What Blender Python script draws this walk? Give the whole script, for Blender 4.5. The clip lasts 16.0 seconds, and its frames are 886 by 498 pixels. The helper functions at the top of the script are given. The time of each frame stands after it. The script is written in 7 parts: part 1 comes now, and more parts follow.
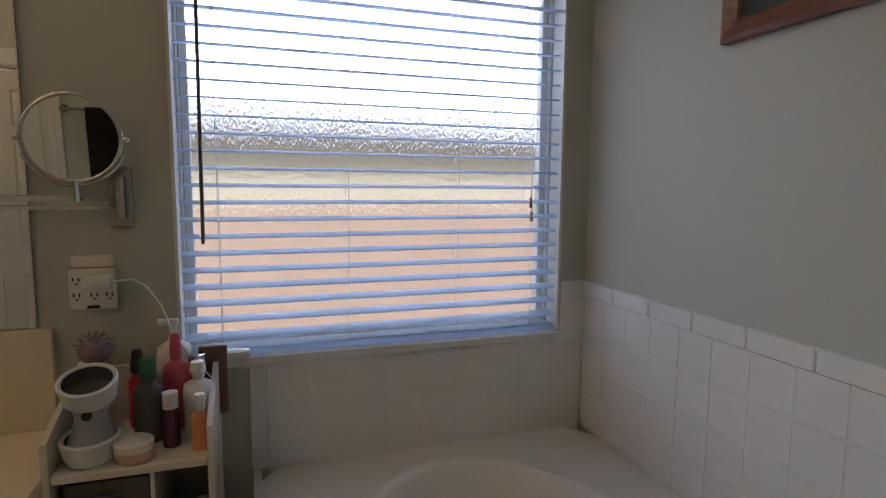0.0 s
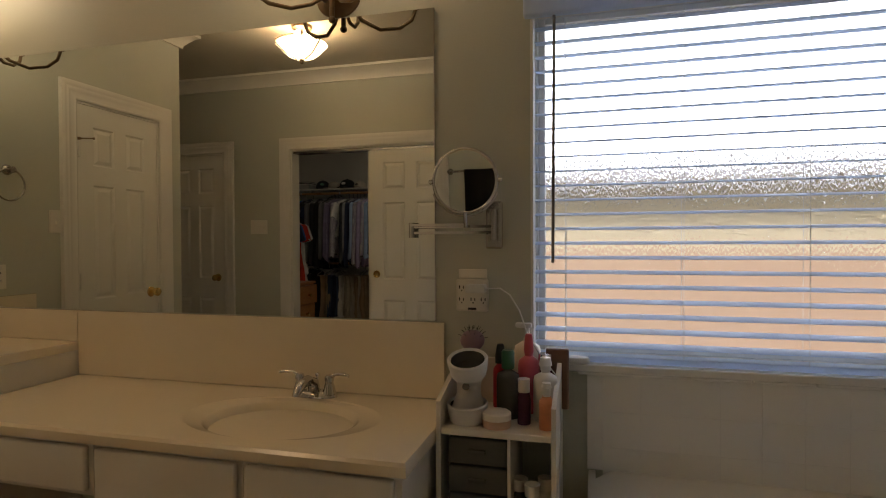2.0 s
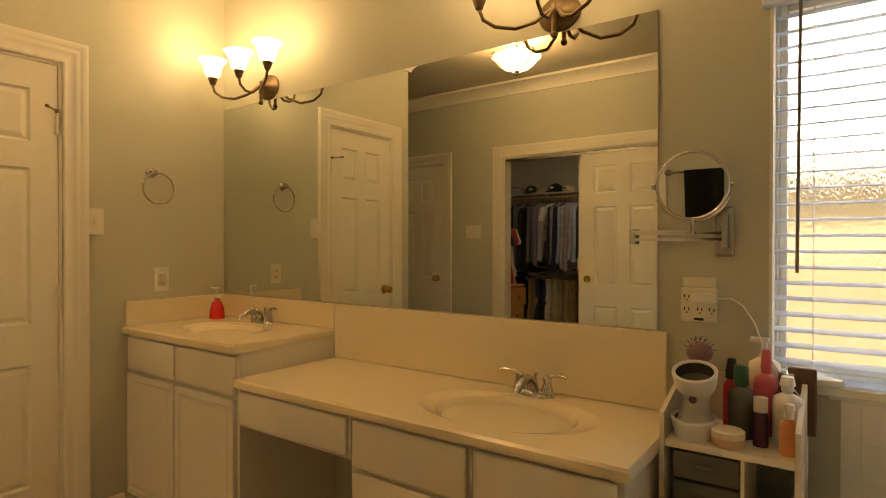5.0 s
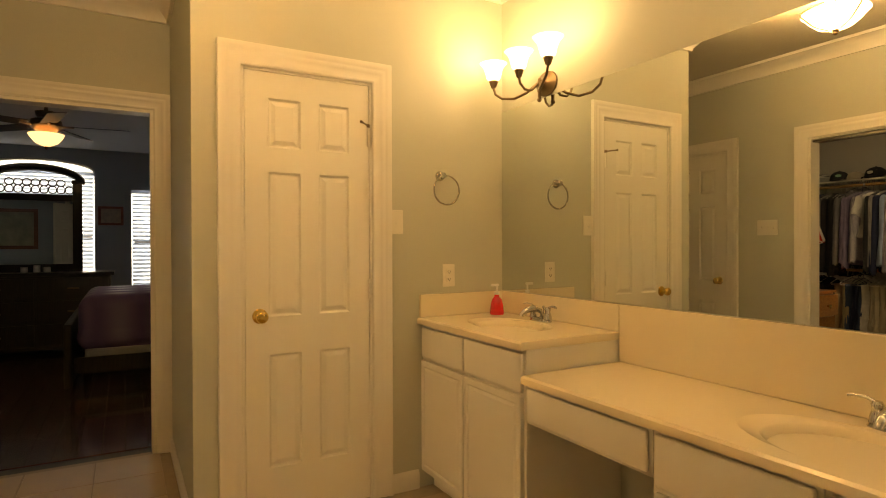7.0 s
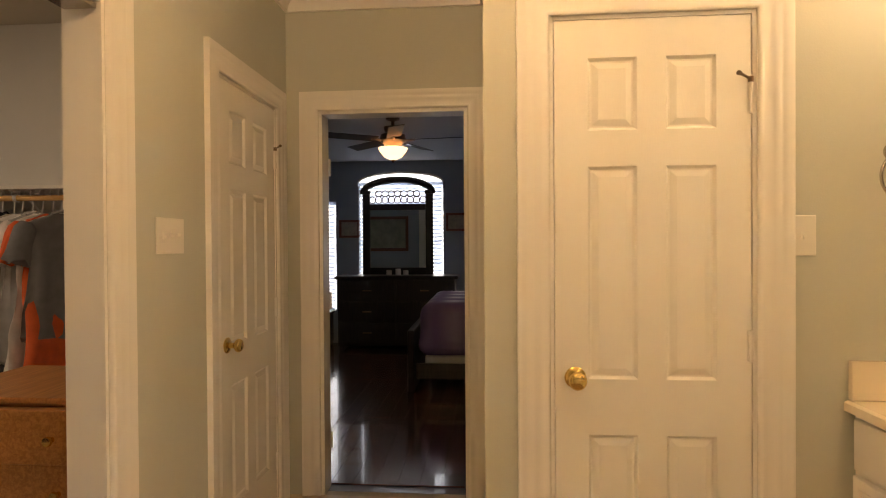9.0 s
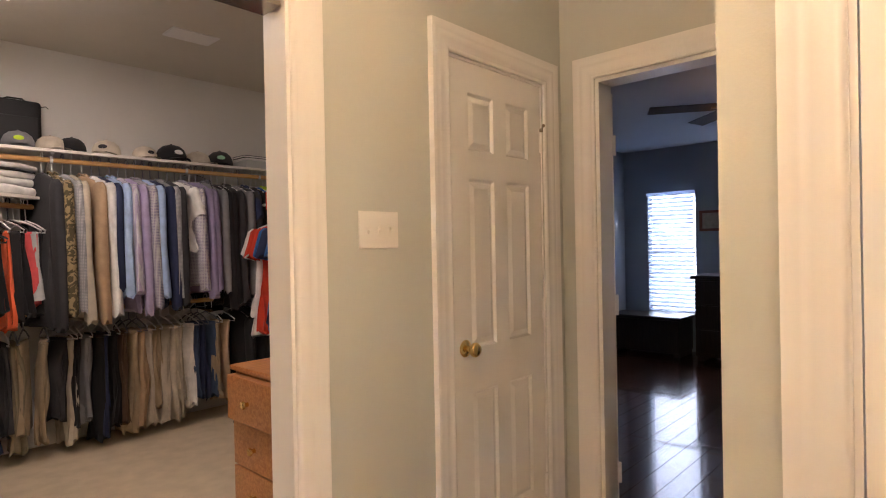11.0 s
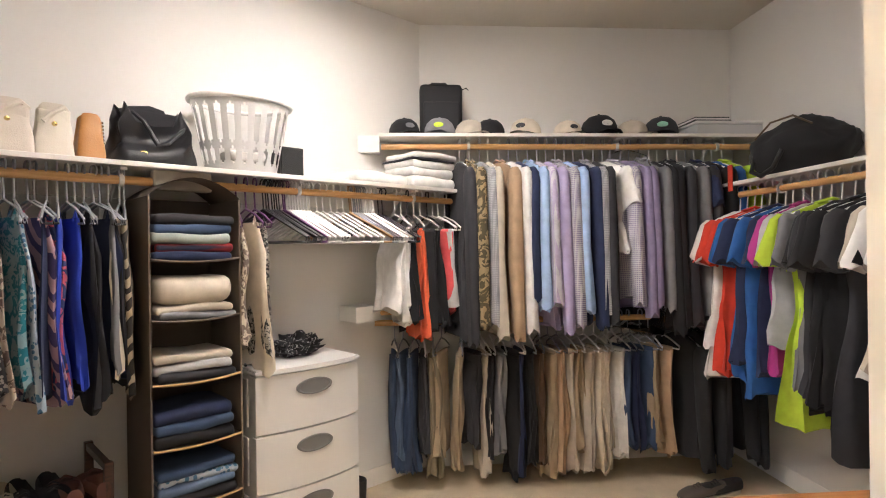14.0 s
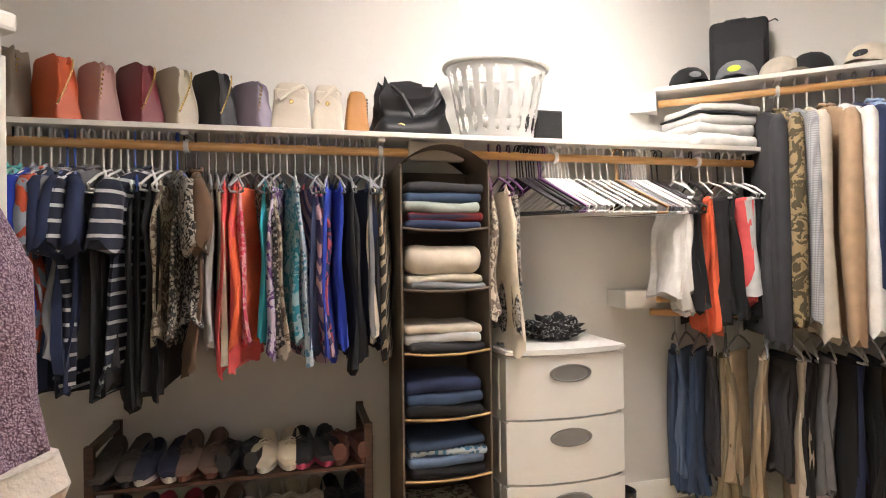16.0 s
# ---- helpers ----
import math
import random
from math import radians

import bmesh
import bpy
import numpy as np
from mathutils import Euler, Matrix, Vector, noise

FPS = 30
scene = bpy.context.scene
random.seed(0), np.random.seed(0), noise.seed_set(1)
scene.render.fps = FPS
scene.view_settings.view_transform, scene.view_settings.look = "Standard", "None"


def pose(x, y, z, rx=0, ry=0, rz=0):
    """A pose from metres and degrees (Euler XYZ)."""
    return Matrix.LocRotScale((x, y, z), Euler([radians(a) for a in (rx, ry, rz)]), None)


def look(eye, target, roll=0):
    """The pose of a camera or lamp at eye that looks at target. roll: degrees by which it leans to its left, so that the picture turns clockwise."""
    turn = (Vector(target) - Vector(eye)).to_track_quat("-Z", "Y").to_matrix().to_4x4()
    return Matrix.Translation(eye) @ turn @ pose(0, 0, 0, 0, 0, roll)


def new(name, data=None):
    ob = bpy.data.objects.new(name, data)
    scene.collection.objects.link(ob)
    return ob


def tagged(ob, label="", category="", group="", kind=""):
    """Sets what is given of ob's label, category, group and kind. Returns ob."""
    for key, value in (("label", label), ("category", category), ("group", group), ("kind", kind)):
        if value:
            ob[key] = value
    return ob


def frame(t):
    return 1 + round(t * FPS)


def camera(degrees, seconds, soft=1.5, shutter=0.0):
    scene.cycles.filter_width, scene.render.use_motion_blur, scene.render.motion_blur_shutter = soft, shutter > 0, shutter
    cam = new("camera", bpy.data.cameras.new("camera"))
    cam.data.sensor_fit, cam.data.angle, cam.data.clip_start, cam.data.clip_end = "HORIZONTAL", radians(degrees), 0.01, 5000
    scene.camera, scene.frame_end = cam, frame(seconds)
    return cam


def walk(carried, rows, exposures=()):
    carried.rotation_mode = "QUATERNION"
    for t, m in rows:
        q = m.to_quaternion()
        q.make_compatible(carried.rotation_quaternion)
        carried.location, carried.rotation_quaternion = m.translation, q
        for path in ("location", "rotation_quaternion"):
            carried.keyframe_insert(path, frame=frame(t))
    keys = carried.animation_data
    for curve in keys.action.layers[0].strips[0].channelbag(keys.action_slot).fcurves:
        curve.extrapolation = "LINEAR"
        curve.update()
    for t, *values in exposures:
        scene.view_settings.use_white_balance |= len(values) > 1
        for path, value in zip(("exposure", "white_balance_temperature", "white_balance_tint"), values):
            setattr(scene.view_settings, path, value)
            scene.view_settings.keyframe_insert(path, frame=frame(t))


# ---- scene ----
cam = camera(76.1, 16.0, soft=1.05)
PATH = [
    (0, (2.764, -1.526, 1.325), (3.387, 0.361, 1.104), 0.4),
    (0.5, (2.771, -1.585, 1.354), (3.083, 0.378, 1.131), -0.3),
    (1, (2.753, -1.665, 1.324), (2.75, 0.328, 1.166), -1.0),
    (1.5, (2.734, -1.703, 1.235), (2.451, 0.276, 1.196), -0.3),
    (2, (2.761, -1.721, 1.245), (2.239, 0.209, 1.216), -0.3),
    (2.5, (2.784, -1.739, 1.289), (2.031, 0.114, 1.253), -0.4),
    (3, (2.787, -1.749, 1.3), (1.857, 0.021, 1.283), -0.4),
    (3.2, (2.79, -1.749, 1.293), (1.808, -0.006, 1.289), -0.3),
    (5.3, (2.745, -1.811, 1.238), (1.524, -0.227, 1.221), -0.1),
    (5.5, (2.743, -1.8, 1.227), (1.47, -0.257, 1.212), -0.2),
    (6, (2.691, -1.815, 1.224), (1.257, -0.42, 1.21), -0.2),
    (6.5, (2.657, -1.838, 1.232), (1.043, -0.656, 1.218), -0.3),
    (7, (2.583, -1.838, 1.24), (0.841, -0.856, 1.227), -0.2),
    (7.5, (2.442, -1.821, 1.259), (0.589, -1.069, 1.251), -0.4),
    (8, (2.181, -1.785, 1.294), (0.224, -1.37, 1.278), -0.5),
    (8.2, (2.073, -1.757, 1.306), (0.095, -1.465, 1.292), -0.5),
    (10.3, (1.353, -1.291, 1.356), (-0.434, -2.189, 1.321), -0.5),
    (10.5, (1.279, -1.267, 1.355), (-0.436, -2.296, 1.323), -0.6),
    (11, (1.118, -1.249, 1.317), (-0.345, -2.613, 1.306), -1.1),
    (11.5, (0.97, -1.408, 1.335), (-0.248, -2.995, 1.33), -1.1),
    (12, (0.854, -1.616, 1.333), (-0.103, -3.373, 1.328), -1.1),
    (12.5, (0.701, -1.838, 1.349), (0.012, -3.715, 1.343), -1.2),
    (13, (0.629, -2.08, 1.34), (0.101, -4.009, 1.338), -1.1),
    (13.5, (0.614, -2.26, 1.373), (0.236, -4.224, 1.364), -0.7),
    (14, (0.561, -2.41, 1.347), (0.405, -4.404, 1.345), -0.8),
    (14.5, (0.5, -2.536, 1.302), (0.691, -4.527, 1.315), -0.9),
    (15, (0.446, -2.608, 1.276), (0.955, -4.542, 1.297), -0.8),
    (15.5, (0.461, -2.687, 1.265), (1.157, -4.561, 1.285), -0.8),
    (16, (0.467, -2.718, 1.237), (1.301, -4.536, 1.244), -0.7),
]
walk(cam, [(t, look(eye, target, roll)) for t, eye, target, roll in PATH], [
    (0.0, -0.5, 5900, 16), (1.5, -0.62, 6700, 15), (3.2, -0.47, 8000, 14), (5.3, 0.42, 12800, 14), (7.0, 0.82, 13500, 15), (8.2, 1.05, 10500, 17), (10.3, 1.5, 6900, 24), (11.5, 1.95, 6000, 24),
    (13.0, 2.12, 5800, 21), (14.0, 2.65, 5700, 15), (16.0, 2.9, 5700, 14)])
# ---- world, sun, exposure ----
world = bpy.data.worlds.new("sky")
scene.world = world
world.use_nodes = True
wn = world.node_tree.nodes
sky = wn.new("ShaderNodeTexSky")
sky.sky_type, sky.sun_disc = "NISHITA", False
sky.sun_elevation, sky.sun_rotation = radians(48), radians(200)
wn["Background"].inputs[1].default_value = 0.15
world.node_tree.links.new(sky.outputs[0], wn["Background"].inputs[0])
sun_data = bpy.data.lights.new("sun", "SUN")
sun_data.energy, sun_data.angle, sun_data.color = 5.0, radians(0.5), (1, 0.95, 0.87)
sun = new("sun", sun_data)
sun.matrix_world = look((0, 0, 20), (4.0, 13.0, 5.0))


def lamp(name, kind, m, watts, colour, size=0.03, size_y=None):
    d = bpy.data.lights.new(name, kind)
    d.energy, d.color = watts, colour
    if kind == "AREA":
        d.shape, d.size, d.size_y = "RECTANGLE", size, size_y or size
    else:
        d.shadow_soft_size = size
    ob = new(name, d)
    ob.matrix_world = m
    return ob


WARM = (1.0, 0.82, 0.60)
SOFT_WARM = (1.0, 0.76, 0.50)
# ---- materials ----
def node_mat(name):
    m = bpy.data.materials.new(name)
    m.use_nodes = True
    return m, m.node_tree.nodes, m.node_tree.links, m.node_tree.nodes["Principled BSDF"]


def mat(name, colour, rough=0.6, metal=0.0, vary=0.08, scale=6.0, grain=0.0, bump=0.0, bump_scale=120.0, coat=0.0, stretch=(1, 1, 1), sheen=0.0):
    """A surface with colour drift at two scales and fine relief."""
    m, n, l, b = node_mat(name)
    tc, mp = n.new("ShaderNodeTexCoord"), n.new("ShaderNodeMapping")
    mp.inputs["Scale"].default_value = stretch
    l.new(tc.outputs["Object"], mp.inputs["Vector"])
    big, fine = n.new("ShaderNodeTexNoise"), n.new("ShaderNodeTexNoise")
    big.inputs["Scale"].default_value, big.inputs["Detail"].default_value = scale, 4
    fine.inputs["Scale"].default_value, fine.inputs["Detail"].default_value = bump_scale, 3
    l.new(mp.outputs[0], big.inputs["Vector"])
    l.new(mp.outputs[0], fine.inputs["Vector"])
    mix = n.new("ShaderNodeMix")
    mix.data_type = "RGBA"
    mix.inputs["A"].default_value = (*[c * (1 - vary) for c in colour], 1)
    mix.inputs["B"].default_value = (*[min(1, c * (1 + vary)) for c in colour], 1)
    add = n.new("ShaderNodeMath")
    add.operation = "MULTIPLY_ADD"
    add.inputs[1].default_value, add.inputs[2].default_value = grain, 0.0
    l.new(fine.outputs["Fac"], add.inputs[0])
    tot = n.new("ShaderNodeMath")
    tot.operation = "ADD"
    l.new(big.outputs["Fac"], tot.inputs[0])
    l.new(add.outputs[0], tot.inputs[1])
    l.new(tot.outputs[0], mix.inputs["Factor"])
    l.new(mix.outputs["Result"], b.inputs["Base Color"])
    b.inputs["Roughness"].default_value, b.inputs["Metallic"].default_value = rough, metal
    b.inputs["Coat Weight"].default_value = coat
    b.inputs["Sheen Weight"].default_value = sheen
    if bump:
        bp = n.new("ShaderNodeBump")
        bp.inputs["Strength"].default_value, bp.inputs["Distance"].default_value = bump, 0.004
        l.new(fine.outputs["Fac"], bp.inputs["Height"])
        l.new(bp.outputs[0], b.inputs["Normal"])
    return m


def wood(name, c1, c2, rough=0.4, axis="X", scale=9.0, coat=0.2):
    m, n, l, b = node_mat(name)
    tc, mp, w, r = n.new("ShaderNodeTexCoord"), n.new("ShaderNodeMapping"), n.new("ShaderNodeTexNoise"), n.new("ShaderNodeValToRGB")
    mp.inputs["Scale"].default_value = {"X": (0.6, 9, 9), "Y": (9, 0.6, 9), "Z": (9, 9, 0.6)}[axis]
    w.inputs["Scale"].default_value, w.inputs["Detail"].default_value, w.inputs["Distortion"].default_value = scale, 5, 0.8
    r.color_ramp.elements[0].position, r.color_ramp.elements[1].position = 0.35, 0.65
    r.color_ramp.elements[0].color, r.color_ramp.elements[1].color = (*c1, 1), (*c2, 1)
    info = n.new("ShaderNodeObjectInfo")
    off = n.new("ShaderNodeVectorMath")
    off.operation = "ADD"
    l.new(tc.outputs["Object"], off.inputs[0])
    l.new(info.outputs["Random"], off.inputs[1])
    l.new(off.outputs[0], mp.inputs["Vector"])
    l.new(mp.outputs[0], w.inputs["Vector"])
    l.new(w.outputs["Fac"], r.inputs["Fac"])
    l.new(r.outputs["Color"], b.inputs["Base Color"])
    b.inputs["Roughness"].default_value, b.inputs["Coat Weight"].default_value = rough, coat
    bp = n.new("ShaderNodeBump")
    bp.inputs["Strength"].default_value, bp.inputs["Distance"].default_value = 0.15, 0.002
    l.new(w.outputs["Fac"], bp.inputs["Height"])
    l.new(bp.outputs[0], b.inputs["Normal"])
    return m


def emit(name, colour, strength):
    m, n, l, b = node_mat(name)
    b.inputs["Base Color"].default_value = (*colour, 1)
    b.inputs["Emission Color"].default_value, b.inputs["Emission Strength"].default_value = (*colour, 1), strength
    return m


def glass(name, colour=(1, 1, 1), rough=0.0, bump=0.0, ior=1.45, bscale=90):
    m, n, l, b = node_mat(name)
    b.inputs["Base Color"].default_value = (*colour, 1)
    b.inputs["Transmission Weight"].default_value, b.inputs["Roughness"].default_value, b.inputs["IOR"].default_value = 1, rough, ior
    if bump:
        tc, v, bp = n.new("ShaderNodeTexCoord"), n.new("ShaderNodeTexVoronoi"), n.new("ShaderNodeBump")
        v.inputs["Scale"].default_value = bscale
        bp.inputs["Strength"].default_value, bp.inputs["Distance"].default_value = bump, 0.01
        mp = n.new("ShaderNodeMapping")
        mp.inputs["Scale"].default_value = (1, 1, 0.4)
        l.new(tc.outputs["Object"], mp.inputs["Vector"])
        l.new(mp.outputs[0], v.inputs["Vector"])
        l.new(v.outputs["Distance"], bp.inputs["Height"])
        l.new(bp.outputs[0], b.inputs["Normal"])
    return m


SAGE = mat("sage_wall_paint", (0.525, 0.525, 0.45), 0.62, vary=0.03, scale=1.6, bump=0.12, bump_scale=170)
CLOSET_WHITE = mat("closet_wall_paint", (0.74, 0.72, 0.68), 0.7, vary=0.03, scale=1.4, bump=0.12, bump_scale=170)
CEIL_PAINT = mat("ceiling_paint", (0.62, 0.58, 0.50), 0.85, vary=0.05, scale=3, bump=0.5, bump_scale=45)
TRIM = mat("white_trim_enamel", (0.78, 0.75, 0.69), 0.35, vary=0.03, scale=3)
DOOR_PAINT = mat("door_enamel", (0.78, 0.75, 0.68), 0.38, vary=0.025, scale=2.5, bump=0.08, bump_scale=60, stretch=(6, 6, 0.6))
CABINET = mat("cabinet_enamel", (0.77, 0.74, 0.68), 0.4, vary=0.03, scale=3)
COUNTER = mat("cultured_marble_counter", (0.80, 0.70, 0.54), 0.22, vary=0.03, scale=3, coat=0.25)
TILE = mat("glazed_white_tile", (0.80, 0.78, 0.74), 0.18, vary=0.025, scale=2, coat=0.3)
GROUT = mat("grout", (0.79, 0.77, 0.73), 0.5, vary=0.03, scale=30)
TUB = mat("tub_acrylic", (0.80, 0.77, 0.71), 0.22, vary=0.02, scale=2, coat=0.3)
BRASS = mat("polished_brass", (0.75, 0.53, 0.20), 0.2, 1.0, vary=0.06)
NICKEL = mat("brushed_nickel", (0.50, 0.47, 0.43), 0.27, 1.0, vary=0.08)
BRONZE = mat("antique_bronze", (0.20, 0.14, 0.09), 0.35, 0.9, vary=0.25, scale=40)
CHROME = mat("chrome", (0.62, 0.61, 0.60), 0.1, 1.0, vary=0.03)
MIRROR = mat("mirror_silver", (0.71, 0.74, 0.70), 0.005, 1.0, vary=0.0)
WHITE_PLASTIC = mat("white_plastic", (0.76, 0.75, 0.73), 0.35, vary=0.02)
IVORY_PLASTIC = mat("ivory_plastic", (0.76, 0.72, 0.64), 0.35, vary=0.02)
SLAT = mat("blind_slat_white", (0.80, 0.81, 0.83), 0.4, vary=0.02)
_n, _l = SLAT.node_tree.nodes, SLAT.node_tree.links
_tr, _mx = _n.new("ShaderNodeBsdfTranslucent"), _n.new("ShaderNodeMixShader")
_tr.inputs["Color"].default_value = (0.72, 0.80, 0.92, 1)
_mx.inputs["Fac"].default_value = 0.8
_l.new(_n["Principled BSDF"].outputs[0], _mx.inputs[1])
_l.new(_tr.outputs[0], _mx.inputs[2])
_l.new(_mx.outputs[0], _n["Material Output"].inputs["Surface"])
CARPET = mat("beige_carpet", (0.52, 0.43, 0.30), 0.95, vary=0.24, scale=9, grain=0.5, bump=1.0, bump_scale=260)
FLOOR_GROUT = mat("floor_grout", (0.36, 0.29, 0.21), 0.8, vary=0.12, scale=25)
FLOOR_TILE = mat("beige_floor_tile", (0.42, 0.31, 0.20), 0.35, vary=0.12, scale=5)
DARK_WOOD = wood("dark_cherry_floor", (0.045, 0.014, 0.008), (0.11, 0.035, 0.02), 0.16, "Y", coat=0.4)
BLACK_WOOD = wood("espresso_furniture", (0.012, 0.009, 0.008), (0.028, 0.02, 0.016), 0.35, "Z")
OAK = wood("honey_oak", (0.34, 0.13, 0.035), (0.50, 0.22, 0.07), 0.35, "Y")
ROD_WOOD = wood("varnished_rod", (0.58, 0.31, 0.10), (0.74, 0.44, 0.19), 0.35, "X")
PICTURE_WOOD = wood("reddish_frame_wood", (0.16, 0.06, 0.035), (0.26, 0.10, 0.05), 0.35, "X")
BLUE_WALL = mat("bedroom_blue_paint", (0.33, 0.37, 0.41), 0.7, vary=0.04, scale=1.5, bump=0.1)
BLACK = mat("black_plastic", (0.015, 0.015, 0.016), 0.4, vary=0.1)

# ---- building helpers ----
def part(name, bm, material, parent=None, label="", smooth=None):
    """Links a bmesh as one mesh object, under a thing or a part."""
    me = bpy.data.meshes.new(name)
    bmesh.ops.recalc_face_normals(bm, faces=bm.faces)
    bm.to_mesh(me)
    bm.free()
    for mm in material if isinstance(material, (list, tuple)) else [material]:
        me.materials.append(mm)
    if smooth is not None:
        me.shade_smooth()
        if smooth < 180:
            me.set_sharp_from_angle(angle=radians(smooth))
    ob = new(name, me)
    if parent is not None:
        ob.parent = parent
    if label:
        ob["label"] = label
    return ob


def thing(name, m, label, category, group="", kind=""):
    ob = new(name)
    ob.empty_display_size = 0.05
    ob.matrix_world = m
    return tagged(ob, label, category, group, kind)


def box(x0, x1, y0, y1, z0, z1, bm=None, bevel=0.0, seg=2):
    own = bmesh.new()
    v = bmesh.ops.create_cube(own, size=1)["verts"]
    bmesh.ops.scale(own, vec=(x1 - x0, y1 - y0, z1 - z0), verts=v)
    bmesh.ops.translate(own, vec=((x0 + x1) / 2, (y0 + y1) / 2, (z0 + z1) / 2), verts=v)
    if bevel:
        bmesh.ops.bevel(own, geom=own.edges[:], offset=bevel, segments=seg, affect="EDGES", profile=0.5)
    return join(bm, own)


def join(bm, own):
    if bm is None:
        return own
    me = bpy.data.meshes.new("tmp")
    own.to_mesh(me)
    own.free()
    bm.from_mesh(me)
    bpy.data.meshes.remove(me)
    return bm


def cyl(p, q, r, r2=None, seg=16, bm=None, caps=True):
    own = bmesh.new()
    p, q = Vector(p), Vector(q)
    bmesh.ops.create_cone(own, cap_ends=caps, segments=seg, radius1=r, radius2=r if r2 is None else r2, depth=(q - p).length)
    m = Matrix.Translation((p + q) / 2) @ (q - p).to_track_quat("Z", "Y").to_matrix().to_4x4()
    bmesh.ops.transform(own, matrix=m, verts=own.verts)
    return join(bm, own)


def ball(c, r, bm=None, seg=12, squash=(1, 1, 1)):
    own = bmesh.new()
    bmesh.ops.create_uvsphere(own, u_segments=seg, v_segments=max(6, seg // 2), radius=r)
    bmesh.ops.scale(own, vec=squash, verts=own.verts)
    bmesh.ops.translate(own, vec=c, verts=own.verts)
    return join(bm, own)


def lathe(profile, seg=24, bm=None, m=None, squash=(1, 1)):
    """Turns (radius, z) points round the z axis."""
    own = bmesh.new()
    rings = []
    for r, z in profile:
        rings.append([own.verts.new((squash[0] * r * math.cos(2 * math.pi * k / seg), squash[1] * r * math.sin(2 * math.pi * k / seg), z)) for k in range(seg)] if r > 1e-5 else [own.verts.new((0, 0, z))])
    for a, b in zip(rings, rings[1:]):
        for k in range(seg):
            q = [a[k % len(a)], a[(k + 1) % len(a)], b[(k + 1) % len(b)], b[k % len(b)]]
            q = list(dict.fromkeys(q))
            if len(q) > 2:
                own.faces.new(q)
    if m is not None:
        bmesh.ops.transform(own, matrix=m, verts=own.verts)
    return join(bm, own)


def tube(points, r, seg=8, bm=None, closed=False):
    """A round bar along a line of points."""
    own = bmesh.new()
    pts = [Vector(p) for p in points]
    rings, n = [], len(pts)
    up = None
    for i, p in enumerate(pts):
        a = pts[(i - 1) % n] if closed or i else p
        b = pts[(i + 1) % n] if closed or i < n - 1 else p
        t = (b - a).normalized()
        if up is None:
            up = Vector((0, 0, 1)) if abs(t.z) < 0.9 else Vector((1, 0, 0))
        s = t.cross(up).normalized()
        up = s.cross(t).normalized()
        rr = r[i] if isinstance(r, (list, tuple)) else r
        rings.append([own.verts.new(p + rr * (math.cos(2 * math.pi * k / seg) * s + math.sin(2 * math.pi * k / seg) * up)) for k in range(seg)])
    pairs = list(zip(rings, rings[1:])) + ([(rings[-1], rings[0])] if closed else [])
    for a, b in pairs:
        for k in range(seg):
            own.faces.new((a[k], a[(k + 1) % seg], b[(k + 1) % seg], b[k]))
    if not closed:
        own.faces.new(rings[0])
        own.faces.new(rings[-1])
    return join(bm, own)


def arc(c, r, a0, a1, n, axis="xz"):
    out = []
    for i in range(n):
        a = radians(a0 + (a1 - a0) * i / (n - 1))
        u, v = r * math.cos(a), r * math.sin(a)
        out.append((c[0] + u, c[1], c[2] + v) if axis == "xz" else (c[0], c[1] + u, c[2] + v) if axis == "yz" else (c[0] + u, c[1] + v, c[2]))
    return out


def sweep(path, n, profile, bm=None, closed=False):
    """Runs a moulding profile of (aside, along n) along a path with mitred corners."""
    own = bmesh.new()
    path, n = [Vector(p) for p in path], Vector(n)
    rings, k = [], len(path)
    for i, p in enumerate(path):
        a = (p - path[i - 1]).normalized() if i or closed else None
        b = (path[(i + 1) % k] - p).normalized() if i < k - 1 or closed else None
        a, b = a or b, b or a
        sa, sb = a.cross(n), b.cross(n)
        s = (sa + sb).normalized()
        s = s / max(0.2, s.dot(sa))
        rings.append([own.verts.new(p + s * u + n * d) for u, d in profile])
    m = len(profile)
    pairs = list(zip(rings, rings[1:])) + ([(rings[-1], rings[0])] if closed else [])
    for a, b in pairs:
        for j in range(m):
            own.faces.new((a[j], a[(j + 1) % m], b[(j + 1) % m], b[j]))
    if not closed:
        own.faces.new(rings[0])
        own.faces.new(rings[-1])
    return join(bm, own)


def wall(name, a, b, t0, t1, z1, holes, material, axis, label, z0=0.0):
    """A wall from a to b along an axis, between t0 and t1 across it, with (from, to, bottom, top) holes."""
    bm = bmesh.new()

    def put(u0, u1, w0, w1):
        if u1 - u0 > 1e-4 and w1 - w0 > 1e-4:
            box(*((u0, u1, t0, t1) if axis == "x" else (t0, t1, u0, u1)), w0, w1, bm)
    at = a
    for h0, h1, lo, hi in sorted(holes):
        put(at, h0, z0, z1)
        put(h0, h1, z0, lo)
        put(h0, h1, hi, z1)
        at = h1
    put(at, b, z0, z1)
    return tagged(part(name, bm, material), label, "wall", kind="structure")


# ---- plan ----
N_Y, W_X, S_Y, E_X = 0.0, 0.0, -2.645, 3.738
CEIL, CCEIL, ALC_X, ALC_Y = 2.68, 2.72, -1.205, -1.59
T = 0.115
WIN = (2.57, 3.65, 0.878, 1.965)
WDOOR = (-1.39, -0.78)
SDOOR = (-1.05, -0.42)
BDOOR = (-2.47, -1.68)
CLO = (0.238, 1.68)
CL_S, CL_W, CL_E = -5.88, -1.57, 3.1
DOOR_H, BED_H = 2.03, 2.05
DIAG0, DIAG_DIR = Vector((0.42, CL_S, 0)), Vector((math.cos(radians(39)), math.sin(radians(39)), 0))

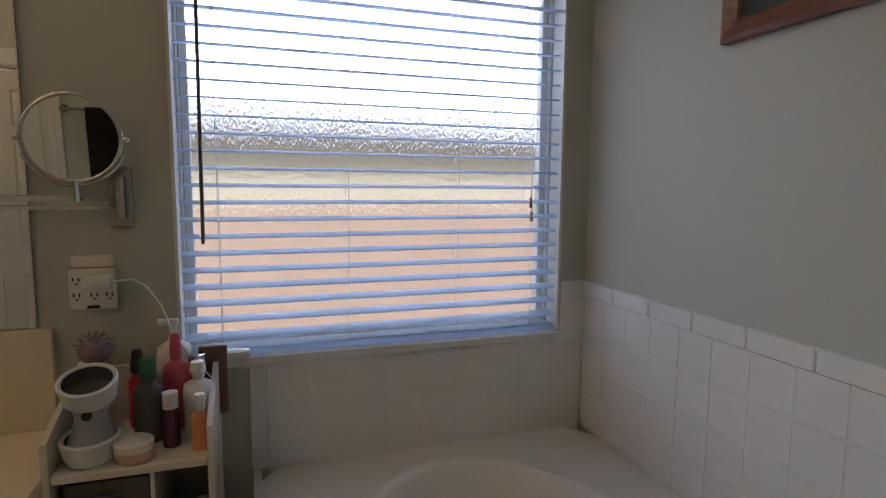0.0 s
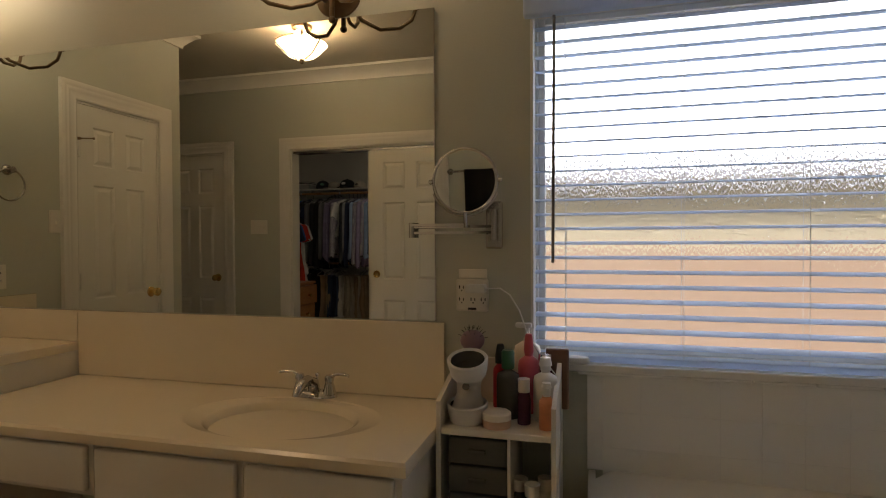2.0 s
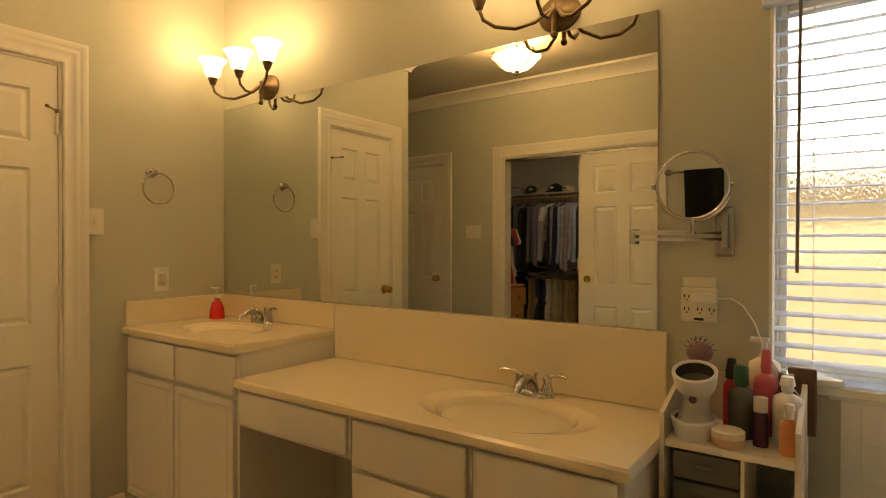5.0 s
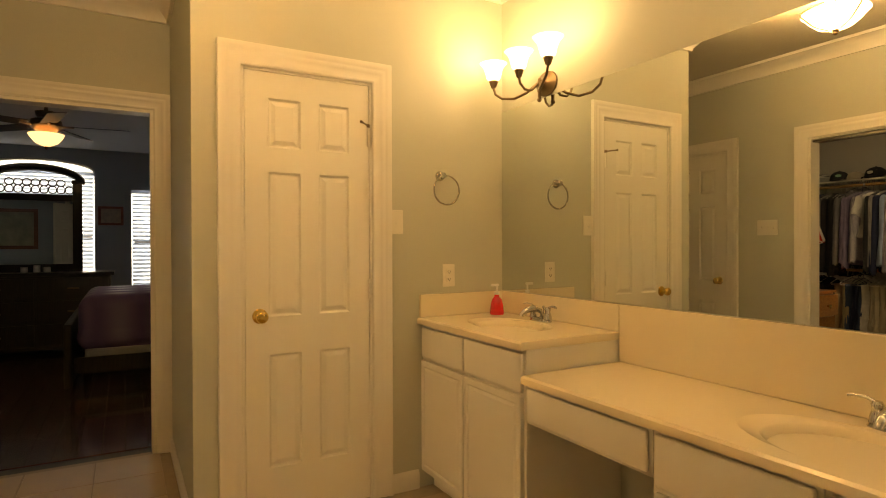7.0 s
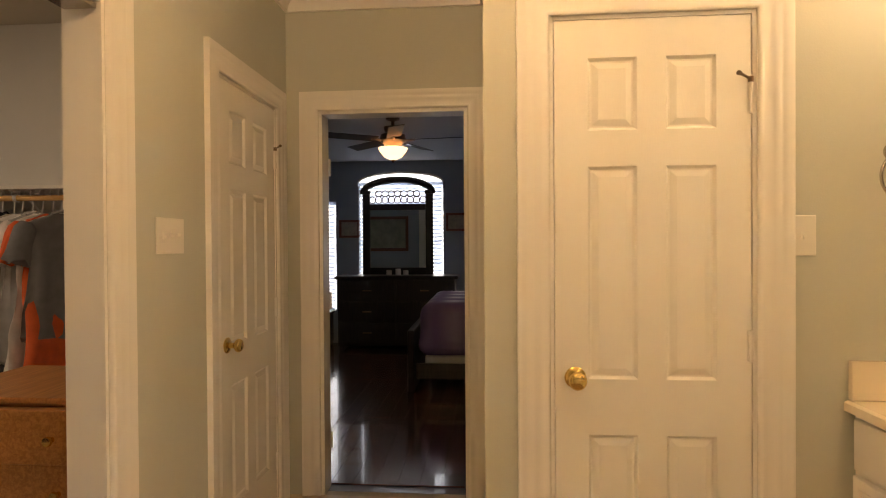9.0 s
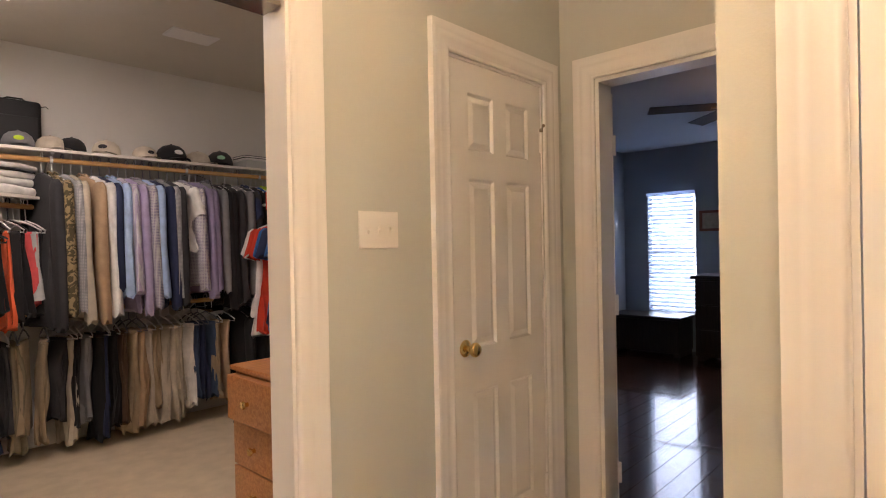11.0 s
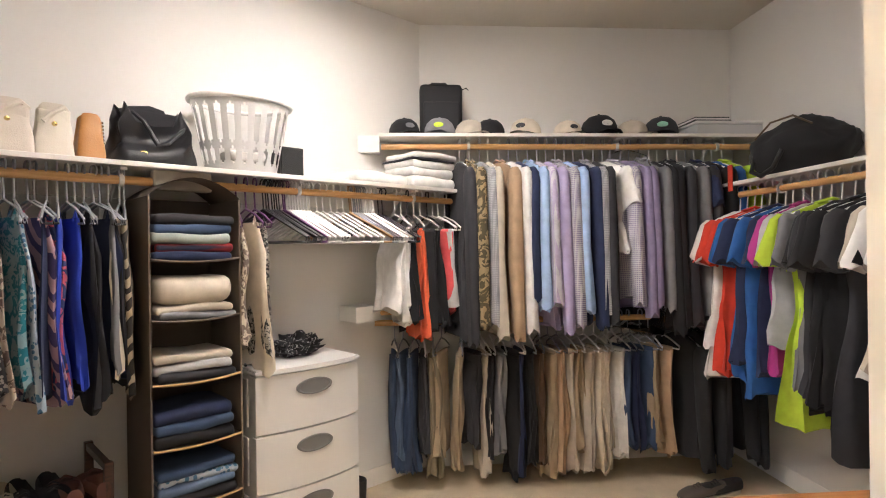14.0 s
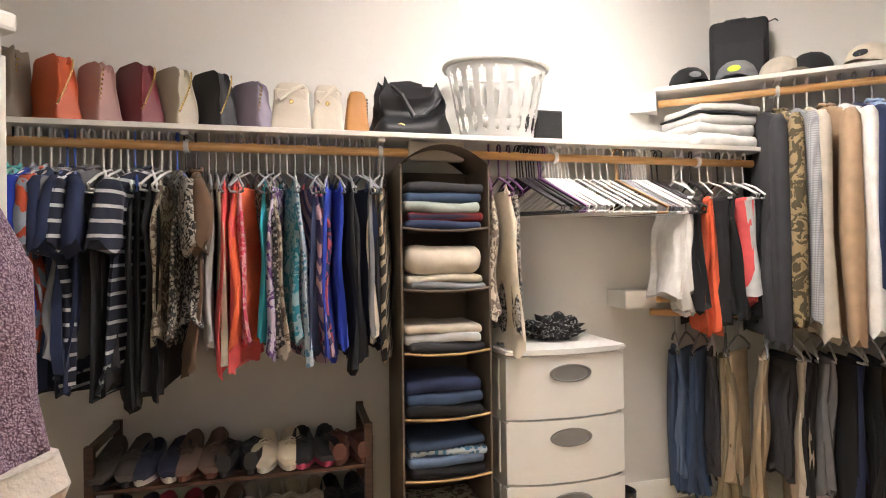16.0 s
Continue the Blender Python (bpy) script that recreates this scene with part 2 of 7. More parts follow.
wall("wall_north", -0.115, E_X + T, 0.0, 0.14, CEIL, [WIN], SAGE, "x", "sage green painted wall behind mirror and window")
wall("wall_west", ALC_Y, 0.0, -T, 0.0, CEIL, [(WDOOR[0], WDOOR[1], 0, DOOR_H)], SAGE, "y", "sage green painted wall with linen door")
wall("wall_alcove_north", ALC_X - T, -T, ALC_Y, ALC_Y + T, CEIL, [], SAGE, "x", "sage green painted alcove side wall")
wall("wall_alcove_west", S_Y - T, ALC_Y, ALC_X - T, ALC_X, CEIL, [(BDOOR[0], BDOOR[1], 0, BED_H)], SAGE, "y", "sage green painted wall with bedroom doorway")
wall("wall_south", ALC_X, 2.857, S_Y - T / 2, S_Y, CEIL, [(SDOOR[0], SDOOR[1], 0, DOOR_H), (CLO[0], CLO[1], 0, DOOR_H)], SAGE, "x", "sage green painted wall with closet opening")
wall("wall_closet_north", CL_W, CL_E, S_Y - T, S_Y - T / 2 - 0.001, CCEIL, [(SDOOR[0], SDOOR[1], 0, DOOR_H), (CLO[0], CLO[1], 0, DOOR_H)], CLOSET_WHITE, "x", "white painted closet wall around the opening")
wall("wall_east", -1.50, 0.0, E_X, E_X + T, CEIL, [], SAGE, "y", "sage green painted wall over the tub")
wall("wall_partition", S_Y, -1.50, 2.857, E_X + T, CEIL, [], SAGE, "y", "sage green painted partition at the end of the tub")
wall("wall_closet_south", CL_W - T, 0.60, CL_S - T, CL_S, CCEIL, [], CLOSET_WHITE, "x", "white painted closet back wall")
wall("wall_closet_west", CL_S, S_Y - T, CL_W - T, CL_W, CCEIL, [], CLOSET_WHITE, "y", "white painted closet side wall")
wall("wall_closet_east", -4.2, S_Y, CL_E, CL_E + T, CCEIL, [], CLOSET_WHITE, "y", "white painted closet end wall")
dw = tagged(part("wall_closet_diagonal", box(-0.1, 3.9, -T, 0, 0, CCEIL), CLOSET_WHITE), "white painted diagonal closet wall", "wall", kind="structure")
DIAG = Matrix.Translation(DIAG0) @ pose(0, 0, 0, 0, 0, 39)
dw.matrix_world = DIAG
tagged(part("wall_closet_room", box(-1.0 - T, -1.0, -2.9, -2.77, 0, 2.2), CLOSET_WHITE), "white wall behind the side door", "wall", kind="structure")
bm = box(ALC_X - T, E_X + T, S_Y - 0.02, 0.14, CEIL, CEIL + 0.1)
tagged(part("ceiling", bm, CEIL_PAINT), "textured cream painted bathroom ceiling", "ceiling", kind="structure")
tagged(part("ceiling_closet", box(CL_W - T, CL_E + T, CL_S - T, S_Y - 0.03, CCEIL, CCEIL + 0.06), CEIL_PAINT), "textured cream painted closet ceiling", "ceiling", kind="structure")
tagged(part("floor_closet", box(CL_W - T, CL_E + T, CL_S - T, S_Y - 0.06, -0.05, 0.012), CARPET), "plush beige closet carpet", "floor", kind="structure")
floor = tagged(part("floor", box(ALC_X - 0.06, E_X + T, S_Y - 0.06, 0.14, -0.06, -0.004), FLOOR_GROUT), "beige tiled bathroom floor", "floor", kind="structure")

CASING = [(0, 0), (0, 0.012), (0.012, 0.016), (0.02, 0.011), (0.045, 0.013), (0.06, 0.02), (0.072, 0.016), (0.085, 0.024), (0.098, 0.022), (0.1, 0)]


def casing(name, u0, u1, top, plane, axis, face, label):
    """A moulded door casing round an opening; face is the way the wall looks."""
    if axis == "x":
        pts, n = [(u0, plane, 0), (u0, plane, top), (u1, plane, top), (u1, plane, 0)], (0, face, 0)
        flip = face > 0
    else:
        pts, n = [(plane, u0, 0), (plane, u0, top), (plane, u1, top), (plane, u1, 0)], (face, 0, 0)
        flip = face < 0
    if not flip:
        pts = pts[::-1]
    return tagged(part(name, sweep(pts, n, CASING), TRIM, smooth=75), label, "door casing", kind="structure")


def jamb(name, u0, u1, top, t0, t1, axis, label, d=0.018):
    bm = bmesh.new()
    for a, b, lo, hi in ((u0, u0 + d, 0, top), (u1 - d, u1, 0, top), (u0 + d, u1 - d, top - d, top)):
        box(*((a, b, t0, t1) if axis == "x" else (t0, t1, a, b)), lo, hi, bm)
    return tagged(part(name, bm, TRIM), label, "door jamb", kind="structure")


casing("trim_linen_door", WDOOR[0], WDOOR[1], DOOR_H, 0.0, "y", 1, "white moulded casing round the linen door")
casing("trim_side_door", SDOOR[0], SDOOR[1], DOOR_H, S_Y, "x", 1, "white moulded casing round the side door")
casing("trim_bedroom_door", BDOOR[0], BDOOR[1], BED_H, ALC_X, "y", 1, "white moulded casing round the bedroom doorway")
casing("trim_closet", CLO[0], CLO[1], DOOR_H, S_Y, "x", 1, "white moulded casing round the closet opening")
jamb("jamb_linen_door", WDOOR[0], WDOOR[1], DOOR_H, -T, -0.001, "y", "white painted door jamb", 0.012)
jamb("jamb_side_door", SDOOR[0], SDOOR[1], DOOR_H, S_Y - T, S_Y - 0.001, "x", "white painted door jamb", 0.012)
jamb("jamb_bedroom_door", BDOOR[0], BDOOR[1], BED_H, ALC_X - T - 0.005, ALC_X - 0.001, "y", "white painted bedroom door jamb")
jamb("jamb_closet", CLO[0], CLO[1], DOOR_H, S_Y - T - 0.004, S_Y - 0.001, "x", "white painted closet jamb", 0.012)

BASE = [(0, 0), (0.012, 0), (0.014, 0.07), (0.008, 0.085), (0.004, 0.095), (0, 0.095)]
CROWN = [(0, 0), (0.10, 0), (0.098, -0.018), (0.075, -0.03), (0.045, -0.06), (0.022, -0.085), (0.018, -0.105), (0, -0.105)]


def run(name, pts, profile, label, category):
    return tagged(part(name, sweep(pts, (0, 0, 1), profile), TRIM, smooth=40), label, category, kind="structure")


run("baseboard_west", [(0, ALC_Y + 0.05, 0), (0, WDOOR[0] - 0.1, 0)], BASE, "white moulded baseboard", "baseboard")
run("baseboard_west_corner", [(0, WDOOR[1] + 0.1, 0), (0, -0.53, 0)], BASE, "white moulded baseboard", "baseboard")
run("baseboard_south", [(CLO[0] - 0.1, S_Y, 0), (SDOOR[1] + 0.1, S_Y, 0)], BASE, "white moulded baseboard", "baseboard")
run("baseboard_alcove", [(ALC_X, BDOOR[1] + 0.1, 0), (ALC_X, ALC_Y, 0), (0, ALC_Y, 0)], BASE, "white moulded baseboard", "baseboard")
d0, d1 = DIAG @ Vector((0, 0, 0.012)), DIAG @ Vector((3.4, 0, 0.012))
run("baseboard_closet", [d1, d0, (CL_W, CL_S, 0.012), (CL_W, S_Y - T, 0.012)], BASE, "white moulded closet baseboard", "baseboard")
run("crown_moulding", [(E_X, 0, CEIL), (E_X, -1.50, CEIL), (2.857, -1.50, CEIL), (2.857, S_Y, CEIL), (ALC_X, S_Y, CEIL), (ALC_X, ALC_Y, CEIL), (0, ALC_Y, CEIL), (0, 0, CEIL), (E_X, 0, CEIL)], CROWN, "white crown moulding at the bathroom ceiling", "moulding")


def six_panel(parent, w, h, material, th=0.035, name="door_slab"):
    """A moulded six-panel slab standing on z=0 from x=0 to w, its face at y=0 looking to -y."""
    bm = bmesh.new()
    st, mid = 0.115, 0.10
    if w < 0.7:
        st, mid = 0.10, 0.085
    pw = (w - 2 * st - mid) / 2
    xs = [0, st, st + pw, st + pw + mid, w - st, w]
    zs = [0, 0.235, 0.235 + 0.51, 0.235 + 0.51 + 0.17, h - 0.115 - 0.22 - 0.11, h - 0.115 - 0.22, h - 0.115, h]
    for side, y in ((0, 0.0), (1, th)):
        vs = [[bm.verts.new((x, y, z)) for z in zs] for x in xs]
        panels = []
        for i in range(5):
            for j in range(7):
                f = bm.faces.new([vs[i][j], vs[i + 1][j], vs[i + 1][j + 1], vs[i][j + 1]][:: 1 if side == 0 else -1])
                if i in (1, 3) and j in (1, 3, 5):
                    panels.append(f)
        bm.normal_update()
        for thick, depth in ((0.012, -0.010), (0.008, 0.0), (0.026, 0.008)):
            bmesh.ops.inset_individual(bm, faces=panels, thickness=thick, depth=depth)
    for a, b in (((0, 0), (w, 0)), ((w, 0), (w, h)), ((w, h), (0, h)), ((0, h), (0, 0))):
        bm.faces.new([bm.verts.new((a[0], 0, a[1])), bm.verts.new((b[0], 0, b[1])), bm.verts.new((b[0], th, b[1])), bm.verts.new((a[0], th, a[1]))])
    return part(name, bm, material, parent)


def knob(parent, x, z, y=0.0, name="door_knob"):
    prof = [(0, 0), (0.031, 0), (0.033, 0.004), (0.028, 0.009), (0.012, 0.012), (0.011, 0.03), (0.018, 0.036), (0.026, 0.044), (0.0275, 0.054), (0.022, 0.063), (0.01, 0.066), (0, 0.066)]
    return part(name, lathe(prof, 24, m=Matrix.Translation((x, y, z)) @ pose(0, 0, 0, 90, 0, 0)), BRASS, parent, "polished brass round knob", smooth=50)


def hinge(parent, x, z, stop=False):
    bm = box(x - 0.004, x + 0.026, -0.003, 0.002, z - 0.045, z + 0.045)
    cyl((x + 0.004, -0.007, z - 0.047), (x + 0.004, -0.007, z + 0.047), 0.006, seg=10, bm=bm)
    h = part("hinge", bm, TRIM, parent, "painted butt hinge")
    if stop:
        b2 = cyl((x, -0.01, z + 0.055), (x - 0.045, -0.05, z + 0.06), 0.004, seg=8)
        cyl((x + 0.004, -0.007, z + 0.045), (x + 0.004, -0.007, z + 0.062), 0.008, seg=10, bm=b2)
        cyl((x - 0.045, -0.05, z + 0.06), (x - 0.052, -0.056, z + 0.06), 0.007, seg=10, bm=b2)
        part("door_stop", b2, BRONZE, h, "small hinge-pin door stop")


def swing_door(name, m, w, label, knob_x, hinge_x):
    d = thing(name, m, label, "door", kind="structure")
    six_panel(d, w, DOOR_H - 0.022, DOOR_PAINT)
    knob(d, knob_x, 0.92)
    part("latch_plate", box(0.0 if knob_x < w / 2 else w - 0.002, 0.002 if knob_x < w / 2 else w, 0.003, 0.03, 0.88, 0.96), BRASS, d)
    for z, s in ((1.76, True), (1.02, False), (0.24, False)):
        hinge(d, hinge_x, z, s)
    return d


# linen door faces +x: local -y looks to +x
swing_door("door_linen", pose(-0.004, WDOOR[0] + 0.015, 0.008, 0, 0, 90), 0.58, "closed white six-panel linen door with brass knob", 0.06, 0.572)
swing_door("door_side", pose(SDOOR[1] - 0.015, S_Y - 0.004, 0.008, 0, 0, 180), 0.60, "closed white six-panel side door with brass knob", 0.06, 0.592)


def sliding_door(m, w):
    d = thing("sliding_closet_door", m, "white six-panel sliding closet door, slid open", "door", "closet sliding doors", kind="structure")
    six_panel(d, w, DOOR_H - 0.035, DOOR_PAINT, 0.03)
    prof = [(0, 0.001), (0.02, 0.001), (0.024, 0.004), (0.029, 0.004), (0.031, 0.0), (0.031, -0.002), (0, -0.002)]
    part("finger_pull", lathe(prof, 24, m=Matrix.Translation((w - 0.055, 0, 0.96)) @ pose(0, 0, 0, 90, 0, 0)), BRASS, d, "round brass finger pull", smooth=40)
    return d


sliding_door(pose(CLO[1] - 0.02, S_Y - 0.022, 0.012, 0, 0, 180), 0.705)
sliding_door(pose(CLO[1] - 0.02, S_Y - 0.066, 0.012, 0, 0, 180), 0.74)
tagged(part("trim_track", box(CLO[0] + 0.018, CLO[1] - 0.018, S_Y - 0.105, S_Y - 0.012, DOOR_H - 0.032, DOOR_H - 0.018), NICKEL), "metal sliding door track", "door track", kind="structure")

# ---- bathroom: window, blind, tub ----
def window():
    w = thing("window_tub", pose((WIN[0] + WIN[1]) / 2, 0.09, WIN[2]), "white framed window with obscure rain-pattern glass", "window", kind="structure")
    hw, hh = (WIN[1] - WIN[0]) / 2, WIN[3] - WIN[2]
    for name, inset, wide, y0, y1 in (("window_frame", 0.0, 0.016, -0.02, 0.04), ("window_sash", 0.0165, 0.020, -0.004, 0.03)):
        a, z0, z1 = hw - inset, inset + 0.005, hh - inset - 0.009
        bm = box(-a, -a + wide, y0, y1, z0, z1, bevel=0.003)
        box(a - wide, a, y0, y1, z0, z1, bm, bevel=0.003)
        box(-a + wide, a - wide, y0, y1, z0, z0 + wide, bm, bevel=0.003)
        box(-a + wide, a - wide, y0, y1, z1 - wide, z1, bm, bevel=0.003)
        part(name, bm, TRIM, w)
    p = part("pane", box(-hw + 0.03, hw - 0.03, 0.008, 0.013, 0.03, hh - 0.03), glass("rain_glass", (0.97, 0.98, 1.0), 0.10, 0.09, bscale=190), w, "obscure patterned glass pane")
    p.visible_shadow = False
    for s in (-1, 1):
        part("reveal", box(s * hw - 0.004 * s - 0.004, s * hw - 0.004 * s + 0.004, -0.089, -0.021, 0.005, hh), TRIM, w, "white painted window return")
    part("head_reveal", box(-hw + 0.009, hw - 0.009, -0.089, -0.021, hh - 0.008, hh - 0.001), TRIM, w)
    part("window_sill", box(-hw - 0.0, hw, -0.11, -0.02, -0.02, 0.004, bevel=0.004), TILE, w, "white sill")


window()


def blind():
    x0, x1, top = WIN[0] + 0.012, WIN[1] - 0.012, WIN[3]
    b = thing("window_blind", pose(0, 0.035, WIN[2]), "white horizontal slat blind with open slats", "blind")
    h = WIN[3] - WIN[2]
    part("valance", box(x0 - 0.03, x1 + 0.03, -0.065, -0.03, h - 0.055, h + 0.012, bevel=0.006), SLAT, b, "white moulded valance")
    bm = bmesh.new()
    n = 23
    slat = bmesh.new()
    for i in range(7):
        u = -0.025 + 0.05 * i / 6
        z = 0.003 * (1 - (u / 0.025) ** 2)
        for xx in (x0, x1):
            slat.verts.new((xx, u, z))
    slat.verts.ensure_lookup_table()
    for i in range(6):
        slat.faces.new([slat.verts[2 * i], slat.verts[2 * i + 1], slat.verts[2 * i + 3], slat.verts[2 * i + 2]])
    ret = bmesh.ops.extrude_face_region(slat, geom=slat.faces[:])
    bmesh.ops.translate(slat, vec=(0, 0, 0.0025), verts=[g for g in ret["geom"] if isinstance(g, bmesh.types.BMVert)])
    bmesh.ops.recalc_face_normals(slat, faces=slat.faces)
    me = bpy.data.meshes.new("slat")
    slat.to_mesh(me)
    slat.free()
    me.materials.append(SLAT)
    for i in range(n):
        ob = new("slat", me)
        ob.parent = b
        ob.matrix_basis = pose(0, 0, 0.052 + (h - 0.13) * i / (n - 1), 8, 0, 0)
    part("bottom_rail", box(x0, x1, -0.026, 0.026, 0.004, 0.024, bevel=0.004), SLAT, b)
    for xx in (x0 + 0.09, x0 + 0.42, x1 - 0.32, x1 - 0.09):
        lad = tube([(xx, -0.027, 0.02), (xx, -0.027, h - 0.05)], 0.0009, 5)
        tube([(xx, 0.027, 0.02), (xx, 0.027, h - 0.05)], 0.0009, 5, lad)
        part("ladder_cord", lad, WHITE_PLASTIC, b)
    part("tilt_wand", cyl((x0 + 0.055, -0.05, 0.30), (x0 + 0.06, -0.045, h - 0.05), 0.0045, seg=8), mat("wand_brown", (0.16, 0.13, 0.10), 0.4), b, "dark tilt wand")
    cd = tube([(x1 - 0.10, -0.05, 0.37), (x1 - 0.10, -0.045, h - 0.05)], 0.001, 5)
    part("pull_cord", cd, WHITE_PLASTIC, b)
    tas = lathe([(0, 0.03), (0.003, 0.03), (0.006, 0.0), (0, 0)], 10, m=Matrix.Translation((x1 - 0.10, -0.05, 0.345)))
    lathe([(0, 0.03), (0.003, 0.03), (0.006, 0.0), (0, 0)], 10, tas, Matrix.Translation((x1 - 0.103, -0.05, 0.385)))
    part("cord_tassel", tas, NICKEL, b, "small metal cord tassels")


blind()
DECK = 0.57


def bathtub():
    t = thing("bathtub", pose((2.735 + E_X) / 2, -0.75, 0), "white built-in oval bathtub with tiled deck", "bathtub")
    hx, hy = (E_X - 2.735) / 2 - 0.004, 0.746
    bm = bmesh.new()
    seg, rings = 48, []
    outer = []
    for k in range(seg):
        a = 2 * math.pi * k / seg
        c, s = math.cos(a), math.sin(a)
        f = 1 / max(abs(c) / hx, abs(s) / hy)
        outer.append(bm.verts.new((f * c, f * s, DECK)))
    rings.append(outer)
    for rx, ry, z in ((0.385, 0.64, DECK), (0.38, 0.635, DECK + 0.012), (0.36, 0.615, DECK + 0.014), (0.345, 0.60, DECK), (0.32, 0.56, DECK - 0.15), (0.29, 0.50, DECK - 0.33), (0.22, 0.42, DECK - 0.40), (0.02, 0.03, DECK - 0.41)):
        rings.append([bm.verts.new((rx * math.cos(2 * math.pi * k / seg), ry * math.sin(2 * math.pi * k / seg), z)) for k in range(seg)])
    for a, b in zip(rings, rings[1:]):
        for k in range(seg):
            bm.faces.new((a[k], a[(k + 1) % seg], b[(k + 1) % seg], b[k]))
    bm.faces.new(rings[-1])
    part("tub_shell", bm, TUB, t, smooth=50)
    part("apron", box(-hx, -hx + 0.02, -hy, hy, 0, DECK - 0.003), TUB, t, "white tub apron")


bathtub()


def counter_top(parent, x0, x1, y0, z, cx, cy, rx, ry):
    """A moulded top with an oval bowl, its front edge rounded."""
    bm = bmesh.new()
    seg = 56
    mx, my = cx, cy
    outer = []
    for k in range(seg):
        a = 2 * math.pi * k / seg
        c, s = math.cos(a), math.sin(a)
        fx = ((x1 - mx) if c > 0 else (mx - x0)) / max(abs(c), 1e-6)
        fy = ((-0.001 - my) if s > 0 else (my - y0)) / max(abs(s), 1e-6)
        f = min(fx, fy)
        outer.append((mx + f * c, my + f * s))
    for cxx, cyy in ((x0, y0), (x1, y0), (x0, -0.001), (x1, -0.001)):
        k = min(range(seg), key=lambda q: (outer[q][0] - cxx) ** 2 + (outer[q][1] - cyy) ** 2)
        outer[k] = (cxx, cyy)
    rings = [[bm.verts.new((x, y, z - 0.032)) for x, y in outer], [bm.verts.new((x, y, z - 0.008)) for x, y in outer]]
    inn = [(x + (0.005 if x == x0 else -0.005 if x == x1 else 0), y + (0.007 if y == y0 else 0)) for x, y in outer]
    rings.append([bm.verts.new((x, y, z)) for x, y in inn])
    for k1, dz in ((1.34, 0.0), (1.30, 0.0), (1.26, -0.004), (1.05, -0.007), (1.0, -0.012), (0.95, -0.03), (0.82, -0.085), (0.6, -0.125), (0.3, -0.14), (0.07, -0.143)):
        rings.append([bm.verts.new((cx + k1 * rx * math.cos(2 * math.pi * k / seg), cy + (1 + (k1 - 1) * 0.4 if k1 > 1 else k1) * ry * math.sin(2 * math.pi * k / seg), z + dz)) for k in range(seg)])
    for a, b in zip(rings, rings[1:]):
        for k in range(seg):
            bm.faces.new((a[k], a[(k + 1) % seg], b[(k + 1) % seg], b[k]))
    bm.faces.new(rings[-1])
    bm.faces.new(rings[0])
    return part("basin_top", bm, COUNTER, parent, "cream cultured marble top with moulded oval bowl", smooth=35)


def countertop(name, x0, x1, z, cx, cy, rx, ry, splash, splash_x, label):
    c = thing(name, pose(0, 0, 0), label, "countertop")
    counter_top(c, x0, x1, -0.535, z, cx, cy, rx, ry)
    part("backsplash", box(x0 + 0.02 if x0 < 0.1 else x0 + 0.002, splash_x, -0.022, -0.002, z + 0.001, splash, bevel=0.003), COUNTER, c, "cream marble backsplash")
    if x0 < 0.1:
        part("side_splash", box(0.002, 0.022, -0.525, -0.002, z + 0.001, splash, bevel=0.003), COUNTER, c)
    part("drain", lathe([(0, -0.13), (0.021, -0.132), (0.023, -0.137), (0.02, -0.141), (0, -0.141)], 20, m=Matrix.Translation((cx, cy, z))), CHROME, c, "chrome drain", smooth=40)
    return c


HC, LC, MB, MT = 0.872, 0.747, 0.992, 1.975
countertop("vanity_countertop", 0.0, 0.868, HC, 0.43, -0.275, 0.19, 0.145, MB - 0.003, 0.868, "raised cream marble vanity top with oval sink")
countertop("vanity_countertop", 0.868, 2.352, LC, 1.89, -0.285, 0.225, 0.17, MB - 0.003, 2.303, "lower cream marble vanity top with oval sink")


def shaker(name, parent, x0, x1, z0, z1, y):
    """A raised-panel cabinet front."""
    if name == "drawer_front":
        return part(name, box(x0, x1, y - 0.019, y, z0, z1, bevel=0.007, seg=3), CABINET, parent, smooth=40)
    bm = box(x0, x1, y - 0.018, y, z0, z1)
    bm.faces.ensure_lookup_table()
    front = [f for f in bm.faces if f.normal.y < -0.9]
    for thick, depth in ((0.004, 0.003), (0.034, 0.0), (0.010, -0.006), (0.018, 0.005)):
        bmesh.ops.inset_individual(bm, faces=front, thickness=thick, depth=depth)
    return part(name, bm, CABINET, parent)


def cabinet(x0, x1, top, fronts, label, kick=True, skip_low=False):
    c = thing("vanity_cabinet", pose(x0, -0.005, 0), label, "cabinet", "vanity cabinets")
    w = x1 - x0
    bm = bmesh.new()
    if skip_low:
        box(0, w, -0.5, 0, top - 0.15, top, bm)
    else:
        box(0, w, -0.5, 0, 0.09, top, bm)
        box(0.004, w - 0.004, -0.44, 0, 0, 0.09, bm)
    part("body", bm, CABINET, c)
    for a, b, z0, z1, nm in fronts:
        shaker(nm, c, a, b, z0, z1, -0.5)
    return c


